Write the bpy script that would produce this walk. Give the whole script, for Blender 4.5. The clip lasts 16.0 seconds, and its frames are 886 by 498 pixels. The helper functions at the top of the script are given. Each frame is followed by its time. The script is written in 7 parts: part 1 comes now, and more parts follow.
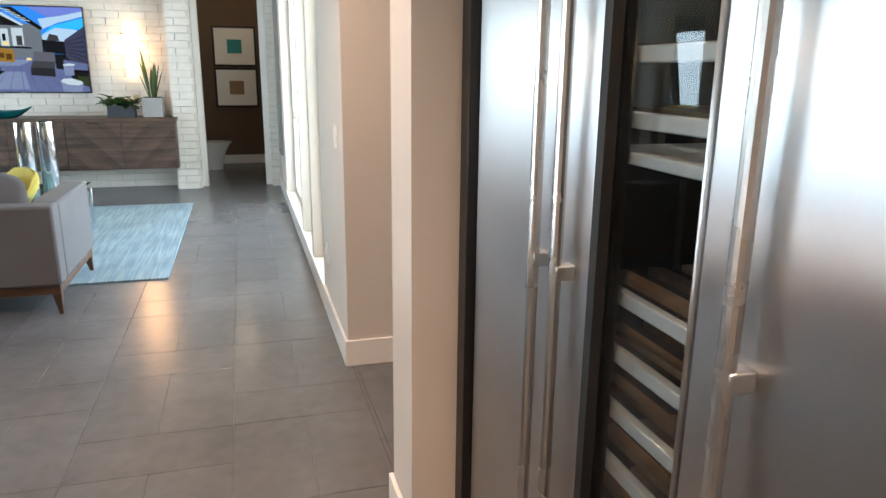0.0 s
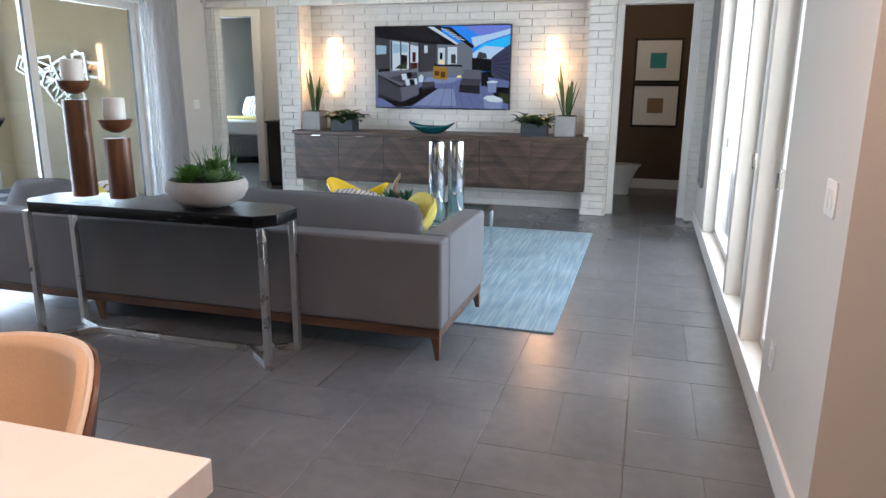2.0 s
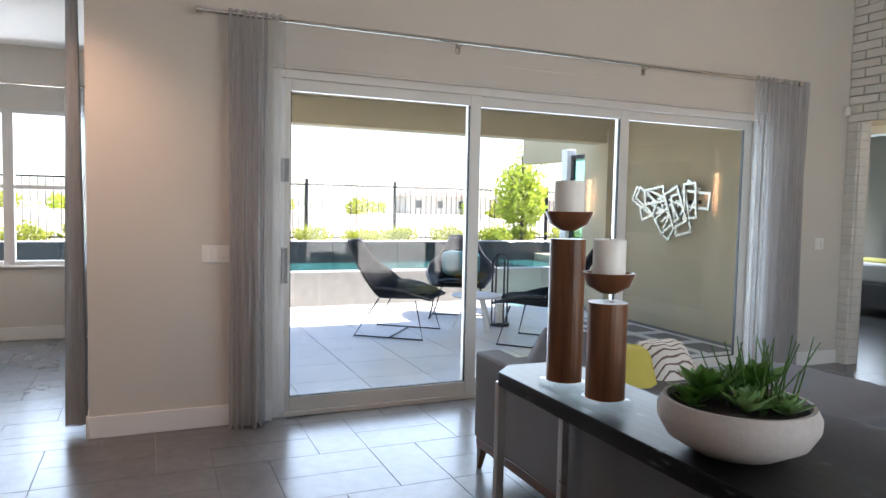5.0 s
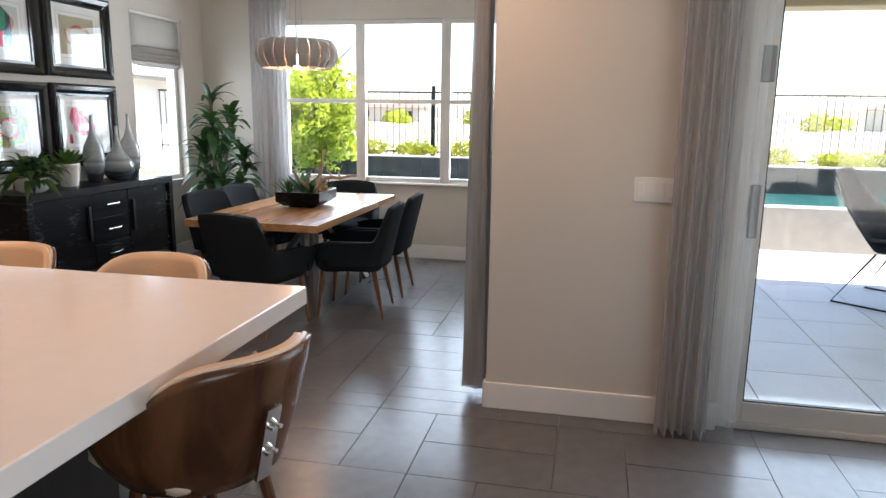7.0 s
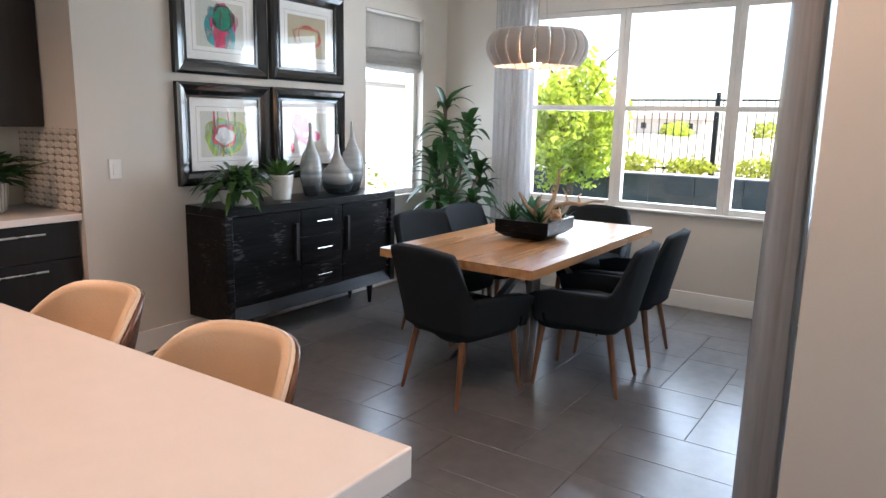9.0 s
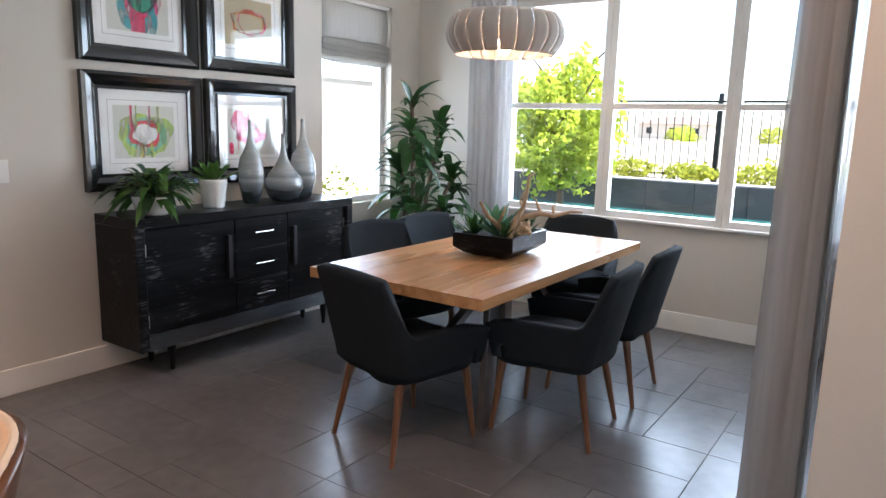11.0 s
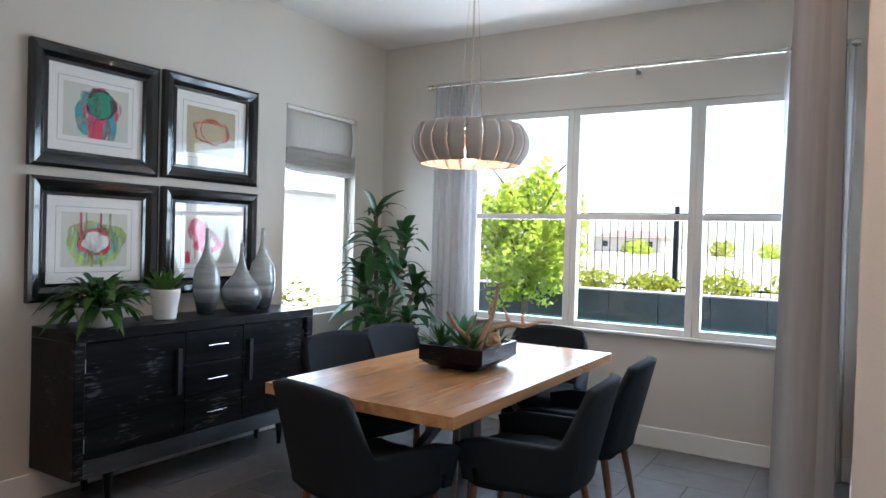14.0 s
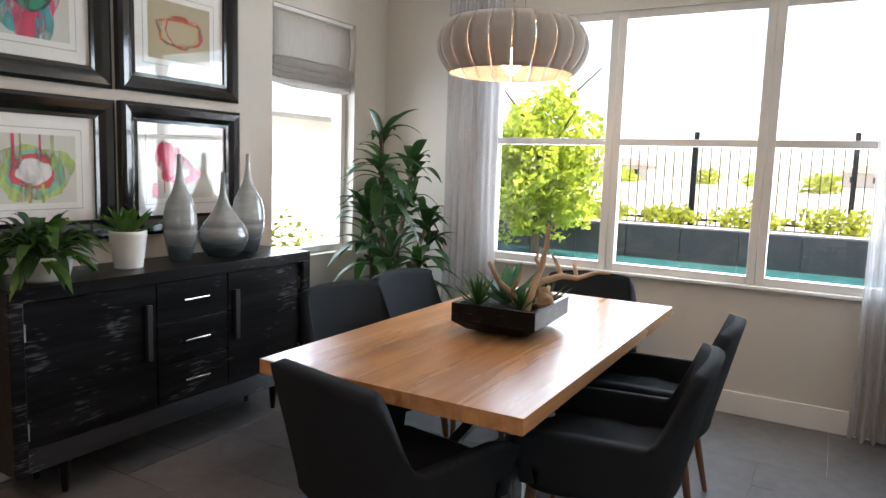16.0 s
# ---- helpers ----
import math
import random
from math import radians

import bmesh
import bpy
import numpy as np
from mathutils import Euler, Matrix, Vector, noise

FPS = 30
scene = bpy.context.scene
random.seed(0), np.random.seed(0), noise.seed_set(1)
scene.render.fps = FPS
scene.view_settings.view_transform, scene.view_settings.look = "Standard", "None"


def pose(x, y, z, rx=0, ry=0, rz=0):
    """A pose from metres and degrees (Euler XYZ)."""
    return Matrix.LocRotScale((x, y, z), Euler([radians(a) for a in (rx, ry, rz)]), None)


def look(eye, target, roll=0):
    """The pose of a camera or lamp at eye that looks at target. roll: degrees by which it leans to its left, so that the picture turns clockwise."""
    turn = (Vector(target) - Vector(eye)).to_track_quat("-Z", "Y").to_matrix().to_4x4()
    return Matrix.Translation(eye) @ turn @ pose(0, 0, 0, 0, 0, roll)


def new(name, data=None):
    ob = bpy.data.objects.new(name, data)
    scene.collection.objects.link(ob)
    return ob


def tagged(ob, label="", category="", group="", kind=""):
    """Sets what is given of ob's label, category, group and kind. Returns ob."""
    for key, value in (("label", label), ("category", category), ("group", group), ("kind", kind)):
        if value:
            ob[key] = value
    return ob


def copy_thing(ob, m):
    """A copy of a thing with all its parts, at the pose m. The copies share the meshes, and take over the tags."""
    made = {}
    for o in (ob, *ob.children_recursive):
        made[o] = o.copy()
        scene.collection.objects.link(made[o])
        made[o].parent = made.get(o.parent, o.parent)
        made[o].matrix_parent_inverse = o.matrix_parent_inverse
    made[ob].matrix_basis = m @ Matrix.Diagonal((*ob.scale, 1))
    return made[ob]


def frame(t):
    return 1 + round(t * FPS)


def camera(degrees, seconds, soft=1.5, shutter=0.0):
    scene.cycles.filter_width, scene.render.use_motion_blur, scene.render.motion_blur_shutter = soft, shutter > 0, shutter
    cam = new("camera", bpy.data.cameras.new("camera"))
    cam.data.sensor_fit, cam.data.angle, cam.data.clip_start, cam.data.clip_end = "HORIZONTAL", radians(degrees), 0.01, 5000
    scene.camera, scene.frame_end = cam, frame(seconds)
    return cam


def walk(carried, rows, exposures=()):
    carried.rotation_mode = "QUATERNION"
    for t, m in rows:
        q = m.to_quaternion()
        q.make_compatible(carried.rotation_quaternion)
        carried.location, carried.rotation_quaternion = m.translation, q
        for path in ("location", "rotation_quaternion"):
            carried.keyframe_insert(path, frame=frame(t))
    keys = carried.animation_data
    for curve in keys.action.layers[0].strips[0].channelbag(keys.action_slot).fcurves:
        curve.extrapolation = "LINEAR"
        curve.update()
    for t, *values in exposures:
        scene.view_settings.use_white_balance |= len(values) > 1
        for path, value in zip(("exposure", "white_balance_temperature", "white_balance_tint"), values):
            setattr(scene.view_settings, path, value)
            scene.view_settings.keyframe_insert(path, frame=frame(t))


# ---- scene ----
cam = camera(65.8, 16.0)
PATH = [
    (0, (-0.068, 0.3, 1.484), (0.474, 2.158, 0.983), 0.6),
    (0.5, (-0.017, 0.536, 1.5), (0.068, 2.481, 1.044), 0.4),
    (1, (-0.106, 0.778, 1.501), (-0.254, 2.728, 1.079), 0.7),
    (1.5, (-0.165, 1.067, 1.513), (-0.482, 2.999, 1.104), 0.6),
    (2, (-0.185, 1.417, 1.507), (-0.733, 3.282, 1.035), 0.4),
    (2.5, (-0.298, 1.697, 1.473), (-1.187, 3.411, 0.952), 0.3),
    (3, (-0.407, 1.956, 1.497), (-1.529, 3.525, 0.967), 0.2),
    (3.5, (-0.451, 2.289, 1.518), (-1.851, 3.638, 1.049), 0.1),
    (4, (-0.597, 2.578, 1.521), (-2.172, 3.8, 1.36), 0.4),
    (4.5, (-0.818, 2.796, 1.533), (-2.449, 3.953, 1.501), 0.9),
    (5, (-1.047, 3.081, 1.518), (-2.88, 3.87, 1.391), 1.2),
    (5.2, (-1.149, 3.171, 1.526), (-3.075, 3.673, 1.325), 1.2),
    (7.3, (-2.667, 3.183, 1.495), (-4.561, 2.665, 1.112), 1.1),
    (7.5, (-2.779, 3.146, 1.501), (-4.642, 2.526, 1.118), 1.2),
    (8, (-3.104, 3.125, 1.472), (-4.893, 2.316, 1.089), 1.2),
    (8.5, (-3.409, 3.069, 1.484), (-5.069, 2.022, 1.097), 1.1),
    (9, (-3.692, 2.937, 1.482), (-5.321, 1.836, 1.114), 1.3),
    (9.2, (-3.809, 2.882, 1.464), (-5.441, 1.775, 1.129), 1.3),
    (11.5, (-4.415, 2.827, 1.45), (-6.034, 1.71, 1.091), 1.7),
    (12, (-4.325, 2.824, 1.452), (-5.967, 1.707, 1.213), 1.9),
    (12.5, (-4.234, 2.843, 1.464), (-5.884, 1.719, 1.345), 1.9),
    (13, (-4.222, 2.859, 1.449), (-5.89, 1.757, 1.45), 1.8),
    (13.5, (-4.299, 2.803, 1.437), (-5.996, 1.746, 1.484), 1.7),
    (14, (-4.497, 2.73, 1.424), (-6.202, 1.684, 1.394), 1.7),
    (14.5, (-4.619, 2.636, 1.413), (-6.33, 1.608, 1.299), 1.6),
    (15, (-4.758, 2.474, 1.42), (-6.468, 1.46, 1.202), 1.7),
    (15.5, (-4.907, 2.288, 1.421), (-6.656, 1.363, 1.13), 1.7),
    (16, (-5.032, 2.134, 1.432), (-6.753, 1.144, 1.191), 1.9),
]
walk(cam, [(t, look(eye, target, roll)) for t, eye, target, roll in PATH],
     exposures=((0.0, 2.62, 5850, 2), (1.0, 2.53, 5750, 2), (2.0, 2.33, 5650, 8), (2.5, 2.45, 5750, 10), (3.0, 2.4, 5750, 9), (4.5, 1.95, 5850, 10),
                (5.0, 1.85, 6000, 10), (7.5, 1.8, 6200, 9), (8.5, 1.97, 5950, 10), (9.2, 2.05, 6000, 10), (11.5, 2.06, 5900, 10), (12.5, 1.96, 5900, 8),
                (14.0, 1.74, 5650, 7), (15.0, 1.83, 5850, 8), (16.0, 1.85, 6450, 11)))

# ---- world and light ----
world = bpy.data.worlds.new("sky")
scene.world = world
world.use_nodes = True
wn = world.node_tree.nodes
sky = wn.new("ShaderNodeTexSky")
sky.sky_type = "NISHITA"
sky.sun_disc = False
sky.sun_elevation = radians(58)
sky.sun_rotation = 0
wn["Background"].inputs["Strength"].default_value = 0.15
world.node_tree.links.new(sky.outputs[0], wn["Background"].inputs["Color"])


def lamp(name, kind, m, energy, color=(1, 1, 1), **sizes):
    data = bpy.data.lights.new(name, kind)
    data.energy, data.color = energy, color
    if kind == "AREA":
        data.shape = "RECTANGLE"
        data.size, data.size_y = sizes["w"], sizes["h"]
    elif kind == "SUN":
        data.angle = radians(0.5)
    elif kind == "SPOT":
        data.spot_size, data.spot_blend, data.shadow_soft_size = radians(sizes["cone"]), 0.8, 0.05
    else:
        data.shadow_soft_size = sizes.get("r", 0.05)
    ob = new(name, data)
    ob.matrix_world = m
    return ob


lamp("sun", "SUN", look((0.3, 9, 15), (0, 0, 0)), 5.0, (1, 0.95, 0.87))
DAY = (0.80, 0.90, 1.0)
lamp("slider_daylight", "AREA", look((-6.3, 6.1, 1.3), (0, 6.1, 1.0)), 41, DAY, w=4.3, h=2.2)
lamp("dining_daylight", "AREA", look((-9.75, 1.25, 1.6), (0, 1.25, 1.2)), 30, DAY, w=2.5, h=1.5)
lamp("side_daylight", "AREA", look((-8.6, -1.3, 1.4), (-8.6, 3, 1.2)), 7, DAY, w=0.7, h=1.0)
lamp("tall_window_daylight", "AREA", look((0.85, 6.6, 1.4), (-5, 6.6, 1.0)), 30, (1, 0.98, 0.93), w=4.0, h=2.2)
WARM = (1.0, 0.60, 0.40)

# ---- materials ----
def material(name, color, rough=0.6, metal=0.0, scale=8.0, vary=0.12, bump=0.05, grain=120.0, spec=0.5, stretch=(1, 1, 1), rand=0.0, coat=0.0, world_space=False, gloss_vary=0.07):
    m = bpy.data.materials.new(name)
    m.use_nodes = True
    nt = m.node_tree
    n, l = nt.nodes, nt.links
    b = n["Principled BSDF"]
    co = n.new("ShaderNodeTexCoord")
    mp = n.new("ShaderNodeMapping")
    mp.inputs["Scale"].default_value = stretch
    if world_space:
        l.new(n.new("ShaderNodeNewGeometry").outputs["Position"], mp.inputs["Vector"])
    else:
        l.new(co.outputs["Object"], mp.inputs["Vector"])
    big = n.new("ShaderNodeTexNoise")
    big.inputs["Scale"].default_value, big.inputs["Detail"].default_value = scale, 6
    fine = n.new("ShaderNodeTexNoise")
    fine.inputs["Scale"].default_value, fine.inputs["Detail"].default_value = grain, 3
    l.new(mp.outputs[0], big.inputs["Vector"])
    l.new(mp.outputs[0], fine.inputs["Vector"])
    add = n.new("ShaderNodeMath")
    add.operation = "MULTIPLY_ADD"
    l.new(fine.outputs["Fac"], add.inputs[0])
    add.inputs[1].default_value = 0.5
    l.new(big.outputs["Fac"], add.inputs[2])
    ramp = n.new("ShaderNodeMapRange")
    ramp.inputs["From Min"].default_value, ramp.inputs["From Max"].default_value = 0.45, 1.05
    ramp.inputs["To Min"].default_value, ramp.inputs["To Max"].default_value = 1 - vary, 1 + vary
    l.new(add.outputs[0], ramp.inputs["Value"])
    out = ramp.outputs[0]
    if rand:
        info = n.new("ShaderNodeObjectInfo")
        rr = n.new("ShaderNodeMapRange")
        rr.inputs["To Min"].default_value, rr.inputs["To Max"].default_value = 1 - rand, 1 + rand
        l.new(info.outputs["Random"], rr.inputs["Value"])
        mu = n.new("ShaderNodeMath")
        mu.operation = "MULTIPLY"
        l.new(out, mu.inputs[0])
        l.new(rr.outputs[0], mu.inputs[1])
        out = mu.outputs[0]
    mix = n.new("ShaderNodeMix")
    mix.data_type, mix.blend_type = "RGBA", "MULTIPLY"
    mix.inputs["Factor"].default_value = 1
    mix.inputs["A"].default_value = (*color, 1)
    l.new(out, mix.inputs["B"])
    l.new(mix.outputs["Result"], b.inputs["Base Color"])
    b.inputs["Metallic"].default_value = metal
    b.inputs["Specular IOR Level"].default_value = spec
    b.inputs["Coat Weight"].default_value = coat
    rg = n.new("ShaderNodeMapRange")
    rg.inputs["To Min"].default_value, rg.inputs["To Max"].default_value = max(0.02, rough - gloss_vary), min(1, rough + gloss_vary)
    l.new(big.outputs["Fac"], rg.inputs["Value"])
    l.new(rg.outputs[0], b.inputs["Roughness"])
    if bump:
        bp = n.new("ShaderNodeBump")
        bp.inputs["Strength"].default_value, bp.inputs["Distance"].default_value = bump, 0.01
        l.new(fine.outputs["Fac"], bp.inputs["Height"])
        l.new(bp.outputs[0], b.inputs["Normal"])
    return m


def glow(name, color, strength):
    m = bpy.data.materials.new(name)
    m.use_nodes = True
    b = m.node_tree.nodes["Principled BSDF"]
    b.inputs["Base Color"].default_value = (*color, 1)
    b.inputs["Emission Color"].default_value = (*color, 1)
    b.inputs["Emission Strength"].default_value = strength
    return m


def glass(name, color=(1, 1, 1), rough=0.0, solid=False, base=0.035):
    m = bpy.data.materials.new(name)
    m.use_nodes = True
    n, l = m.node_tree.nodes, m.node_tree.links
    if solid:
        b = n["Principled BSDF"]
        b.inputs["Base Color"].default_value = (*color, 1)
        b.inputs["Transmission Weight"].default_value = 1
        b.inputs["Roughness"].default_value = rough
        return m
    tr = n.new("ShaderNodeBsdfTransparent")
    tr.inputs[0].default_value = (*color, 1)
    gl = n.new("ShaderNodeBsdfGlossy")
    gl.inputs["Roughness"].default_value = 0.01
    lw = n.new("ShaderNodeLayerWeight")
    lw.inputs[0].default_value = 0.5
    pw = n.new("ShaderNodeMath")
    pw.operation = "POWER"
    pw.inputs[1].default_value = 4.0
    l.new(lw.outputs["Facing"], pw.inputs[0])
    fr = n.new("ShaderNodeMath")
    fr.operation = "MULTIPLY_ADD"
    fr.inputs[1].default_value, fr.inputs[2].default_value = 0.55, base
    l.new(pw.outputs[0], fr.inputs[0])
    mx = n.new("ShaderNodeMixShader")
    l.new(fr.outputs[0], mx.inputs[0])
    l.new(tr.outputs[0], mx.inputs[1])
    l.new(gl.outputs[0], mx.inputs[2])
    l.new(mx.outputs[0], n["Material Output"].inputs[0])
    return m


def sheer(name, color, clear):
    m = bpy.data.materials.new(name)
    m.use_nodes = True
    n, l = m.node_tree.nodes, m.node_tree.links
    co = n.new("ShaderNodeTexCoord")
    nz = n.new("ShaderNodeTexNoise")
    nz.inputs["Scale"].default_value = 90
    mp = n.new("ShaderNodeMapping")
    mp.inputs["Scale"].default_value = (1, 1, 0.05)
    l.new(co.outputs["Object"], mp.inputs[0])
    l.new(mp.outputs[0], nz.inputs["Vector"])
    mr = n.new("ShaderNodeMapRange")
    mr.inputs["To Min"].default_value, mr.inputs["To Max"].default_value = max(0, clear - 0.15), clear + 0.15
    l.new(nz.outputs["Fac"], mr.inputs[0])
    tr = n.new("ShaderNodeBsdfTransparent")
    df = n.new("ShaderNodeBsdfDiffuse")
    tl = n.new("ShaderNodeBsdfTranslucent")
    df.inputs[0].default_value = tl.inputs[0].default_value = (*color, 1)
    half = n.new("ShaderNodeMixShader")
    half.inputs[0].default_value = 0.45
    l.new(df.outputs[0], half.inputs[1])
    l.new(tl.outputs[0], half.inputs[2])
    mx = n.new("ShaderNodeMixShader")
    l.new(mr.outputs[0], mx.inputs[0])
    l.new(half.outputs[0], mx.inputs[1])
    l.new(tr.outputs[0], mx.inputs[2])
    l.new(mx.outputs[0], n["Material Output"].inputs[0])
    return m


def leafy(name, color, rough=0.45, through_light=0.3):
    m = material(name, color, rough, 0, 12, 0.35, 0.1, 60)
    n, l = m.node_tree.nodes, m.node_tree.links
    tl = n.new("ShaderNodeBsdfTranslucent")
    tl.inputs[0].default_value = (color[0] * 1.6, color[1] * 1.5, color[2], 1)
    mx = n.new("ShaderNodeMixShader")
    mx.inputs[0].default_value = through_light
    l.new(n["Principled BSDF"].outputs[0], mx.inputs[1])
    l.new(tl.outputs[0], mx.inputs[2])
    l.new(mx.outputs[0], n["Material Output"].inputs[0])
    return m


def wood(name, dark, light, rough=0.4, axis=0, rings=9.0, rand=0.0):
    m = material(name, light, rough, 0, 3, 0.15, 0.06, 40, stretch=tuple(0.08 if i == axis else 1.0 for i in range(3)), rand=rand)
    n, l = m.node_tree.nodes, m.node_tree.links
    mp = next(x for x in n if x.type == "MAPPING")
    w = n.new("ShaderNodeTexNoise")
    w.inputs["Scale"].default_value, w.inputs["Detail"].default_value, w.inputs["Distortion"].default_value = rings, 8, 1.2
    l.new(mp.outputs[0], w.inputs["Vector"])
    cr = n.new("ShaderNodeValToRGB")
    cr.color_ramp.elements[0].position, cr.color_ramp.elements[1].position = 0.35, 0.68
    cr.color_ramp.elements[0].color, cr.color_ramp.elements[1].color = (*dark, 1), (*light, 1)
    l.new(w.outputs["Fac"], cr.inputs[0])
    mix = next(x for x in n if x.type == "MIX")
    l.new(cr.outputs[0], mix.inputs["A"])
    return m


WALL = material("warm_grey_wall_paint", (0.60, 0.56, 0.50), 0.85, 0, 1.5, 0.03, 0.06, 220)
WHITE = material("white_trim_paint", (0.78, 0.76, 0.72), 0.45, 0, 3, 0.03, 0.02, 150)
CEIL = material("ceiling_paint", (0.76, 0.74, 0.71), 0.9, 0, 1.5, 0.02, 0.05, 200)
BRICK = material("white_painted_brick", (0.74, 0.71, 0.65), 0.8, 0, 9, 0.08, 0.35, 70, rand=0.06, world_space=True)
MORTAR = material("painted_mortar", (0.62, 0.59, 0.53), 0.95, 0, 12, 0.08, 0.3, 90)
TILE = material("dark_grey_porcelain", (0.124, 0.124, 0.128), 0.26, 0, 1.9, 0.20, 0.0, 14, rand=0.06, world_space=True, gloss_vary=0.02)
GROUT = material("grey_grout", (0.18, 0.175, 0.17), 0.9, 0, 20, 0.15, 0.1, 90)
PATIO = material("pale_patio_stone", (0.68, 0.66, 0.63), 0.35, 0, 3, 0.12, 0.05, 60, rand=0.06, world_space=True)
PATIO_DARK = material("dark_patio_stone", (0.16, 0.15, 0.145), 0.5, 0, 3, 0.12, 0.05, 60)
STUCCO = material("tan_stucco", (0.50, 0.42, 0.27), 0.95, 0, 3, 0.06, 0.4, 90)
BROWN = material("chocolate_wall_paint", (0.115, 0.075, 0.050), 0.8, 0, 2, 0.05, 0.06, 200)
BLUEWALL = material("blue_grey_wall_paint", (0.36, 0.44, 0.47), 0.85, 0, 2, 0.04, 0.05, 200)
FABRIC = material("grey_sofa_linen", (0.155, 0.153, 0.157), 0.95, 0, 4, 0.08, 0.25, 500, spec=0.2)
CHARCOAL = material("charcoal_chair_fabric", (0.014, 0.018, 0.022), 0.9, 0, 6, 0.2, 0.4, 500, spec=0.2)
WALNUT = wood("walnut", (0.055, 0.028, 0.014), (0.16, 0.085, 0.045), 0.4, 2)
WALNUT_X = wood("walnut_rail", (0.055, 0.026, 0.013), (0.15, 0.075, 0.038), 0.4, 0)
CRED = wood("weathered_walnut_veneer", (0.045, 0.027, 0.018), (0.105, 0.066, 0.046), 0.42, 0, 14)
VENEER = [wood("veneer_strip_%s" % w, (0.036 * k, 0.022 * k, 0.015 * k), (0.095 * k, 0.06 * k, 0.042 * k), 0.45, 0, 14) for w, k in (("mid", 1.0), ("dark", 0.8), ("light", 1.2))]
OAK = wood("honey_oak", (0.36, 0.175, 0.07), (0.52, 0.29, 0.13), 0.28, 0, 14)
MAHOG = wood("reddish_wood", (0.10, 0.036, 0.014), (0.24, 0.10, 0.042), 0.35, 2, 8)
BLACKWOOD = wood("black_stained_wood", (0.0035, 0.0035, 0.004), (0.012, 0.012, 0.013), 0.30, 0, 16)
def distress(m):
    """Pale worn saw marks in a dark stain."""
    n, l = m.node_tree.nodes, m.node_tree.links
    co = next(x for x in n if x.type == "TEX_COORD")
    mp = n.new("ShaderNodeMapping")
    mp.inputs["Scale"].default_value = (14, 14, 90)
    l.new(co.outputs["Object"], mp.inputs[0])
    nz = n.new("ShaderNodeTexNoise")
    nz.inputs["Scale"].default_value, nz.inputs["Detail"].default_value = 1.0, 4
    l.new(mp.outputs[0], nz.inputs["Vector"])
    mk = n.new("ShaderNodeTexNoise")
    mk.inputs["Scale"].default_value, mk.inputs["Detail"].default_value = 5.0, 3
    l.new(co.outputs["Object"], mk.inputs["Vector"])
    mu = n.new("ShaderNodeMath")
    mu.operation = "MULTIPLY"
    l.new(nz.outputs["Fac"], mu.inputs[0])
    l.new(mk.outputs["Fac"], mu.inputs[1])
    mr = n.new("ShaderNodeMapRange")
    mr.inputs["From Min"].default_value, mr.inputs["From Max"].default_value = 0.34, 0.44
    l.new(mu.outputs[0], mr.inputs["Value"])
    mx = n.new("ShaderNodeMix")
    mx.data_type = "RGBA"
    l.new(mr.outputs[0], mx.inputs["Factor"])
    b = n["Principled BSDF"]
    old = b.inputs["Base Color"].links[0].from_socket
    l.new(old, mx.inputs["A"])
    mx.inputs["B"].default_value = (0.075, 0.08, 0.085, 1)
    l.new(mx.outputs["Result"], b.inputs["Base Color"])


distress(BLACKWOOD)
BLACKWOOD.node_tree.nodes["Principled BSDF"].inputs["Specular IOR Level"].default_value = 0.16
ESPRESSO = wood("espresso_cabinet", (0.006, 0.005, 0.005), (0.016, 0.013, 0.012), 0.4, 2, 10)
STEEL = material("brushed_stainless", (0.64, 0.64, 0.64), 0.34, 1.0, 2, 0.02, 0.0, 90, gloss_vary=0.01)
def brush(m, spread):
    """Fine upright brush marks, which smear reflections sideways."""
    n, l = m.node_tree.nodes, m.node_tree.links
    b = n["Principled BSDF"]
    b.inputs["Anisotropic"].default_value = spread
    tg = n.new("ShaderNodeTangent")
    tg.direction_type, tg.axis = "RADIAL", "Z"
    l.new(tg.outputs[0], b.inputs["Tangent"])


brush(STEEL, 0.93)
STEEL2 = material("satin_steel_bar", (0.62, 0.60, 0.57), 0.28, 1.0, 5, 0.05, 0.02, 150)
CHROME = material("polished_chrome", (0.85, 0.85, 0.85), 0.06, 1.0, 5, 0.02, 0)
NICKEL = material("nickel", (0.62, 0.58, 0.52), 0.22, 1.0, 5, 0.03, 0)
BLACK = material("black_gloss_lacquer", (0.008, 0.008, 0.009), 0.14, 0, 8, 0.1, 0.01, 80, coat=0.5)
BLACKMAT = material("black_matt", (0.014, 0.014, 0.015), 0.6, 0, 9, 0.15, 0.1, 120)
QUARTZ = material("white_quartz", (0.74, 0.69, 0.65), 0.13, 0, 14, 0.02, 0, 300)
CREAM = material("cream_leather", (0.58, 0.41, 0.26), 0.42, 0, 8, 0.06, 0.12, 160)
CREAM2 = material("ivory_leather", (0.62, 0.52, 0.40), 0.42, 0, 8, 0.06, 0.12, 160)
PAPER = material("mat_board", (0.80, 0.79, 0.76), 0.9, 0, 4, 0.02, 0.03, 200)
CONCRETE = material("pale_cement", (0.38, 0.35, 0.32), 0.75, 0, 7, 0.12, 0.15, 60)
GREYPOT = material("grey_cement_pot", (0.30, 0.295, 0.285), 0.8, 0, 8, 0.1, 0.15, 60)
SLATE = material("slate_planter", (0.035, 0.040, 0.048), 0.6, 0, 9, 0.12, 0.1, 80)
YELLOW = material("yellow_glaze", (0.78, 0.52, 0.012), 0.12, 0, 6, 0.08, 0, 90, coat=0.6)
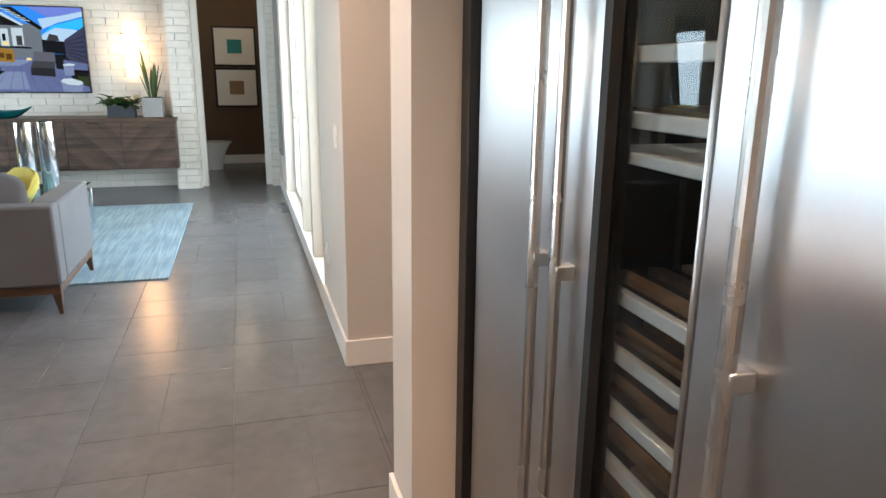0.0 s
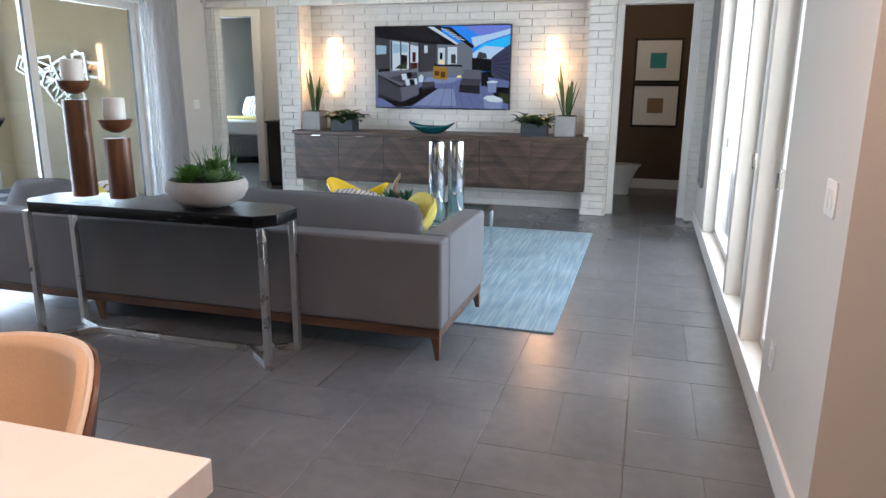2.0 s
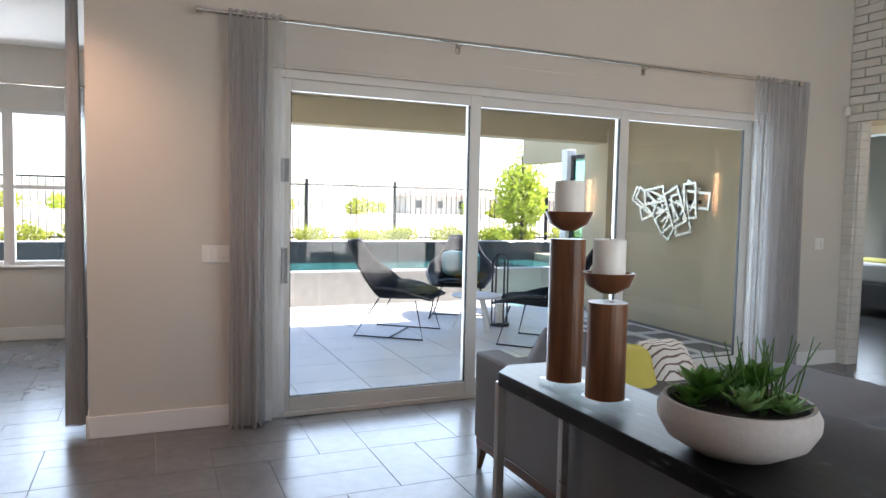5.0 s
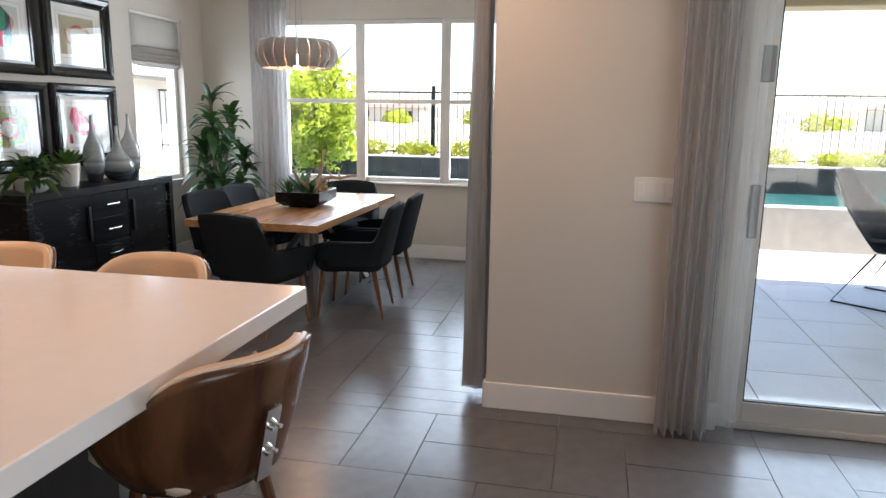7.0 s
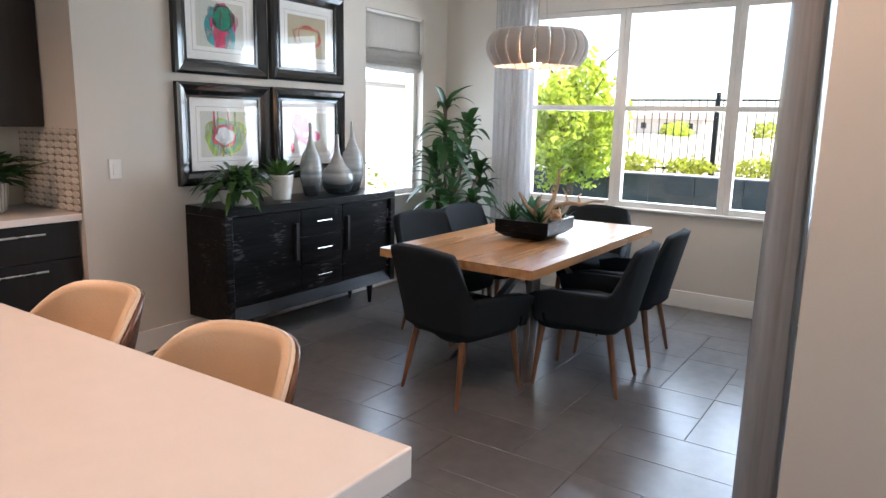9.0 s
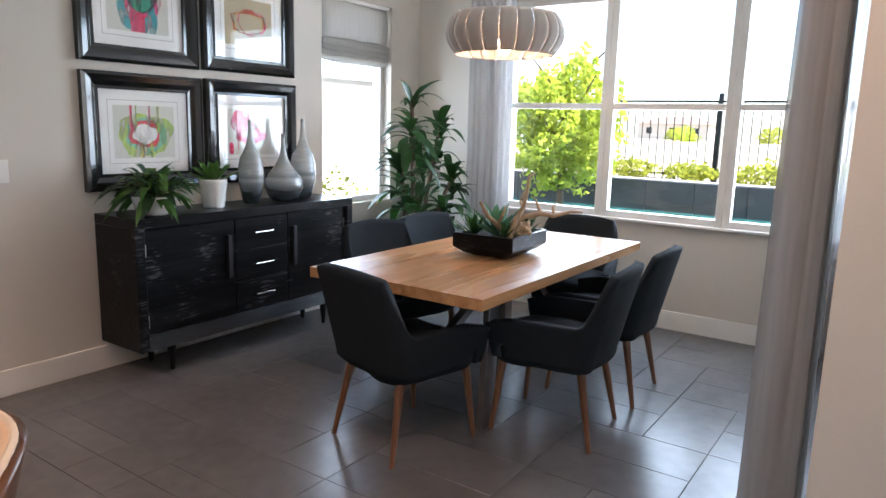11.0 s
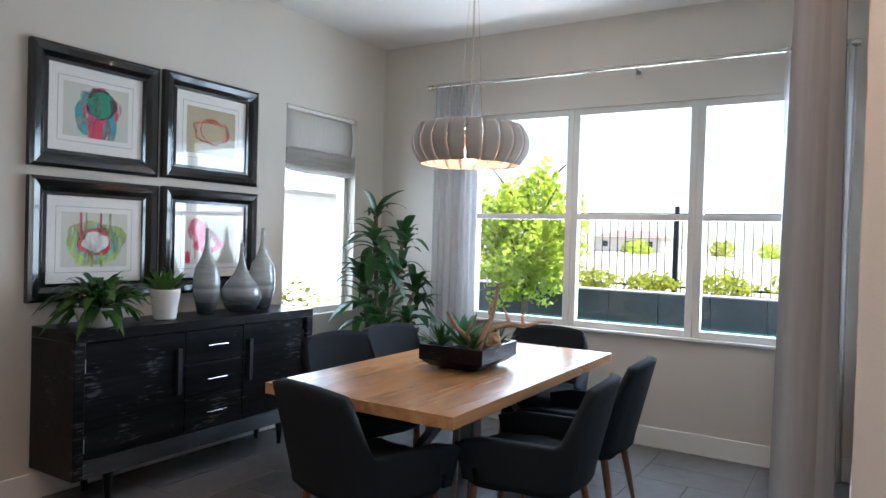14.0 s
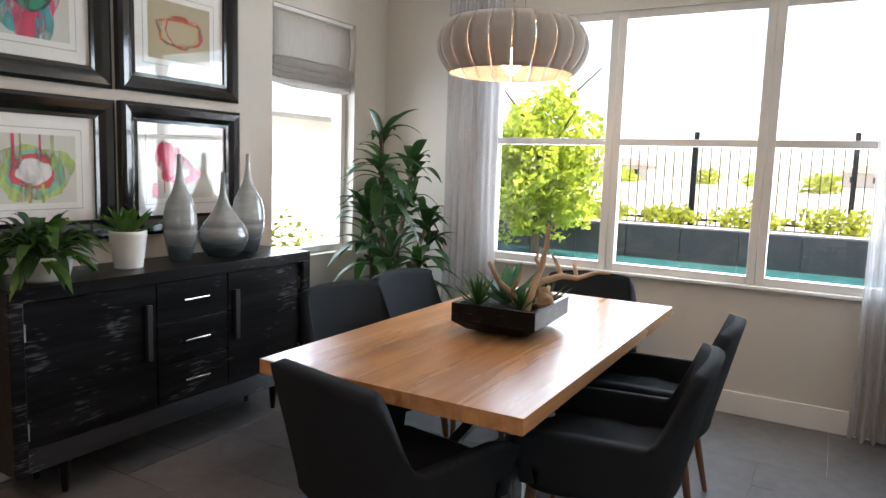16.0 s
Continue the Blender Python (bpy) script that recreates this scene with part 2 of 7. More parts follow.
TEAL = material("dark_teal_glaze", (0.004, 0.065, 0.07), 0.10, 0, 6, 0.25, 0, 90, coat=0.6)
LIME = material("chartreuse_fabric", (0.55, 0.47, 0.10), 0.95, 0, 6, 0.08, 0.2, 400)
WAX = material("white_wax", (0.80, 0.77, 0.70), 0.5, 0, 5, 0.02, 0.02, 90)
CERAMIC = material("white_ceramic", (0.76, 0.75, 0.72), 0.2, 0, 5, 0.03, 0.02, 90)
SOIL = material("dark_soil", (0.03, 0.022, 0.015), 1.0, 0, 30, 0.4, 0.8, 150)
LEAF = leafy("deep_green_leaf", (0.018, 0.055, 0.014))
LEAF2 = leafy("fresh_green_leaf", (0.06, 0.14, 0.025))
SUCC = leafy("pale_succulent", (0.17, 0.29, 0.12))
AGAVE = leafy("blue_agave", (0.05, 0.13, 0.085))
SNAKE = leafy("snake_plant", (0.05, 0.09, 0.03))
TREELEAF = leafy("sunlit_tree_leaf", (0.33, 0.40, 0.07), 0.45, 0.55)
SHRUB = leafy("yellow_green_shrub", (0.26, 0.29, 0.05), 0.45, 0.5)
BARK = material("bark", (0.12, 0.085, 0.06), 0.95, 0, 20, 0.3, 0.6, 60)
DRIFT = material("driftwood", (0.36, 0.23, 0.13), 0.8, 0, 14, 0.3, 0.5, 50)
CURTAIN = sheer("grey_sheer_curtain", (0.52, 0.51, 0.51), 0.25)
CURTAIN2 = sheer("thin_edge_sheer", (0.50, 0.50, 0.50), 0.68)
CURTAIN_D = sheer("taupe_ribbed_curtain", (0.42, 0.415, 0.415), 0.36)
SHADE = sheer("linen_roman_shade", (0.50, 0.47, 0.43), 0.06)
PANE = glass("window_glass")
PICGLASS = glass("picture_glass", base=0.05)
CLEAR = glass("clear_acrylic", (0.97, 0.99, 0.99))
GREENGLASS = glass("table_glass", (0.80, 0.90, 0.86))
SMOKE = glass("dark_cooler_glass", (0.80, 0.82, 0.82))
PVC = material("almond_vinyl_frame", (0.68, 0.66, 0.62), 0.35, 0, 5, 0.02, 0.01, 90)
RUBBER = material("black_gasket", (0.012, 0.012, 0.012), 0.6, 0, 9, 0.1, 0.02, 90)
POOLTILE = material("dark_pool_tile", (0.030, 0.033, 0.037), 0.3, 0, 5, 0.2, 0.02, 60, rand=0.15)
WATER = material("pool_water", (0.035, 0.13, 0.125), 0.05, 0, 4, 0.2, 0.25, 9)
DIRT = material("dry_ground", (0.36, 0.30, 0.22), 1.0, 0, 0.4, 0.2, 0.5, 8)
HOUSEWALL = material("far_house_stucco", (0.55, 0.48, 0.40), 0.95, 0, 1, 0.08, 0.2, 20)
ROOFMAT = material("far_house_roof", (0.22, 0.15, 0.12), 0.95, 0, 2, 0.15, 0.3, 20)
FENCE = material("black_iron", (0.012, 0.012, 0.013), 0.45, 0.3, 9, 0.1, 0.02, 90)
DENIM = material("teal_cushion_fabric", (0.06, 0.20, 0.26), 0.95, 0, 9, 0.25, 0.2, 300)
ROPE = material("navy_rope_weave", (0.006, 0.009, 0.014), 0.8, 0, 30, 0.2, 0.4, 200, spec=0.03)

# ---- mesh tools ----
def box(bm, x0, x1, y0, y1, z0, z1, m=None):
    vs = [bm.verts.new((x, y, z)) for x in (x0, x1) for y in (y0, y1) for z in (z0, z1)]
    for f in ((0, 1, 3, 2), (4, 6, 7, 5), (0, 4, 5, 1), (2, 3, 7, 6), (0, 2, 6, 4), (1, 5, 7, 3)):
        bm.faces.new([vs[i] for i in f])
    if m is not None:
        for v in vs:
            v.co = m @ v.co
    return vs


def boxm(*a, m=None):
    bm = bmesh.new()
    box(bm, *a, m=m)
    return bm


def lathe(bm, profile, seg=24, at=(0, 0, 0), caps=True):
    rings = []
    for r, z in profile:
        rings.append([bm.verts.new((at[0] + r * math.cos(2 * math.pi * k / seg), at[1] + r * math.sin(2 * math.pi * k / seg), at[2] + z)) for k in range(seg)])
    for a, b in zip(rings, rings[1:]):
        for k in range(seg):
            bm.faces.new((a[k], a[(k + 1) % seg], b[(k + 1) % seg], b[k]))
    if caps:
        bm.faces.new(list(reversed(rings[0])))
        bm.faces.new(rings[-1])
    return bm


def turned(profile, seg=24, at=(0, 0, 0), caps=True):
    return lathe(bmesh.new(), profile, seg, at, caps)


def tube(bm, pts, r, seg=8, taper=None):
    pts = [Vector(p) for p in pts]
    rings = []
    side = None
    for i, p in enumerate(pts):
        d = (pts[min(i + 1, len(pts) - 1)] - pts[max(i - 1, 0)]).normalized()
        if side is None:
            side = d.orthogonal().normalized()
        side = (side - d * side.dot(d)).normalized()
        up = d.cross(side)
        rr = r if taper is None else r + (taper - r) * i / (len(pts) - 1)
        rings.append([bm.verts.new(p + (side * math.cos(2 * math.pi * k / seg) + up * math.sin(2 * math.pi * k / seg)) * rr) for k in range(seg)])
    for a, b in zip(rings, rings[1:]):
        for k in range(seg):
            bm.faces.new((a[k], a[(k + 1) % seg], b[(k + 1) % seg], b[k]))
    bm.faces.new(list(reversed(rings[0])))
    bm.faces.new(rings[-1])
    return bm


def rod(p0, p1, r, seg=8, r1=None):
    return tube(bmesh.new(), [p0, p1], r, seg, r1)


def bar(p0, p1, w, h, bm=None):
    """A square bar of width w and depth h between two points."""
    bm = bm or bmesh.new()
    p0, p1 = Vector(p0), Vector(p1)
    d = (p1 - p0).normalized()
    ref = Vector((0, 0, 1)) if abs(d.z) < 0.95 else Vector((0, 1, 0))
    s = d.cross(ref).normalized()
    u = s.cross(d)
    vs = [bm.verts.new(p + s * a * w / 2 + u * b * h / 2) for p in (p0, p1) for a, b in ((-1, -1), (1, -1), (1, 1), (-1, 1))]
    for f in ((3, 2, 1, 0), (4, 5, 6, 7), (0, 1, 5, 4), (1, 2, 6, 5), (2, 3, 7, 6), (3, 0, 4, 7)):
        bm.faces.new([vs[i] for i in f])
    return bm


def grid_surface(fn, nu, nv, bm=None, closed_u=False):
    bm = bm or bmesh.new()
    vs = [[bm.verts.new(fn(i / nu, j / nv)) for j in range(nv + 1)] for i in range(nu if closed_u else nu + 1)]
    n = len(vs)
    for i in range(nu):
        for j in range(nv):
            bm.faces.new((vs[i][j], vs[(i + 1) % n][j], vs[(i + 1) % n][j + 1], vs[i][j + 1]))
    return bm


def cushion(w, d, h, puff=0.35, n=10):
    """A soft pillow block, w by d by h, about its centre."""
    bm = bmesh.new()
    bmesh.ops.create_cube(bm, size=2)
    bmesh.ops.subdivide_edges(bm, edges=bm.edges, cuts=n, use_grid_fill=True)
    for v in bm.verts:
        x, y, z = v.co
        e = 5.0
        r = (abs(x) ** e + abs(y) ** e + abs(z) ** e) ** (1 / e)
        x, y, z = x / r, y / r, z / r
        soft = 1 - puff * max(abs(x), abs(y)) ** 3
        k = 0.012 * noise.noise(Vector((x * 2 + w, y * 2 + d, z * 2)))
        v.co = (x * w / 2 + k, y * d / 2 + k, z * h / 2 * soft + k)
    return bm


def part(name, bm, mat, parent=None, label="", bevel=0.0, smooth=None, solid=0.0, m=None):
    me = bpy.data.meshes.new(name)
    bmesh.ops.recalc_face_normals(bm, faces=bm.faces)
    if m is not None:
        bm.transform(m)
    bm.to_mesh(me)
    bm.free()
    me.materials.append(mat)
    ob = new(name, me)
    if parent is not None:
        ob.parent = parent
    if solid:
        s = ob.modifiers.new("thick", "SOLIDIFY")
        s.thickness, s.offset = solid, 0
    if bevel:
        b = ob.modifiers.new("bevel", "BEVEL")
        b.width, b.segments, b.limit_method, b.angle_limit = bevel, 2, "ANGLE", radians(40)
    if smooth is None:
        smooth = len(me.polygons) > 30 or bevel > 0
    if smooth:
        me.polygons.foreach_set("use_smooth", [True] * len(me.polygons))
        if bevel or len(me.polygons) <= 400:
            me.set_sharp_from_angle(angle=radians(50))
    if label:
        ob["label"] = label
    return ob


def thing(name, label, category, x=0, y=0, z=0, rz=0, group=""):
    ob = new(name)
    ob.empty_display_size = 0.1
    ob.matrix_basis = pose(x, y, z, 0, 0, rz)
    return tagged(ob, label, category, group)


def structure(name, bm, mat, label, category, bevel=0.0):
    return tagged(part(name, bm, mat, None, "", bevel), label, category, "", "structure")


def boxes(*list_of):
    bm = bmesh.new()
    for b in list_of:
        box(bm, *b)
    return bm


def piece(name, mesh, parent, loc, label=""):
    ob = new(name, mesh)
    ob.parent = parent
    ob.location = loc
    return ob


def block_mesh(name, w, d, h, mat, cut=0.004):
    """A block with a chamfered top, base at 0, front towards -y when used upright."""
    bm = bmesh.new()
    z0 = [bm.verts.new((x, y, 0)) for x, y in ((0, 0), (w, 0), (w, d), (0, d))]
    z1 = [bm.verts.new((x, y, h - cut)) for x, y in ((0, 0), (w, 0), (w, d), (0, d))]
    z2 = [bm.verts.new((x, y, h)) for x, y in ((cut, cut), (w - cut, cut), (w - cut, d - cut), (cut, d - cut))]
    for a, b in ((z0, z1), (z1, z2)):
        for k in range(4):
            bm.faces.new((a[k], a[(k + 1) % 4], b[(k + 1) % 4], b[k]))
    bm.faces.new(z2)
    bm.faces.new(list(reversed(z0)))
    me = bpy.data.meshes.new(name)
    bmesh.ops.recalc_face_normals(bm, faces=bm.faces)
    bm.to_mesh(me)
    bm.free()
    me.materials.append(mat)
    return me


def leaf(bm, base, direction, length, width, droop=0.3, fold=0.15, n=4):
    """One pointed blade with a fold along its middle."""
    d = Vector(direction).normalized()
    s = d.cross(Vector((0, 0, 1)))
    s = s.normalized() if s.length > 1e-3 else Vector((1, 0, 0))
    u = s.cross(d).normalized()
    rows = []
    for i in range(n + 1):
        t = i / n
        p = Vector(base) + d * length * t - Vector((0, 0, 1)) * droop * length * t * t
        w = width * 0.5 * (math.sin(math.pi * min(1, 0.12 + t * 0.88)) ** 0.8) if i < n else 0.0008
        rows.append([bm.verts.new(p - s * w + u * fold * w), bm.verts.new(p), bm.verts.new(p + s * w + u * fold * w)])
    for a, b in zip(rows, rows[1:]):
        bm.faces.new((a[0], a[1], b[1], b[0]))
        bm.faces.new((a[1], a[2], b[2], b[1]))


# ---- large structure ----
WX, DX, DY, DN = -5.817, -9.40, -0.93, 2.726   # living west wall, dining window wall, sideboard wall, dining north wall
TY, RX = 9.53, 0.39                            # brick wall front, living east wall
LOW, HIGH = 3.08, 4.6

floor = structure("floor", boxes((-9.7, 3.2, -3.2, 16.2, -0.3, -0.008)), GROUT, "grey grout bed under dark porcelain floor tiles", "floor")
structure("ceiling_low", boxes((-9.7, 3.2, -3.2, 3.1, LOW, LOW + 0.2)), CEIL, "flat white painted ceiling over dining and kitchen", "ceiling")
structure("ceiling_high", boxes((-6.1, 3.2, 3.1, 9.9, HIGH, HIGH + 0.2)), CEIL, "high white painted living room ceiling", "ceiling")
structure("ceiling_hall", boxes((-9.0, 3.2, 9.9, 16.2, 2.9, 3.1)), CEIL, "plain ceiling over hall and bathroom", "ceiling")
structure("wall_fascia", boxes((-5.8, 0.39, 2.95, 3.1, LOW + 0.2, HIGH)), WALL, "painted drop between low and high ceiling", "wall")
# west wall with the sliding door opening
structure("wall_west", boxes((WX - 0.2, WX, DN, 3.86, 0, HIGH), (WX - 0.2, WX, 8.42, 9.7, 0, HIGH), (WX - 0.2, WX, 3.86, 8.42, 2.43, HIGH)),
          WALL, "warm grey painted living room wall with slider opening", "wall")
structure("wall_dining_north", boxes((DX, WX - 0.2, DN, DN + 0.2, 0, HIGH)), WALL, "warm grey painted dining room wall", "wall")
structure("wall_dining_west", boxes((DX - 0.2, DX, DY - 0.2, -0.03, 0, 3.3), (DX - 0.2, DX, 2.56, DN + 0.2, 0, 3.3), (DX - 0.2, DX, -0.03, 2.56, 0, 0.79), (DX - 0.2, DX, -0.03, 2.56, 2.43, 3.3)),
          WALL, "warm grey wall with wide three part window opening", "wall")
structure("wall_dining_south", boxes((DX, -9.02, DY - 0.2, DY, 0, 3.3), (-8.2, -5.75, DY - 0.2, DY, 0, 3.3), (-9.02, -8.2, DY - 0.2, DY, 0, 0.80), (-9.02, -8.2, DY - 0.2, DY, 2.39, 3.3)),
          WALL, "warm grey wall behind sideboard with narrow window", "wall")
structure("wall_kitchen_return", boxes((-5.95, -5.75, -1.62, DY - 0.2, 0, 3.3)), WALL, "warm grey return wall beside kitchen counter", "wall")
structure("wall_kitchen_back", boxes((-5.95, 1.5, -1.82, -1.62, 0, 3.3)), WALL, "warm grey kitchen back wall", "wall")
structure("wall_kitchen_east", boxes((1.3, 1.5, -1.62, 2.09, 0, 3.3)), WALL, "plain wall behind the built-in fridges", "wall")
structure("wall_stub", boxes((0.363, 1.5, 2.09, 2.35, 0, 3.3)), WALL, "short warm grey wall beside stainless fridges", "wall")
structure("wall_passage", boxes((3.0, 3.2, 2.0, 4.0, 0, 3.3), (1.5, 3.2, 2.09, 2.35, 0, 3.3)), WALL, "plain passage wall", "wall")
# east wall: a thick return and tall narrow windows
E = [(4.62, 5.32), (5.42, 6.2), (6.3, 8.3)]
bm = boxes((RX, RX + 0.2, 3.60, E[0][0], 0, HIGH), (RX + 0.2, 3.2, 3.60, 3.80, 0, HIGH), (RX, RX + 0.2, E[2][1], 9.75, 0, HIGH))
for a, b in E:
    box(bm, RX, RX + 0.2, a, b, 0, 0.13)
    box(bm, RX, RX + 0.2, a, b, 2.75, HIGH)
box(bm, RX, RX + 0.2, E[0][1], E[1][0], 0, HIGH)
box(bm, RX, RX + 0.2, E[1][1], E[2][0], 0, HIGH)
structure("wall_east", bm, WALL, "pale wall with three tall narrow window openings", "wall")
# brick feature wall: mortar body with openings, niche behind
NX0, NX1, NZ = -4.485, -0.885, 2.45
HX0, HX1 = -5.70, -4.80
BX0, BX1 = -0.61, 0.29
bm = boxes((WX, HX0, TY + 0.012, TY + 0.17, 0, HIGH), (HX0, HX1, TY + 0.012, TY + 0.17, 2.45, HIGH), (HX1, NX0, TY + 0.012, TY + 0.47, 0, HIGH),
           (NX0, NX1, TY + 0.012, TY + 0.36, NZ, HIGH), (NX0, NX1, TY + 0.36, TY + 0.47, 0, HIGH), (NX1, BX0, TY + 0.012, TY + 0.47, 0, HIGH),
           (BX0, BX1, TY + 0.012, TY + 0.3, 2.47, HIGH), (BX1, RX, TY + 0.012, TY + 0.3, 0, HIGH))
brick_wall = structure("wall_north", bm, MORTAR, "white painted brick feature wall with recessed television niche", "wall")
structure("door_1", boxes((BX0, BX0 + 0.085, TY + 0.16, TY + 0.3, 0, 2.37), (BX1 - 0.085, BX1, TY + 0.16, TY + 0.3, 0, 2.37), (BX0, BX1, TY + 0.16, TY + 0.3, 2.37, 2.468)),
          WHITE, "white door casing of a dark powder room", "door frame", 0.006)
# powder room
structure("wall_bath", boxes((-1.3, -0.9, 9.99, 12.2, 0, 2.9), (0.5, 0.7, 9.83, 12.2, 0, 2.9), (-1.3, 0.7, 12.0, 12.2, 0, 2.9)), BROWN, "dark chocolate brown powder room walls", "wall")
# hall behind the left opening and the bedroom past it
structure("wall_hall", boxes((-4.75, -4.6, 10.0, 11.0, 0, 2.9), (-5.90, -4.6, 10.85, 11.0, 0, 2.9), (-9.0, -6.72, 10.85, 11.0, 0, 2.9), (-6.72, -5.90, 10.85, 11.0, 2.45, 2.9), (-9.0, -8.8, 9.7, 16.0, 0, 2.9)),
          WALL, "warm grey hall wall with an open bedroom doorway", "wall")
structure("wall_bedroom", boxes((-9.0, -3.0, 15.8, 16.0, 0, 2.9), (-3.2, -3.0, 11.0, 15.8, 0, 2.9)), BLUEWALL, "blue grey painted bedroom wall", "wall")
structure("door_2", boxes((-5.93, -5.80, 10.80, 11.02, 0, 2.44), (-6.82, -6.72, 10.80, 11.02, 0, 2.44), (-6.82, -5.80, 10.80, 11.02, 2.44, 2.54)), WHITE, "white bedroom door casing", "door frame", 0.006)
# skirting boards
bb = [(WX, WX + 0.016, DN, 3.86), (WX, WX + 0.016, 8.42, TY), (DX, DX + 0.016, DY, DN), (-8.2 - 1.27, -5.75, DY, DY + 0.016),
      (-5.75, -5.734, DY - 0.02, DY + 0.016), (DX, WX + 0.016, DN - 0.016, DN), (RX - 0.016, RX, 3.60, 9.53), (RX - 0.016, 3.0, 3.584, 3.60),
      (0.347, 0.363, 2.074, 2.366), (0.363, 3.0, 2.35, 2.366), (0.347, 0.53, 2.074, 2.09), (-0.9, 0.5, 11.984, 12.0), (-5.69, -4.75, 10.834, 10.85)]
for x0, x1, y0, y1 in bb:
    structure("baseboard", boxes((x0, x1, y0, y1, 0.0, 0.14)), WHITE, "tall white painted skirting board", "baseboard", 0.004)

# ---- living room ----
def window_unit(name, label, axis, at, spans, zs, bar_w=0.045, depth=0.07, rail=None):
    """A fixed window: frame, mullions between spans, optional meeting rail, one pane each."""
    w = tagged(new(name), label, "window", "", "structure")
    def place(a0, a1, z0, z1, d0, d1):
        return (at + d0, at + d1, a0, a1, z0, z1) if axis == "y" else (a0, a1, at + d0, at + d1, z0, z1)
    z0, z1 = zs
    for k, (a0, a1) in enumerate(spans):
        bits = [(a0, a0 + bar_w, z0, z1), (a1 - bar_w, a1, z0, z1), (a0 + bar_w, a1 - bar_w, z0, z0 + bar_w), (a0 + bar_w, a1 - bar_w, z1 - bar_w, z1)]
        fr = part("window_frame", boxes(*[place(*b, 0, depth) for b in bits]), PVC, w, "white vinyl window frame", 0.004)
        if rail:
            part("meeting_rail", boxes(place(a0 + bar_w, a1 - bar_w, rail - 0.022, rail + 0.022, -0.004, depth - 0.006)), PVC, w, "", 0.004)
        p = part("pane", boxes(place(a0 + bar_w, a1 - bar_w, z0 + bar_w, z1 - bar_w, depth * 0.45, depth * 0.45 + 0.006)), PANE, w, "clear window pane")
        p.visible_shadow = False
    return w


window_unit("window_1", "white three part dining room window over garden", "y", DX - 0.09, [(-0.03, 0.838), (0.838, 1.738), (1.738, 2.56)], (0.79, 2.43), 0.05, 0.07, 1.62)
window_unit("window_2", "narrow white window with raised roman shade", "x", DY - 0.15, [(-9.02, -8.2)], (0.80, 2.39))
window_unit("window_3", "tall narrow casement windows with white frames", "y", RX + 0.10, E, (0.13, 2.75), 0.05, 0.07)
for y in (5.15, 6.02, 7.6):
    h = thing("window_latch", "small grey metal casement window latch", "latch", RX + 0.085, y, 1.05)
    part("plate", boxm(-0.012, 0.012, -0.015, 0.015, -0.05, 0.05), NICKEL, h, "", 0.003)
    part("lever", rod((-0.02, 0, 0.03), (-0.02, 0, -0.05), 0.006), NICKEL, h)
structure("trim_sill", boxes((DX - 0.018, DX + 0.03, -0.03, 2.56, 0.772, 0.792)), WHITE, "white dining window sill", "sill", 0.004)

# sliding door: fixed frame and three panels
slider = tagged(new("door_3"), "wide white three panel sliding glass door to patio", "sliding door", "", "structure")
SX = WX - 0.09
part("door_frame", boxes((SX - 0.1, SX + 0.05, 3.86, 3.92, 0, 2.43), (SX - 0.1, SX + 0.05, 8.36, 8.42, 0, 2.43), (SX - 0.1, SX + 0.05, 3.92, 8.36, 2.37, 2.43), (SX - 0.1, SX + 0.05, 3.92, 8.36, -0.005, 0.03)), PVC, slider, "", 0.004)
for k, (a, b) in enumerate(((3.90, 5.46), (5.36, 6.90), (6.80, 8.36))):
    x = SX - 0.028 * k + 0.01
    pan = part("door_panel", boxes((x - 0.02, x + 0.02, a, a + 0.09, 0.03, 2.37), (x - 0.02, x + 0.02, b - 0.09, b, 0.03, 2.37), (x - 0.02, x + 0.02, a + 0.09, b - 0.09, 0.03, 0.13), (x - 0.02, x + 0.02, a + 0.09, b - 0.09, 2.29, 2.37)), PVC, slider, "", 0.004)
    part("gasket", boxes((x - 0.012, x + 0.012, a + 0.09, a + 0.097, 0.13, 2.29), (x - 0.012, x + 0.012, b - 0.097, b - 0.09, 0.13, 2.29), (x - 0.012, x + 0.012, a + 0.097, b - 0.097, 0.13, 0.137)), RUBBER, pan)
    g = part("pane", boxes((x - 0.003, x + 0.003, a + 0.097, b - 0.097, 0.137, 2.29)), PANE, pan, "clear glass pane")
    g.visible_shadow = False
structure("trim_header", boxes((WX, WX + 0.006, 3.80, 8.50, 2.445, 2.60)), WALL, "flush painted header panel above sliding door", "trim", 0.003)
part("door_handle", boxes((SX + 0.03, SX + 0.055, 3.93, 3.97, 0.95, 1.2)), GREYPOT, slider, "grey pull handle", 0.006)
part("lock_box", boxes((SX + 0.03, SX + 0.05, 3.92, 3.98, 1.66, 1.82)), GREYPOT, slider, "grey lock plate", 0.006)


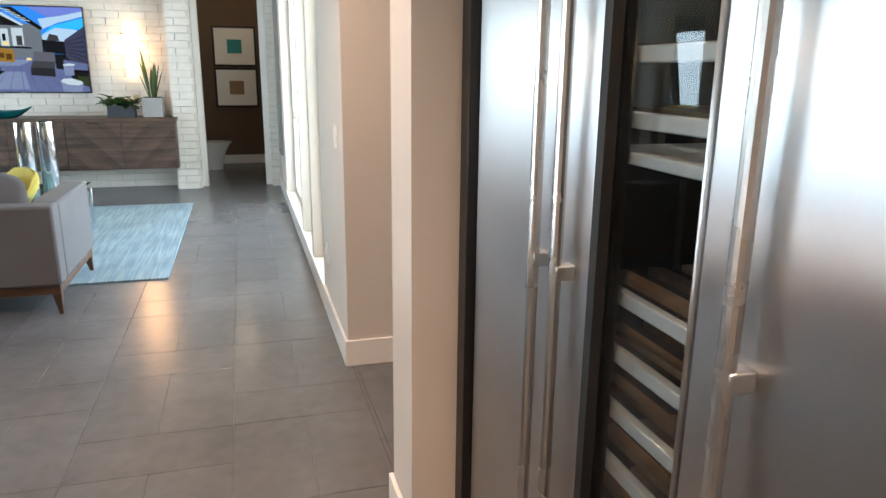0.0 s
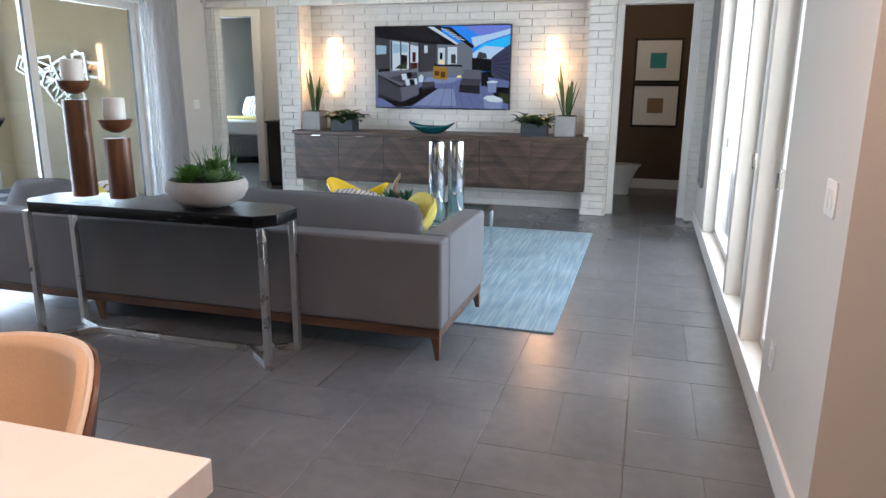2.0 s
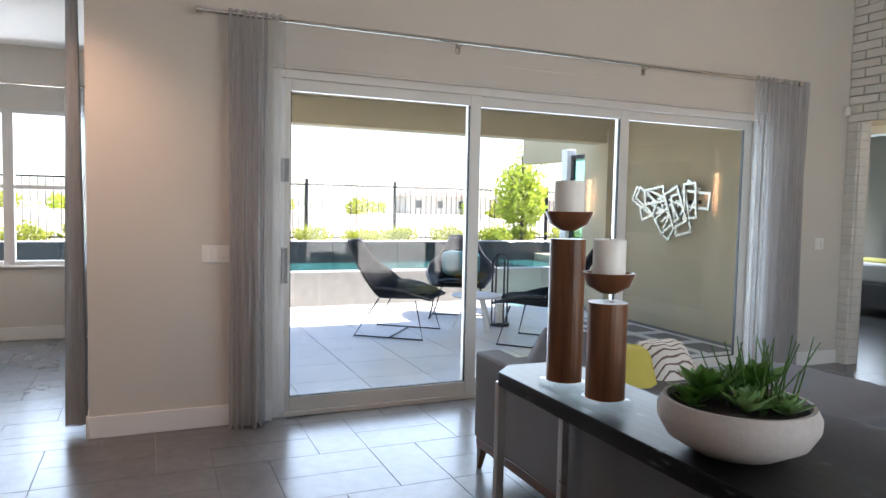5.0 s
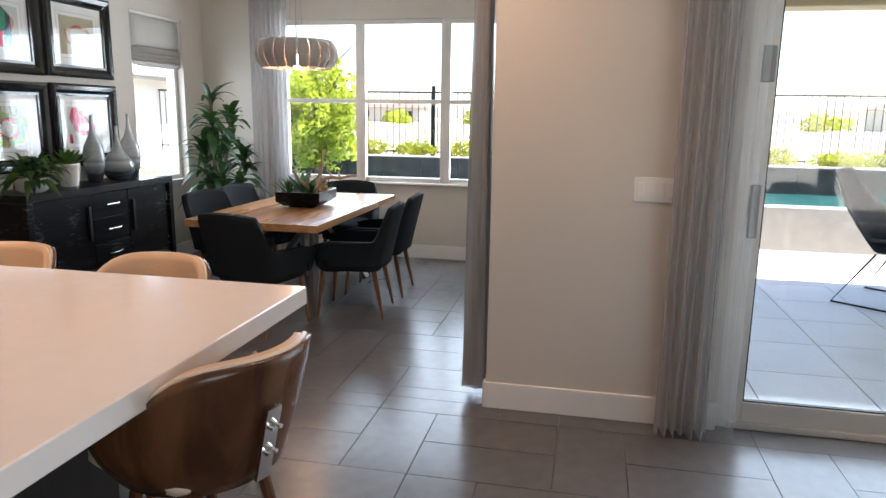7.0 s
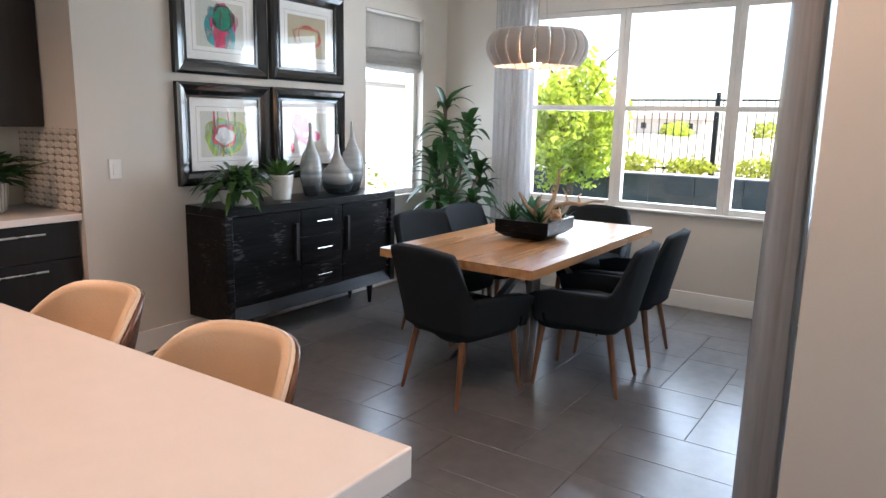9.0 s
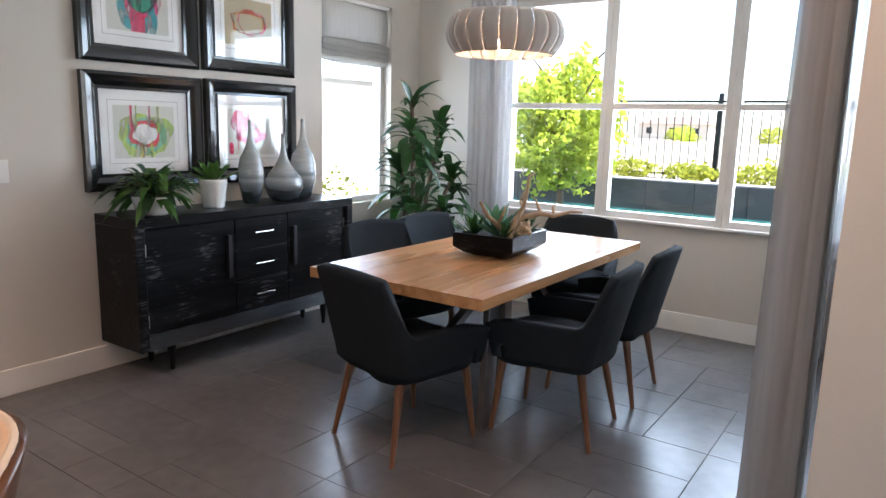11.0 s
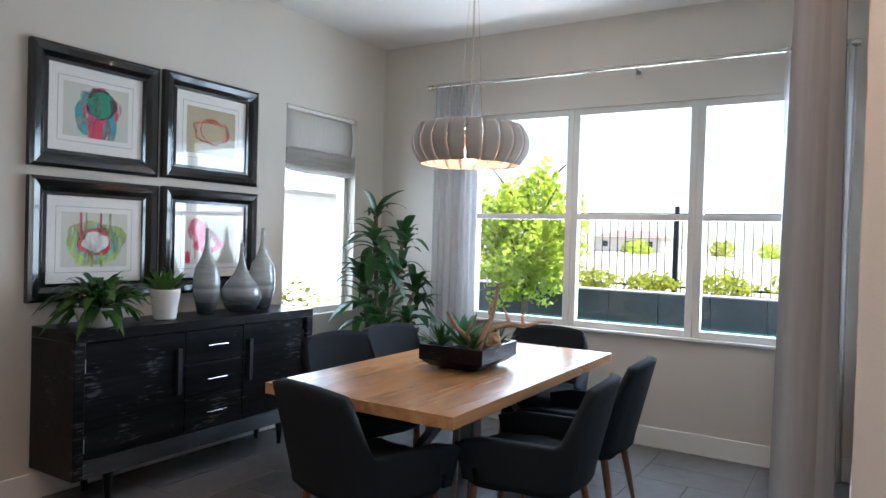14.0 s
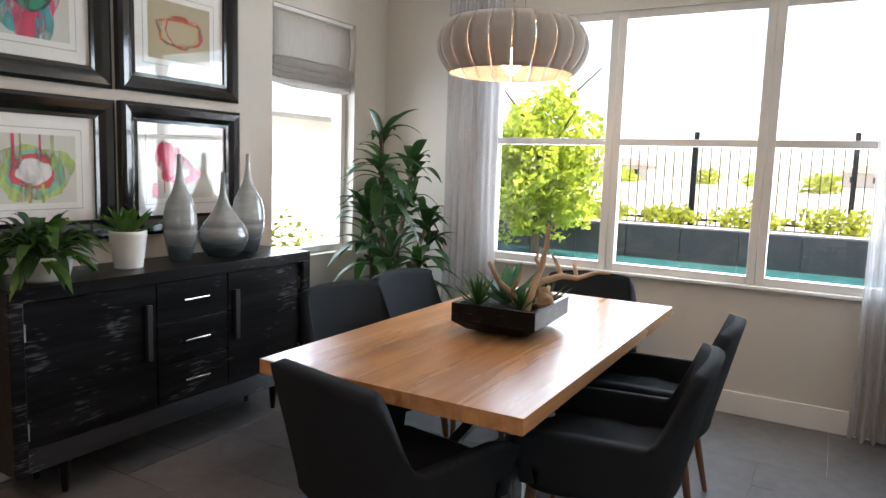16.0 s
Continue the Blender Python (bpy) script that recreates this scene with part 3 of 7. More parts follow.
def drape(name, label, x0, x1, y0, y1, z0, z1, folds, mat, depth=0.05, edge=None):
    """A hanging pleated curtain between two plan points."""
    c = thing(name, label, "curtain")
    a, b = Vector((x0, y0, 0)), Vector((x1, y1, 0))
    nrm = (b - a).cross(Vector((0, 0, 1))).normalized()
    def f(u, v):
        p = a.lerp(b, u + 0.012 * math.sin(5 * v + 9 * u))
        ph = 2 * math.pi * folds * u
        amp = depth * (0.45 + 0.55 * (1 - v)) * (0.8 + 0.3 * math.sin(3.1 * u * folds))
        q = p + nrm * amp * math.sin(ph + 0.5 * math.sin(3 * v + 4 * u))
        return (q.x, q.y, z0 + (z1 - z0) * v + (0.012 * math.sin(ph * 0.7) if v == 0 else 0))
    part("fabric", grid_surface(f, folds * 8, 22), mat, c, "", smooth=True)
    if edge:
        ea, eb = edge
        def g(u, v):
            ph = 2 * math.pi * 3 * u
            return (a.x + nrm.x * 0.03 * math.sin(ph), ea + (eb - ea) * u + nrm.y * 0.03 * math.sin(ph), z0 + (z1 - z0) * v)
        part("sheer_edge", grid_surface(g, 18, 10), CURTAIN2, c, "thin see-through curtain edge", smooth=True)
    return c


drape("curtain", "grey sheer floor length curtain beside sliding door", -5.70, -5.70, 3.56, 3.80, 0.01, 2.745, 6, CURTAIN, 0.055, (3.78, 3.92))
drape("curtain", "grey sheer floor length curtain beside sliding door", -5.70, -5.70, 8.32, 8.80, 0.01, 2.745, 7, CURTAIN, 0.06, (8.12, 8.32))
drape("curtain", "pale grey sheer dining curtain at window edge", -9.30, -9.30, -0.32, 0.09, 0.02, 2.70, 7, CURTAIN, 0.04)
drape("curtain", "pale grey sheer dining curtain at window edge", -9.30, -9.30, 2.28, 2.66, 0.02, 2.70, 7, CURTAIN, 0.045)
drape("curtain", "taupe ribbed drape against dining room wall corner", -5.835, -6.12, 2.655, 2.64, 0.08, 2.92, 7, CURTAIN_D, 0.065)


def curtain_rod(label, x, y0, y1, z, wall_x, brackets):
    c = thing("curtain_rod", label, "curtain rod")
    part("pole", rod((x, y0, z), (x, y1, z), 0.014, 12), NICKEL, c)
    for y in (y0, y1):
        part("finial", rod((x, y - 0.02, z), (x, y + 0.02, z), 0.022, 12), NICKEL, c)
    for y in brackets:
        part("bracket", rod((x, y, z), (wall_x, y, z - 0.02), 0.008, 8), NICKEL, c)
        part("bracket_plate", boxm(wall_x - 0.003, wall_x + 0.006, y - 0.02, y + 0.02, z - 0.06, z + 0.02), NICKEL, c, "", 0.002)


curtain_rod("long brushed nickel curtain rod above sliding door", -5.70, 3.38, 8.68, 2.715, WX, (3.62, 5.22, 6.95, 8.5))
curtain_rod("slim brushed nickel rod above dining window", -9.30, -0.38, 2.66, 2.675, DX, (-0.2, 1.32, 2.5))


def wall_plate(label, x, y, z, axis, width, gangs):
    """A light switch plate with rocker paddles."""
    t = thing("light_switch", label, "light switch", x, y, z, {"x": 0, "y": 90, "-x": 180}[axis])
    part("plate", boxm(0, 0.007, -width / 2, width / 2, -0.058, 0.058), WHITE, t, "", 0.003)
    for k in range(gangs):
        c = (k - (gangs - 1) / 2) * 0.046
        part("rocker", boxm(0.006, 0.012, c - 0.016, c + 0.016, -0.033, 0.033), WHITE, t, "", 0.002)


wall_plate("white four gang light switch plate on grey wall", WX, 3.50, 1.165, "x", 0.20, 4)
wall_plate("white double light switch plate on grey wall", WX, 9.20, 1.215, "x", 0.12, 2)
wall_plate("white single dimmer switch plate on grey wall", -5.95, DY, 1.16, "y", 0.075, 1)
wall_plate("white light switch plate on bright wall", RX, 3.82, 1.16, "-x", 0.12, 2)
wall_plate("white outlet plate near the floor", RX, 4.40, 0.40, "-x", 0.075, 1)

ws = thing("wall_sensor", "small white alarm sensor on wall corner", "sensor", WX + 0.004, 9.46, 2.53, 0)
part("case", boxm(0, 0.045, -0.03, 0.03, -0.045, 0.045), WHITE, ws, "", 0.012)
part("lens", boxm(0.045, 0.05, -0.018, 0.018, -0.03, 0.0), PAPER, ws, "", 0.003)

# sectional sofa
sofa = thing("sofa", "grey linen sectional sofa with chaise and walnut base", "sofa")
XL, XR, YB, YF = -4.56, -1.19, 4.81, 5.82
part("back", boxm(XL, XR, YB, YB + 0.16, 0.185, 0.685), FABRIC, sofa, "", 0.018)
part("arm", boxm(XR - 0.16, XR, YB + 0.16, YF, 0.185, 0.685), FABRIC, sofa, "", 0.018)
part("arm", boxm(XL, XL + 0.16, YB + 0.16, YF + 0.1, 0.185, 0.63), FABRIC, sofa, "", 0.018)
part("seat_base", boxm(XL + 0.16, XR - 0.16, YB + 0.16, YF - 0.02, 0.185, 0.30), FABRIC, sofa, "", 0.02)
part("chaise_base", boxm(XL + 0.02, -3.38, YF, 7.22, 0.185, 0.32), FABRIC, sofa, "", 0.02)
part("seat_cushion", cushion(1.62, 0.86, 0.19, 0.12), FABRIC, sofa, "", m=pose(-2.17, 5.41, 0.385))
part("seat_cushion", cushion(1.14, 2.2, 0.19, 0.1), FABRIC, sofa, "long chaise cushion", m=pose(-3.95, 6.11, 0.415))
part("seat_cushion", cushion(0.42, 0.86, 0.19, 0.12), FABRIC, sofa, "", m=pose(-3.18, 5.41, 0.385))
part("back_cushion", cushion(1.40, 0.46, 0.22, 0.5), FABRIC, sofa, "", m=pose(-2.09, 5.10, 0.635, 70))
for b in ((XL + 0.012, XR - 0.012, YB + 0.012, YB + 0.052, 0.13, 0.183), (XR - 0.052, XR - 0.012, YB + 0.052, YF - 0.02, 0.13, 0.183), (XL + 0.02, XL + 0.06, YB + 0.052, 7.2, 0.13, 0.183), (-3.42, -3.38, YF, 7.2, 0.13, 0.183), (XL + 0.06, -3.42, 7.16, 7.2, 0.13, 0.183)):
    part("base_rail", boxm(*b), WALNUT_X, sofa, "dark walnut base rail", 0.003)
def sofa_leg(x, y, sx, sy):
    """A square leg that tapers towards its outer corner."""
    bm = bmesh.new()
    lo = [bm.verts.new((x + a * sx * 0.011 + sx * 0.014, y + b * sy * 0.011 + sy * 0.014, 0)) for a, b in ((-1, -1), (1, -1), (1, 1), (-1, 1))]
    hi = [bm.verts.new((x + a * sx * 0.026, y + b * sy * 0.026, 0.131)) for a, b in ((-1, -1), (1, -1), (1, 1), (-1, 1))]
    bm.faces.new(hi)
    bm.faces.new(list(reversed(lo)))
    for k in range(4):
        bm.faces.new((lo[k], lo[(k + 1) % 4], hi[(k + 1) % 4], hi[k]))
    part("leg", bm, WALNUT, sofa, "tapered walnut leg", 0.003)


for x, y, sx, sy in ((XL + 0.045, YB + 0.04, -1, -1), (XR - 0.04, YB + 0.04, 1, -1), (XR - 0.04, YF - 0.05, 1, 1), (-3.5, YB + 0.04, 1, -1), (-3.42, 7.16, 1, 1), (XL + 0.05, 7.16, -1, 1), (-3.35, YF - 0.06, 1, 1)):
    sofa_leg(x, y, sx, sy)


for x0, x1, y, z in ((-2.98, -1.36, 5.83, 0.475), (-3.40, -2.97, 5.83, 0.475)):
    part("seam", rod((x0 + 0.05, y, z), (x1 - 0.05, y, z), 0.004, 6), FABRIC, sofa)


def pillow(label, mat, x, y, z, w, rx, rz, ry=0):
    t = thing("throw_pillow", label, "pillow")
    part("cover", cushion(w, w, 0.17, 0.85), mat, t, "", m=pose(x, y, z, rx, ry, rz))
    h = w / 2 - 0.012
    ring = [(h * math.copysign(abs(math.cos(a)) ** 0.4, math.cos(a)), h * math.copysign(abs(math.sin(a)) ** 0.4, math.sin(a)), 0) for a in [k * math.pi / 24 for k in range(49)]]
    part("piping", tube(bmesh.new(), ring, 0.005, 5), mat, t, "", m=pose(x, y, z, rx, ry, rz))
    return t


def printed(name, base, ink, scale):
    m = material(name, base, 0.95, 0, 6, 0.05, 0.2, 300)
    n, l = m.node_tree.nodes, m.node_tree.links
    wv = n.new("ShaderNodeTexWave")
    wv.inputs["Scale"].default_value, wv.inputs["Distortion"].default_value, wv.inputs["Detail"].default_value = scale, 3.5, 3
    co = next(x for x in n if x.type == "TEX_COORD")
    l.new(co.outputs["Object"], wv.inputs["Vector"])
    cr = n.new("ShaderNodeValToRGB")
    cr.color_ramp.elements[0].position, cr.color_ramp.elements[1].position = 0.12, 0.2
    cr.color_ramp.elements[0].color, cr.color_ramp.elements[1].color = (*ink, 1), (*base, 1)
    l.new(wv.outputs["Fac"], cr.inputs[0])
    l.new(cr.outputs[0], next(x for x in n if x.type == "MIX").inputs["A"])
    return m


STRIPE = printed("white_print_fabric", (0.70, 0.66, 0.60), (0.16, 0.10, 0.08), 9)
FLORAL = printed("dark_floral_fabric", (0.66, 0.65, 0.66), (0.05, 0.05, 0.07), 5)
pillow("chartreuse yellow linen throw pillow on sofa arm", LIME, -1.53, 5.28, 0.66, 0.44, 55, -62, 0)
pillow("white throw pillow with dark brown print", STRIPE, -1.98, 5.36, 0.64, 0.44, 58, -22)
pillow("soft grey throw pillow leaning on sofa back", FABRIC, -4.30, 5.20, 0.63, 0.46, 52, 15)
pillow("white printed throw pillow on chaise", STRIPE, -4.30, 6.0, 0.56, 0.38, 48, 88)
pillow("ochre throw pillow on chaise", LIME, -4.26, 5.62, 0.56, 0.38, 48, 70)

# console table behind the sofa
con = thing("console_table", "black console table with clipped corners and steel legs", "console table")
bm = bmesh.new()
cx0, cx1, cy0, cy1, ch = -3.58, -1.97, 4.39, 4.78, 0.09
ring = [(cx0 + ch, cy0), (cx1 - ch, cy0), (cx1, cy0 + ch), (cx1, cy1 - ch), (cx1 - ch, cy1), (cx0 + ch, cy1), (cx0, cy1 - ch), (cx0, cy0 + ch)]
lo = [bm.verts.new((x, y, 0.785)) for x, y in ring]
hi = [bm.verts.new((x, y, 0.845)) for x, y in ring]
bm.faces.new(hi)
bm.faces.new(list(reversed(lo)))
for k in range(8):
    bm.faces.new((lo[k], lo[(k + 1) % 8], hi[(k + 1) % 8], hi[k]))
part("tabletop", bm, BLACKWOOD, con, "black grained wooden top", 0.004)
for s, xe, xv in ((-1, -3.55, -3.32), (1, -2.04, -2.28)):
    for y in (4.435, 4.755):
        part("leg", bar((xe, y, 0), (xe, y, 0.785), 0.035, 0.035), STEEL2, con, "satin steel leg", 0.002)
        part("foot_bar", bar((xe, y, 0.018), (xv, 4.65, 0.018), 0.034, 0.034), STEEL2, con, "", 0.002)
part("stretcher", bar((-3.32, 4.65, 0.018), (-2.28, 4.65, 0.018), 0.034, 0.034), STEEL2, con, "long steel floor bar", 0.002)


def candle_holder(x, y, h, label):
    t = thing("candle_holder", label, "candle holder", x, y, 0.845)
    part("foot", boxm(-0.068, 0.068, -0.068, 0.068, 0, 0.035), CLEAR, t, "clear acrylic foot", 0.004)
    part("post", turned([(0.066, 0.036), (0.066, h)], 28), MAHOG, t, "reddish wooden column")
    part("neck", turned([(0.022, h), (0.03, h + 0.015), (0.022, h + 0.03)], 16), CLEAR, t, "clear acrylic neck")
    part("cup", turned([(0.025, h + 0.03), (0.07, h + 0.055), (0.088, h + 0.10), (0.080, h + 0.10), (0.05, h + 0.06)], 28), MAHOG, t, "turned wooden cup")
    c = thing("candle", "thick white pillar candle on wooden holder", "candle", x, y, 0.845 + h + 0.062)
    part("wax", turned([(0.052, 0), (0.055, 0.01), (0.055, 0.145), (0.050, 0.15), (0.01, 0.147)], 24), WAX, c)
    part("wick", rod((0, 0, 0.145), (0.004, 0, 0.162), 0.0015, 5), BLACKMAT, c)


candle_holder(-3.18, 4.50, 0.56, "tall reddish wooden pillar candle holder on console")
candle_holder(-2.93, 4.50, 0.36, "short reddish wooden pillar candle holder on console")

bowl = thing("planter_bowl", "round pale cement bowl of succulents on console", "planter", -2.45, 4.59, 0.845)
BS = Matrix.Scale(0.80, 4)
part("bowl", turned([(0.11, 0), (0.15, 0.010), (0.235, 0.06), (0.266, 0.115), (0.268, 0.15), (0.25, 0.188), (0.236, 0.188), (0.24, 0.15)], 40), CONCRETE, bowl, "pale cement bowl", m=BS)
part("soil", turned([(0.001, 0.165), (0.243, 0.160), (0.2, 0.150)], 30), SOIL, bowl, m=BS)


def rosette(t, mat, c, r, n=18, lift=0.6, wid=0.32):
    """Pointed leaves set in a spiral, each a part of thing t."""
    for k in range(n):
        a = k * 2.39996
        f = 1 - k / n
        el = 0.25 + lift * (1 - f) * 1.6
        bm = bmesh.new()
        leaf(bm, c, (math.cos(a) * math.cos(el), math.sin(a) * math.cos(el), math.sin(el)), r * (0.45 + 0.55 * f), r * wid, -0.15, 0.35, 4)
        part("leaf", bm, mat, t)


rs = random.Random(3)
for k, (px, py, rr, lift) in enumerate(((-0.04, -0.09, 0.17, 0.02), (0.10, -0.06, 0.13, 0.01), (-0.15, -0.02, 0.14, 0.0), (0.02, 0.06, 0.16, 0.05), (-0.10, 0.10, 0.13, 0.02), (0.14, 0.07, 0.11, 0.0), (-0.05, -0.16, 0.10, 0.0))):
    for j in range(18):
        bm = bmesh.new()
        b, f = j * 2.39996 + k, 1 - j / 18
        el = 0.20 + 1.28 * (1 - f) + rs.uniform(-0.1, 0.1)
        leaf(bm, (px, py, 0.165 + lift), (math.cos(b) * math.cos(el), math.sin(b) * math.cos(el), math.sin(el)), rr * (0.45 + 0.55 * f), rr * 0.42, -0.15, 0.35, 5)
        part("leaf", bm, SUCC if k % 3 else LEAF2, bowl, m=BS)
for k in range(34):
    a, d = rs.uniform(0, 6.28), 0.12 * math.sqrt(rs.random())
    p = Vector((d * math.cos(a) + 0.03, d * math.sin(a) + 0.06, 0.16))
    q = p + Vector((rs.uniform(-0.09, 0.09), rs.uniform(-0.07, 0.07), rs.uniform(0.14, 0.27)))
    part("stem", tube(bmesh.new(), [p, p.lerp(q, 0.5) + Vector((rs.uniform(-0.02, 0.02), 0, 0)), q], 0.004, 5, 0.0022), LEAF2, bowl, "thin upright green stem", m=BS)

# rug and coffee table
def rug_material():
    m = material("blue_grey_rug_weave", (0.30, 0.38, 0.42), 1.0, 0, 2.5, 0.2, 0.5, 200)
    n, l = m.node_tree.nodes, m.node_tree.links
    co = next(x for x in n if x.type == "TEX_COORD")
    mp = n.new("ShaderNodeMapping")
    mp.inputs["Scale"].default_value = (16, 0.7, 1)
    nz = n.new("ShaderNodeTexNoise")
    nz.inputs["Scale"].default_value, nz.inputs["Detail"].default_value = 3, 5
    l.new(co.outputs["Object"], mp.inputs[0])
    l.new(mp.outputs[0], nz.inputs["Vector"])
    cr = n.new("ShaderNodeValToRGB")
    cr.color_ramp.elements[0].position, cr.color_ramp.elements[1].position = 0.42, 0.66
    cr.color_ramp.elements[0].color, cr.color_ramp.elements[1].color = (0.19, 0.28, 0.33, 1), (0.31, 0.38, 0.41, 1)
    l.new(nz.outputs["Fac"], cr.inputs[0])
    l.new(cr.outputs[0], next(x for x in n if x.type == "MIX").inputs["A"])
    return m


rug = thing("rug", "blue grey abstract streaked area rug on tile", "rug")
part("rug_field", boxm(-4.0, -0.65, 5.44, 8.46, 0.0, 0.014), rug_material(), rug, "", 0.004)

ct = thing("coffee_table", "glass topped coffee table with chrome frame", "coffee table")
TX0, TX1, TY0, TY1 = -3.0, -1.5, 6.45, 7.55
part("tabletop", boxm(TX0 + 0.03, TX1 - 0.03, TY0 + 0.03, TY1 - 0.03, 0.405, 0.417), GREENGLASS, ct, "clear glass top", 0.002)
part("top_frame", boxes((TX0, TX1, TY0, TY0 + 0.03, 0.37, 0.42), (TX0, TX1, TY1 - 0.03, TY1, 0.37, 0.42), (TX0, TX0 + 0.03, TY0 + 0.03, TY1 - 0.03, 0.37, 0.42), (TX1 - 0.03, TX1, TY0 + 0.03, TY1 - 0.03, 0.37, 0.42)), CHROME, ct, "", 0.003)
for x in (TX0, TX1 - 0.03):
    for y in (TY0, TY1 - 0.03):
        part("leg", boxm(x, x + 0.03, y, y + 0.03, 0.014, 0.37), CHROME, ct, "", 0.003)

yb = thing("bowl", "glossy yellow freeform bowl on coffee table", "bowl", -2.62, 7.0, 0.418, -14)
def swoop(u, v):
    a = 2 * math.pi * u
    r = 0.27 * (0.30 + 0.70 * v)
    rim = 0.09 + 0.15 * abs(math.cos(a)) ** 1.5
    return (r * math.cos(a) * 1.15, r * math.sin(a) * 0.72, rim * v ** 1.6 + 0.006)
part("glazed_shell", grid_surface(swoop, 40, 10, closed_u=True), YELLOW, yb, "", solid=0.012, smooth=True)
part("foot", turned([(0.07, 0), (0.085, 0.01), (0.08, 0.016)], 20), YELLOW, yb)


def chrome_cylinder(x, y, h):
    t = thing("vase", "tall mirrored silver cylinder vase on coffee table", "vase", x, y, 0.418)
    part("cylinder", turned([(0.062, 0), (0.066, 0.004), (0.066, h), (0.060, h), (0.060, h - 0.2)], 28), CHROME, t)


chrome_cylinder(-1.80, 6.72, 0.63)
chrome_cylinder(-1.66, 6.80, 0.63)


def trough(x, y, z, w, d, h, mat, label, rz=0):
    t = thing("planter", label, "planter", x, y, z, rz)
    bm = boxes((-w / 2, w / 2, -d / 2, d / 2, 0, h * 0.7), (-w / 2, -w / 2 + 0.012, -d / 2, d / 2, h * 0.7, h), (w / 2 - 0.012, w / 2, -d / 2, d / 2, h * 0.7, h),
               (-w / 2 + 0.012, w / 2 - 0.012, -d / 2, -d / 2 + 0.012, h * 0.7, h), (-w / 2 + 0.012, w / 2 - 0.012, d / 2 - 0.012, d / 2, h * 0.7, h))
    part("trough", bm, mat, t, "")
    part("soil", boxm(-w / 2 + 0.013, w / 2 - 0.013, -d / 2 + 0.013, d / 2 - 0.013, h * 0.7, h * 0.86), SOIL, t)
    return t


tp = trough(-2.12, 6.85, 0.418, 0.42, 0.22, 0.10, BLACKMAT, "black trough planter with agave and driftwood")
for x in (-0.12, 0.02):
    rosette(tp, AGAVE, (x, 0.0, 0.08), 0.19, 22, 0.9, 0.2)


def driftwood(parent, rng, n, spread, at, rise=0.14):
    for k in range(n):
        p = Vector((at[0] + rng.uniform(-0.3, 0.3) * spread, at[1] + rng.uniform(-0.12, 0.12) * spread, at[2]))
        pts = [p]
        d = Vector((rng.uniform(-1, 1), rng.uniform(-0.4, 0.4), rng.uniform(0.3, 1.0))).normalized()
        for s in range(6):
            d = (d + Vector((rng.uniform(-0.6, 0.6), rng.uniform(-0.4, 0.4), rng.uniform(-0.35, 0.4)))).normalized()
            p = p + d * spread * rise
            pts.append(p)
        part("driftwood", tube(bmesh.new(), pts, 0.028, 8, 0.01), DRIFT, parent, "twisted pale brown driftwood branch")


driftwood(tp, random.Random(5), 3, 0.4, (0.06, 0, 0.09))

# credenza in the niche
cred = thing("credenza", "floating weathered walnut credenza with chevron doors", "cabinet")
CX0, CX1, CYF = -4.478, -0.845, 9.285
part("body", boxes((CX0, CX1, CYF + 0.02, TY - 0.005, 0.30, 0.87), (CX0 + 0.012, NX1 - 0.012, TY - 0.005, TY + 0.35, 0.30, 0.87)), CRED, cred, "", 0.003)
part("top", boxes((CX0 - 0.015, CX1 + 0.015, CYF - 0.01, TY - 0.005, 0.872, 0.912), (CX0 + 0.012, NX1 - 0.012, TY - 0.005, TY + 0.35, 0.872, 0.912)), CRED, cred, "dark walnut top board", 0.003)
nd = 6
dw = (CX1 - CX0 - 0.02) / nd
for k in range(nd):
    x0 = CX0 + 0.01 + k * dw
    dr = part("door", boxm(x0 + 0.003, x0 + dw - 0.003, CYF + 0.004, CYF + 0.02, 0.315, 0.862), CRED, cred)
    part("handle", boxm(x0 + dw / 2 - 0.06, x0 + dw / 2 + 0.06, CYF - 0.008, CYF + 0.004, 0.852, 0.862), NICKEL, dr, "thin brass edge pull")
    # chevron veneer strips, clipped to the door face
    s = 1 if k % 2 else -1
    for j in range(-5, 8):
        bm = bmesh.new()
        sh = s * (dw - 0.006)
        za = 0.315 + j * 0.12
        quad = [(x0 + 0.003, za), (x0 + dw - 0.003, za + sh), (x0 + dw - 0.003, za + sh + 0.117), (x0 + 0.003, za + 0.117)]
        vs = [bm.verts.new((x, CYF + 0.0035, z)) for x, z in quad]
        bm.faces.new(vs)
        for co, no in (((0, 0, 0.316), (0, 0, -1)), ((0, 0, 0.861), (0, 0, 1))):
            bmesh.ops.bisect_plane(bm, geom=bm.verts[:] + bm.edges[:] + bm.faces[:], plane_co=co, plane_no=no, clear_outer=True)
        if len(bm.faces):
            ex = bmesh.ops.extrude_face_region(bm, geom=bm.faces[:])
            bmesh.ops.translate(bm, verts=[v for v in ex["geom"] if isinstance(v, bmesh.types.BMVert)], vec=(0, -0.0025, 0))
            part("veneer_strip", bm, VENEER[j % 3], dr)
        else:
            bm.free()

# television
def screen_material():
    m = bpy.data.materials.new("television_picture")
    m.use_nodes = True
    b = m.node_tree.nodes["Principled BSDF"]
    b.inputs["Base Color"].default_value = (0.01, 0.01, 0.01, 1)
    b.inputs["Roughness"].default_value = 0.08
    return m


def lit(name, color, k=0.2):
    m = glow(name, color, k)
    b = m.node_tree.nodes["Principled BSDF"]
    b.inputs["Base Color"].default_value = (0.004, 0.004, 0.004, 1)
    b.inputs["Roughness"].default_value, b.inputs["Specular IOR Level"].default_value = 0.12, 0.2
    return m


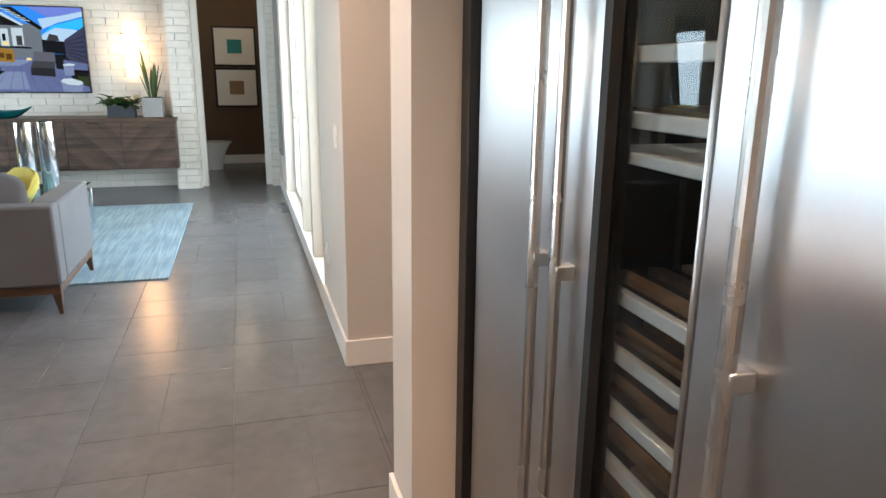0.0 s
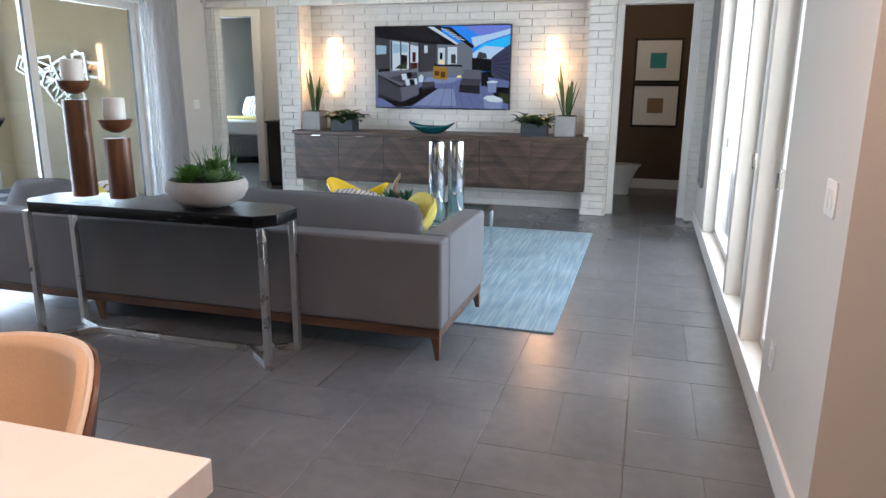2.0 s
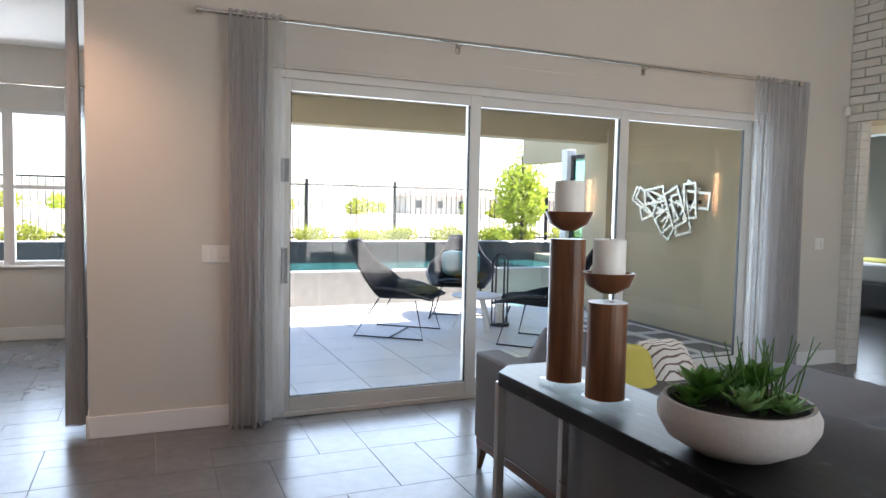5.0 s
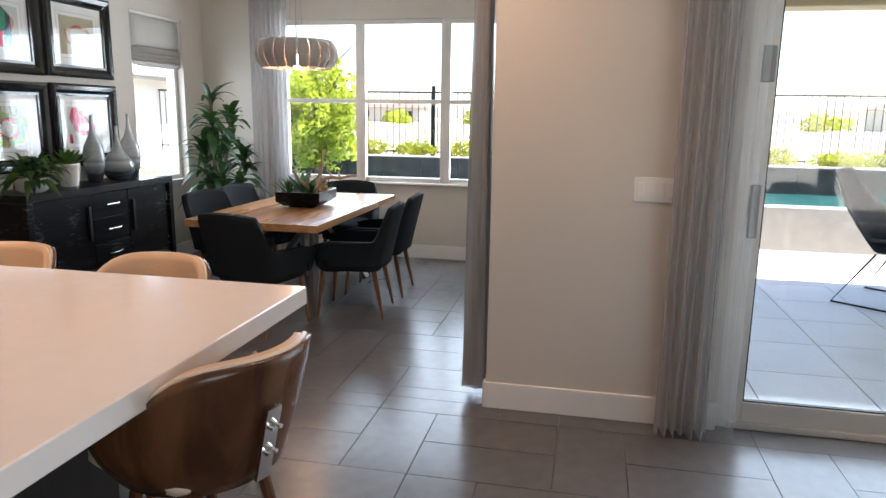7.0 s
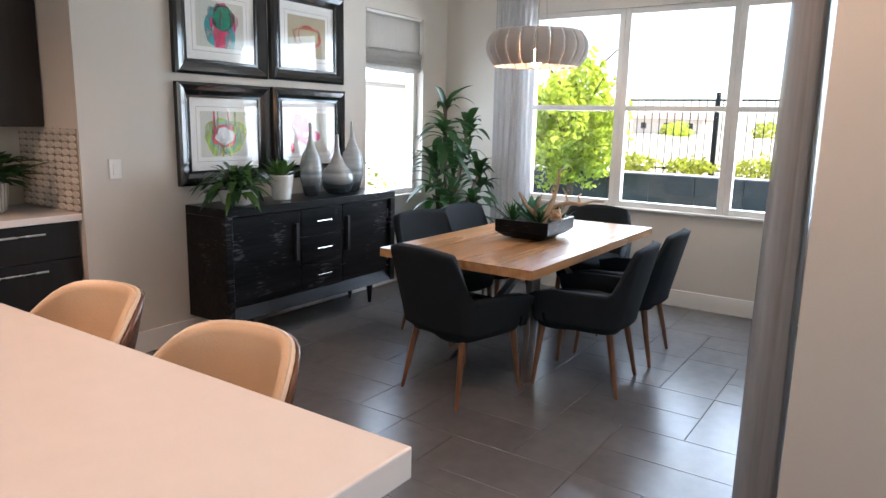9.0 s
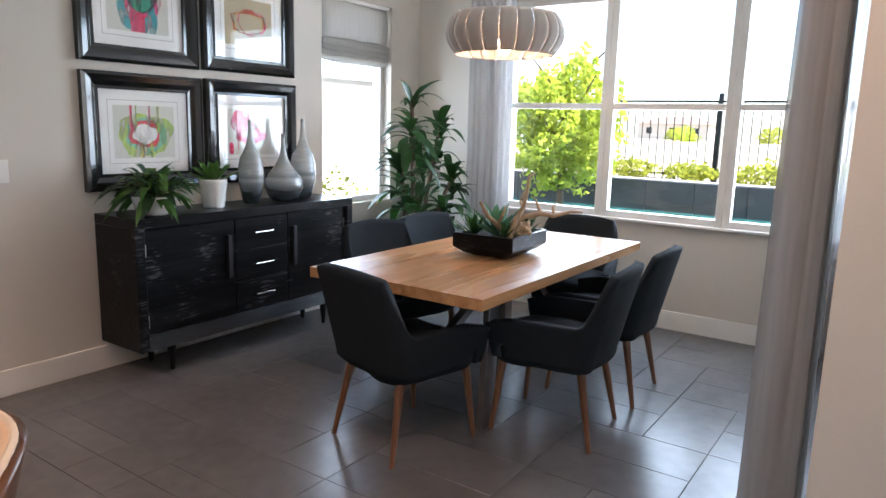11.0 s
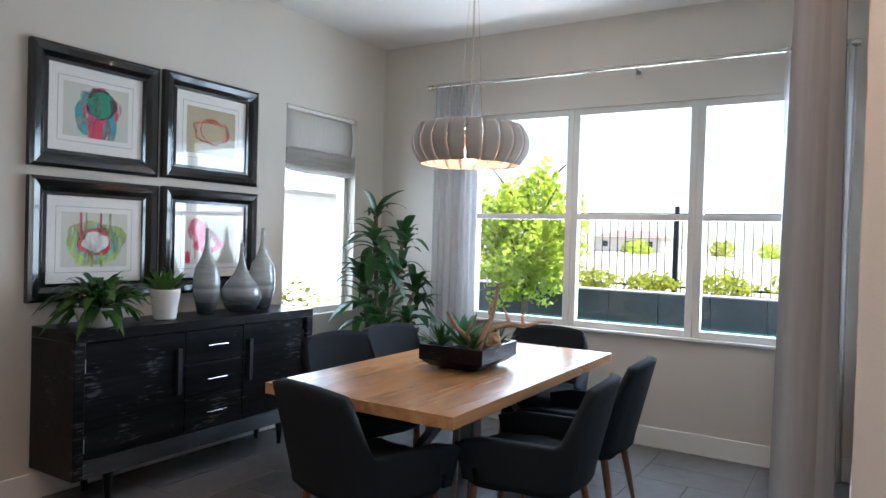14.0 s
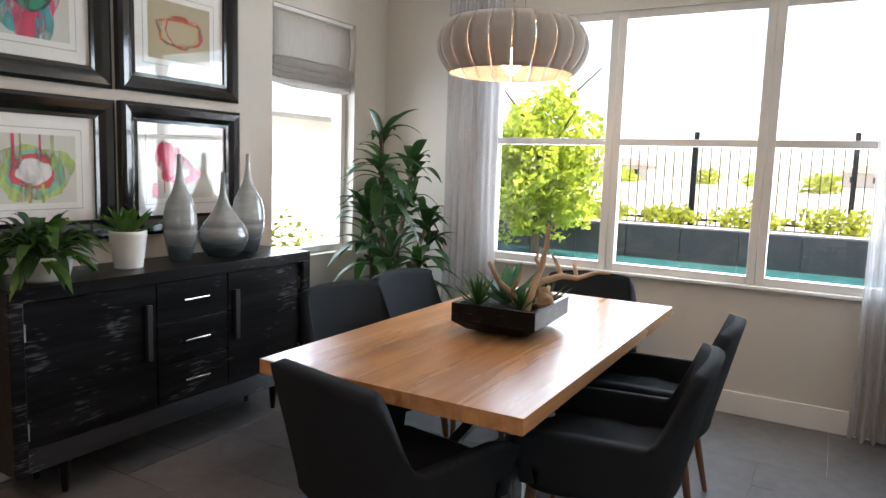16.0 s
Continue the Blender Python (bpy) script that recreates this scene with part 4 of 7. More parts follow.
NB = TY + 0.36   # niche back
tv = thing("television", "large flat television showing a patio scene", "television")
V0, V1, VZ0, VZ1 = -3.57, -1.82, 1.185, 2.19
part("housing", boxm(V0, V1, NB - 0.075, NB - 0.01, VZ0, VZ1), BLACK, tv, "thin black housing", 0.004)
part("screen", boxm(V0 + 0.012, V1 - 0.012, NB - 0.0785, NB - 0.0755, VZ0 + 0.014, VZ1 - 0.012), screen_material(), tv, "glossy screen")
def shape(mat, pts, lift):
    """A flat patch of the broadcast picture; u, v run over the screen."""
    bm = bmesh.new()
    bm.faces.new([bm.verts.new((V0 + 0.012 + u * (V1 - V0 - 0.024), NB - 0.079 - lift, VZ0 + 0.014 + v * (VZ1 - VZ0 - 0.026))) for u, v in pts])
    part("picture_patch", bm, mat, tv)
def hue(word, r, g, b):
    return lit("picture_" + word, (r ** 1.35, g ** 1.35, b ** 1.35), 0.19)


layer = [0.0]
def patch(mat, *uv):
    layer[0] += 0.00012
    shape(mat, list(zip(uv[::2], uv[1::2])), layer[0])


P_SKY, P_CLOUD, P_LILAC, P_AZURE = hue("sky", 0.10, 0.34, 0.80), hue("cloud", 0.55, 0.66, 0.78), hue("lilac", 0.26, 0.30, 0.66), hue("azure", 0.12, 0.55, 0.85)
P_ROOF, P_BEAM, P_SHADE, P_WALL = hue("roof", 0.022, 0.020, 0.024), hue("beam", 0.055, 0.05, 0.055), hue("shade", 0.10, 0.095, 0.10), hue("wall", 0.24, 0.25, 0.27)
P_PALE, P_GLASS, P_WINE, P_OLIVE = hue("pale", 0.62, 0.66, 0.68), hue("glass", 0.40, 0.52, 0.58), hue("wine", 0.11, 0.022, 0.022), hue("olive", 0.07, 0.085, 0.035)
P_DECK, P_DECK2, P_SEAM, P_RUG = hue("deck", 0.20, 0.22, 0.36), hue("deck_light", 0.30, 0.33, 0.46), hue("deck_seam", 0.12, 0.13, 0.22), hue("rug", 0.016, 0.013, 0.018)
P_SOFA, P_SOFA2, P_SOFA3, P_OAK, P_OAK2 = hue("sofa", 0.105, 0.10, 0.115), hue("sofa_light", 0.19, 0.185, 0.21), hue("sofa_dark", 0.05, 0.046, 0.055), hue("oak", 0.40, 0.24, 0.055), hue("oak_dark", 0.16, 0.085, 0.02)
P_HEDGE, P_FENCE, P_FENCE2, P_GLOW = hue("hedge", 0.022, 0.022, 0.028), hue("fence", 0.10, 0.10, 0.155), hue("fence_dark", 0.05, 0.05, 0.08), hue("glow", 0.9, 0.72, 0.35)
patch(P_SKY, 0.55, 0.45, 1, 0.45, 1, 1, 0.5, 1)
patch(P_LILAC, 0.66, 1, 1, 1, 1, 0.93, 0.80, 0.86)
patch(P_CLOUD, 0.72, 0.86, 0.86, 0.90, 1, 0.96, 1, 0.90, 0.84, 0.82, 0.74, 0.74)
patch(P_AZURE, 0.74, 0.68, 1, 0.76, 1, 0.88, 0.80, 0.78)
patch(P_CLOUD, 0.70, 0.56, 0.90, 0.58, 0.96, 0.74, 0.82, 0.76, 0.72, 0.66)
patch(P_WALL, 0, 0.30, 0.74, 0.42, 0.73, 0.75, 0.66, 0.80, 0, 0.92)          # house front
patch(P_SHADE, 0.33, 0.44, 0.47, 0.46, 0.47, 0.80, 0.33, 0.82)
patch(P_SHADE, 0.0, 0.48, 0.11, 0.48, 0.11, 0.86, 0.0, 0.88)
patch(P_GLASS, 0.005, 0.66, 0.085, 0.67, 0.085, 0.77, 0.005, 0.78)
patch(P_ROOF, 0.02, 0.44, 0.11, 0.455, 0.11, 0.49, 0.02, 0.48)
patch(P_PALE, 0.125, 0.46, 0.26, 0.48, 0.26, 0.80, 0.125, 0.83)              # glazed doors
patch(P_GLASS, 0.135, 0.68, 0.25, 0.69, 0.25, 0.78, 0.135, 0.80)
patch(P_HEDGE, 0.20, 0.53, 0.245, 0.53, 0.245, 0.65, 0.20, 0.66)
patch(P_OLIVE, 0.15, 0.485, 0.245, 0.485, 0.235, 0.56, 0.18, 0.53)
patch(P_WINE, 0.27, 0.48, 0.32, 0.49, 0.32, 0.56, 0.27, 0.56)
patch(P_PALE, 0.27, 0.56, 0.33, 0.56, 0.33, 0.76, 0.27, 0.78)
patch(P_WINE, 0.285, 0.57, 0.31, 0.57, 0.31, 0.69, 0.285, 0.69)
for u in (0.122, 0.192, 0.258, 0.332):
    patch(P_BEAM, u, 0.47, u + 0.009, 0.47, u + 0.009, 0.82, u, 0.83)
patch(P_PALE, 0.375, 0.68, 0.40, 0.68, 0.40, 0.77, 0.375, 0.77)              # hanging lantern
patch(P_PALE, 0.48, 0.53, 0.53, 0.53, 0.53, 0.74, 0.48, 0.74)
patch(P_HEDGE, 0.492, 0.60, 0.512, 0.60, 0.512, 0.68, 0.492, 0.68)
patch(P_PALE, 0.55, 0.54, 0.62, 0.55, 0.62, 0.75, 0.55, 0.75)
patch(P_SHADE, 0.575, 0.55, 0.61, 0.55, 0.61, 0.66, 0.575, 0.66)
patch(P_GLOW, 0.49, 0.55, 0.525, 0.55, 0.525, 0.59, 0.49, 0.59)
patch(P_ROOF, 0.445, 0.52, 0.66, 0.51, 0.66, 0.53, 0.445, 0.54)
patch(P_ROOF, 0.0, 0.88, 0.13, 0.84, 0.40, 0.79, 0.62, 0.77, 0.40, 1.0, 0.0, 1.0)   # porch roof
for k in range(6):
    patch(P_BEAM, 0.10 + 0.06 * k, 0.985, 0.13 + 0.06 * k, 0.985, 0.36 + 0.03 * k, 0.83 - 0.006 * k, 0.345 + 0.03 * k, 0.835 - 0.006 * k)
patch(P_PALE, 0.40, 0.995, 0.445, 0.995, 0.63, 0.79, 0.615, 0.775)
patch(P_ROOF, 0.50, 0.99, 0.57, 0.99, 0.745, 0.76, 0.73, 0.73)
for k in range(5):
    patch(P_PALE, 0.50 + 0.028 * k, 0.975 - 0.03 * k, 0.56 + 0.028 * k, 0.955 - 0.03 * k, 0.565 + 0.028 * k, 0.945 - 0.03 * k, 0.505 + 0.028 * k, 0.962 - 0.03 * k)
patch(P_HEDGE, 0.73, 0.46, 0.88, 0.45, 0.88, 0.60, 0.73, 0.62)
patch(P_SHADE, 0.76, 0.61, 0.84, 0.61, 0.83, 0.67, 0.78, 0.69)
patch(P_FENCE, 0.87, 0.42, 1, 0.20, 1, 0.78, 0.87, 0.62)
for k in range(6):
    patch(P_FENCE2, 0.88, 0.46 + 0.025 * k, 1, 0.34 + 0.065 * k, 1, 0.355 + 0.065 * k, 0.88, 0.467 + 0.025 * k)
patch(P_DECK, 0.0, 0.0, 1.0, 0.0, 1.0, 0.34, 0.74, 0.42, 0.36, 0.38, 0.0, 0.3)
patch(P_DECK2, 0.36, 0.30, 0.58, 0.31, 0.66, 0.38, 0.40, 0.38)
patch(P_DECK2, 0.30, 0.03, 0.62, 0.03, 0.60, 0.24, 0.46, 0.24)
for k in range(9):
    patch(P_SEAM, 0.22 + 0.09 * k, 0.0, 0.2235 + 0.09 * k, 0.0, 0.462 + 0.03 * k, 0.34, 0.46 + 0.03 * k, 0.34)
patch(P_RUG, 0.03, 0.13, 0.16, 0.0, 0.28, 0.02, 0.48, 0.24, 0.40, 0.28)
patch(P_SOFA3, 0.015, 0.12, 0.20, 0.06, 0.335, 0.16, 0.335, 0.30, 0.10, 0.42, 0.015, 0.42)
patch(P_SOFA, 0.015, 0.40, 0.19, 0.24, 0.20, 0.07, 0.015, 0.17)
patch(P_SOFA2, 0.19, 0.245, 0.335, 0.31, 0.335, 0.17, 0.205, 0.07)
patch(P_SOFA2, 0.01, 0.42, 0.10, 0.45, 0.30, 0.44, 0.33, 0.36, 0.20, 0.27)
patch(P_SOFA, 0.10, 0.37, 0.22, 0.42, 0.22, 0.30)
for u, v, m2 in ((0.21, 0.38, P_PALE), (0.25, 0.40, P_HEDGE), (0.29, 0.40, P_SOFA), (0.24, 0.31, P_PALE), (0.29, 0.32, P_PALE), (0.27, 0.31, P_HEDGE)):
    patch(m2, u, v - 0.035, u + 0.035, v - 0.025, u + 0.03, v + 0.045, u - 0.01, v + 0.04)
patch(P_PALE, 0.335, 0.32, 0.365, 0.32, 0.372, 0.38, 0.355, 0.42, 0.335, 0.39)
patch(P_SOFA, 0.36, 0.22, 0.455, 0.27, 0.455, 0.33, 0.36, 0.32)
patch(P_SOFA3, 0.36, 0.21, 0.455, 0.26, 0.455, 0.28, 0.36, 0.24)
patch(P_OAK, 0.445, 0.36, 0.55, 0.35, 0.55, 0.50, 0.445, 0.52)               # outdoor bar with stools
patch(P_OAK2, 0.455, 0.40, 0.49, 0.40, 0.49, 0.46, 0.455, 0.46)
patch(P_OAK2, 0.50, 0.38, 0.535, 0.38, 0.535, 0.45, 0.50, 0.45)
patch(P_GLOW, 0.62, 0.375, 0.655, 0.375, 0.65, 0.405, 0.625, 0.405)
patch(P_SOFA2, 0.665, 0.36, 0.80, 0.36, 0.80, 0.47, 0.67, 0.48)
patch(P_SOFA, 0.64, 0.28, 0.79, 0.28, 0.80, 0.36, 0.66, 0.37)
patch(P_SOFA3, 0.64, 0.20, 0.79, 0.18, 0.79, 0.28, 0.64, 0.29)
patch(P_HEDGE, 0.80, 0.28, 0.85, 0.27, 0.85, 0.44, 0.80, 0.44)
patch(P_RUG, 0.89, 0.14, 1, 0.10, 1, 0.26, 0.89, 0.27)
patch(P_OLIVE, 0.93, 0.10, 1, 0.06, 1, 0.18, 0.93, 0.20)
patch(P_DECK2, 0.85, 0.20, 0.91, 0.20, 0.91, 0.33, 0.845, 0.33)
patch(P_PALE, 0.84, 0.33, 0.88, 0.345, 0.92, 0.335, 0.915, 0.315, 0.85, 0.315)
patch(P_DECK2, 0.83, 0.0, 0.95, 0.0, 0.96, 0.10, 0.82, 0.12)
patch(P_PALE, 0.815, 0.13, 0.84, 0.16, 0.89, 0.165, 0.95, 0.13, 0.96, 0.10, 0.93, 0.08, 0.86, 0.09)

SCONCE = glow("lit_sconce_glass", (1.0, 0.66, 0.34), 1.5)
for x in (-4.145, -1.335):
    s = thing("wall_sconce", "tall lit warm white glass wall sconce", "wall lamp", x, NB, 1.36)
    part("shade", boxm(-0.06, 0.06, -0.10, -0.03, 0.02, 0.67), SCONCE, s, "glowing frosted glass", 0.012)
    part("glass_plate", boxm(-0.085, 0.085, -0.112, -0.106, 0.0, 0.69), CLEAR, s, "clear glass front plate", 0.002)
    part("backplate", boxm(-0.04, 0.04, -0.03, 0, 0.05, 0.64), NICKEL, s, "", 0.003)
    for z in (0.13, 0.53):
        part("clip", boxm(-0.092, 0.092, -0.118, -0.10, z, z + 0.008), NICKEL, s, "slim metal clip", 0.002)
        part("clip_bolt", rod((0.035, -0.125, z + 0.004), (0.035, -0.10, z + 0.004), 0.01, 8), NICKEL, s)
    lamp("sconce_light", "AREA", look((x, NB - 0.13, 1.70), (x, NB - 2, 1.70)), 1.4, (1, 0.47, 0.2), w=0.10, h=0.6)
    for sx in (-1, 1):
        lamp("sconce_glow", "POINT", Matrix.Translation((x + sx * 0.15, NB - 0.12, 1.70)), 0.26, (1, 0.40, 0.13), r=0.05)

CT = 0.912
def snake_plant(x, seed):
    t = thing("potted_plant", "snake plant in square grey cement pot", "plant", x, 9.55, CT)
    part("pot", boxm(-0.115, 0.115, -0.115, 0.115, 0, 0.23), GREYPOT, t, "square grey cement pot", 0.006)
    part("soil", boxm(-0.10, 0.10, -0.10, 0.10, 0.23, 0.236), SOIL, t)
    r = random.Random(seed)
    for k in range(9):
        bm = bmesh.new()
        a = r.uniform(0, 6.28)
        leaf(bm, (0.04 * math.cos(a), 0.04 * math.sin(a), 0.225), (0.35 * math.cos(a) * r.random(), 0.35 * math.sin(a) * r.random(), 1), r.uniform(0.32, 0.62), 0.055, -0.02, 0.4, 6)
        part("leaf", bm, SNAKE, t)


def bushy(t, seed, w, d, z, n, length, mat, wid=0.35, droop=0.25):
    r = random.Random(seed)
    bm = bmesh.new()
    for k in range(n):
        p = (r.uniform(-w / 2, w / 2) * 0.8, r.uniform(-d / 2, d / 2) * 0.8, z)
        a, el = r.uniform(0, 6.28), r.uniform(0.3, 1.3)
        q = Vector(p) + Vector((math.cos(a) * math.cos(el), math.sin(a) * math.cos(el), math.sin(el))) * r.uniform(0.2, 0.7) * length
        leaf(bm, q, (math.cos(a), math.sin(a), r.uniform(-0.1, 0.8)), length * r.uniform(0.5, 0.9), length * wid, droop, 0.2, 3)
    return part("foliage", bm, mat, t, "dense green leaves")


snake_plant(-4.30, 1)
snake_plant(-1.10, 2)
for x, sd in ((-3.86, 11), (-1.45, 12)):
    t = trough(x, 9.48, CT, 0.30, 0.2, 0.14, SLATE, "slate trough with bushy green plant on credenza")
    bushy(t, sd, 0.34, 0.2, 0.11, 110, 0.19, LEAF, 0.4)
tb = thing("bowl", "dark teal glazed boat shaped bowl on credenza", "bowl", -2.69, 9.42, CT)
def boat(u, v):
    a = 2 * math.pi * u
    k = 0.28 + 0.72 * v
    return (0.29 * k * math.cos(a), 0.12 * k * math.sin(a), 0.004 + v ** 1.5 * (0.08 + 0.05 * abs(math.cos(a)) ** 3))
part("glazed_shell", grid_surface(boat, 36, 8, closed_u=True), TEAL, tb, "", solid=0.01, smooth=True)
part("base", boxm(-0.09, 0.09, -0.035, 0.035, 0, 0.02), TEAL, tb, "", 0.006)

# powder room
TEALSQ, RUSTSQ = material("teal_square_print", (0.05, 0.25, 0.26), 0.9), material("tan_square_print", (0.30, 0.20, 0.12), 0.9)
for z, mm, lb in ((1.53, TEALSQ, "framed print of a teal square on brown wall"), (0.90, RUSTSQ, "framed print of a tan square on brown wall")):
    p = thing("framed_print", lb, "picture", -0.11, 11.995, z)
    part("frame", boxes((-0.33, 0.33, -0.03, 0, 0, 0.03), (-0.33, 0.33, -0.03, 0, 0.58, 0.61), (-0.33, -0.30, -0.03, 0, 0.03, 0.58), (0.30, 0.33, -0.03, 0, 0.03, 0.58)), BLACKMAT, p, "black frame")
    part("mat", boxm(-0.30, 0.30, -0.015, -0.002, 0.03, 0.58), PAPER, p)
    part("print", boxm(-0.11, 0.11, -0.018, -0.0155, 0.20, 0.41), mm, p)
wc = thing("toilet", "white ceramic toilet in dark powder room", "toilet", -0.62, 11.35, 0)
def bowlf(u, v):
    a = 2 * math.pi * u
    k = 0.55 + 0.45 * v ** 2
    return (0.08 + 0.29 * k * math.cos(a), 0.19 * k * math.sin(a), 0.40 * v)
part("bowl", grid_surface(bowlf, 28, 8, closed_u=True), CERAMIC, wc, smooth=True)
part("seat", turned([(0.1, 0.40), (0.2, 0.40), (0.205, 0.42), (0.1, 0.425)], 28), CERAMIC, wc, m=Matrix.Translation((0.1, 0, 0)) @ Matrix.Diagonal((1.4, 0.95, 1, 1)))
part("tank", boxm(-0.26, -0.1, -0.21, 0.21, 0.38, 0.76), CERAMIC, wc, "", 0.02)
lamp("powder_room_light", "POINT", Matrix.Translation((-0.2, 10.7, 2.6)), 2.2, (1, 0.75, 0.5), r=0.1)
# Added fill lamp to brighten the hall opening; it belongs to no fixture.
lamp("hall_fill", "AREA", look((-5.2, 10.3, 2.85), (-5.2, 10.3, 0)), 1.0, (1, 0.8, 0.6), w=0.5, h=0.5)
# Added cool fill lamp for the bedroom glimpse; no window stands behind it.
lamp("bedroom_fill", "AREA", look((-8.6, 13.5, 1.6), (-5, 13.5, 1.0)), 14, DAY, w=2.0, h=1.6)
# bedroom glimpses
bed = thing("bed", "grey bed with yellow throw and white floral pillows", "bed", -7.55, 12.9, 0)
part("frame", boxm(-1.0, 0.9, 0.0, 2.1, 0.12, 0.50), FABRIC, bed, "grey upholstered base", 0.02)
part("mattress", boxm(-0.95, 0.85, 0.02, 2.05, 0.50, 0.80), CERAMIC, bed, "white bedding", 0.05)
part("throw", boxm(-0.97, 0.915, 0.1, 0.9, 0.42, 0.825), LIME, bed, "yellow throw", 0.03)
for x, mm in ((-0.55, FLORAL), (0.30, FLORAL), (-0.1, LIME)):
    part("pillow", cushion(0.62, 0.45, 0.18, 0.7), mm, bed, m=pose(x, 1.5, 1.0, 62))
for x, y in ((-0.95, 0.05), (0.85, 0.05), (-0.95, 2.0), (0.85, 2.0)):
    part("leg", boxm(x - 0.03, x + 0.03, y - 0.03, y + 0.03, 0, 0.12), BLACKMAT, bed)
hc = thing("cabinet", "dark espresso hall cabinet against wall", "cabinet", -5.1, 10.6, 0)
part("body", boxm(-0.42, 0.33, -0.2, 0.22, 0.06, 0.92), ESPRESSO, hc, "", 0.004)
part("top", boxm(-0.44, 0.34, -0.215, 0.23, 0.92, 0.95), ESPRESSO, hc, "", 0.004)
part("plinth", boxm(-0.40, 0.31, -0.18, 0.2, 0, 0.06), BLACKMAT, hc)

# mirror framed by the last tall window
mr = thing("mirror", "narrow tall framed mirror on bright wall", "mirror", RX, 8.9, 0)
part("frame", boxes((-0.03, 0, -0.22, -0.18, 0.5, 2.5), (-0.03, 0, 0.18, 0.22, 0.5, 2.5), (-0.03, 0, -0.18, 0.18, 0.5, 0.54), (-0.03, 0, -0.18, 0.18, 2.46, 2.5)), GREYPOT, mr)
part("glass", boxm(-0.012, -0.002, -0.18, 0.18, 0.54, 2.46), CHROME, mr)

# ---- kitchen ----
KX = 0.545
fr = thing("refrigerator", "brushed stainless built-in refrigerator column", "refrigerator")
def column(t, y0, y1, hy):
    part("carcass", boxm(KX + 0.03, 1.25, y0, y1, 0.0, 2.15), RUBBER, t)
    d = part("door", boxm(KX - 0.02, KX + 0.03, y0 + 0.004, y1 - 0.004, 0.10, 2.13), STEEL, t, "brushed stainless door", 0.006)
    h = part("handle", rod((KX - 0.055, hy, 0.22), (KX - 0.055, hy, 1.95), 0.013, 12), STEEL2, d, "long tubular handle")
    for z in (0.30, 1.10, 1.86):
        part("standoff", boxm(KX - 0.06, KX - 0.02, hy - 0.016, hy + 0.016, z, z + 0.03), STEEL2, d, "", 0.003)
column(fr, 1.502, 2.018, 1.552)
fr2 = thing("refrigerator", "brushed stainless built-in refrigerator column beside wine cooler", "refrigerator")
column(fr2, 0.32, 1.074, 0.955)
wcool = thing("wine_cooler", "stainless wine cooler with glass door and racks", "wine cooler")
part("carcass", boxes((KX + 0.06, 1.25, 1.078, 1.085, 0, 2.15), (KX + 0.06, 1.25, 1.48, 1.5, 0, 2.15), (1.2, 1.25, 1.085, 1.48, 0, 2.15), (KX + 0.06, 1.2, 1.085, 1.48, 0, 0.12), (KX + 0.06, 1.2, 1.085, 1.48, 2.1, 2.15)), RUBBER, wcool)
d = part("door", boxes((KX - 0.02, KX + 0.03, 1.378, 1.496, 0.10, 2.13), (KX - 0.02, KX + 0.03, 1.078, 1.088, 0.10, 2.13), (KX - 0.02, KX + 0.03, 1.088, 1.378, 0.10, 0.2), (KX - 0.02, KX + 0.03, 1.088, 1.378, 2.03, 2.13)), STEEL, wcool, "stainless door frame", 0.005)
part("gasket", boxes((KX - 0.022, KX + 0.028, 1.352, 1.378, 0.2, 2.03)), RUBBER, d)
part("glass", boxm(KX + 0.0, KX + 0.008, 1.088, 1.352, 0.2, 2.03), SMOKE, d, "dark tinted glass")
part("handle", rod((KX - 0.055, 1.447, 0.22), (KX - 0.055, 1.447, 1.95), 0.013, 12), STEEL2, d, "long tubular handle")
for z in (0.30, 1.10, 1.86):
    part("standoff", boxm(KX - 0.06, KX - 0.02, 1.431, 1.463, z, z + 0.03), STEEL2, d, "", 0.003)
PALESTEEL = material("pale_satin_rack_front", (0.66, 0.70, 0.70), 0.45, 0.2, 5, 0.03, 0.0, 90)
RACK = wood("beech_rack", (0.20, 0.12, 0.06), (0.36, 0.24, 0.13), 0.5, 0)
for z in (0.28, 0.39, 0.50, 0.615, 0.73, 0.845, 0.96, 1.075, 1.40, 1.51, 1.625, 1.74, 1.855, 1.97):
    part("rack_front", boxm(KX + 0.04, KX + 0.06, 1.087, 1.478, z - 0.008, z + 0.020), PALESTEEL, wcool, "pale steel shelf front", 0.003)
    for j in range(6):
        part("rack_slat", boxm(KX + 0.09 + j * 0.08, KX + 0.12 + j * 0.08, 1.087, 1.478, z + 0.01, z + 0.025), RACK, wcool)
part("divider", boxm(KX + 0.035, 1.15, 1.087, 1.478, 1.33, 1.352), PALESTEEL, wcool, "silver control divider", 0.003)
part("inner_light", boxm(KX + 0.2, KX + 0.3, 1.3, 1.36, 2.085, 2.098), glow("cooler_light", (1, 0.9, 0.75), 6), wcool)
lamp("cooler_lamp", "POINT", Matrix.Translation((KX + 0.12, 1.25, 2.05)), 2.0, (1, 0.9, 0.75), r=0.03)
structure("wall_fridge_top", boxes((KX - 0.02, 1.3, 0.3, 2.09, 2.16, LOW)), ESPRESSO, "dark cabinet panel above the fridges", "cabinet panel", 0.003)
structure("trim_fridge_panel", boxes((0.50, 1.25, 2.022, 2.087, 0, 2.158)), ESPRESSO, "dark filler panel beside the refrigerator", "cabinet panel", 0.002)
structure("wall_pantry", boxes((KX - 0.02, 1.3, -1.62, 0.3, 0, LOW)), ESPRESSO, "dark tall pantry cabinets", "cabinet panel", 0.003)

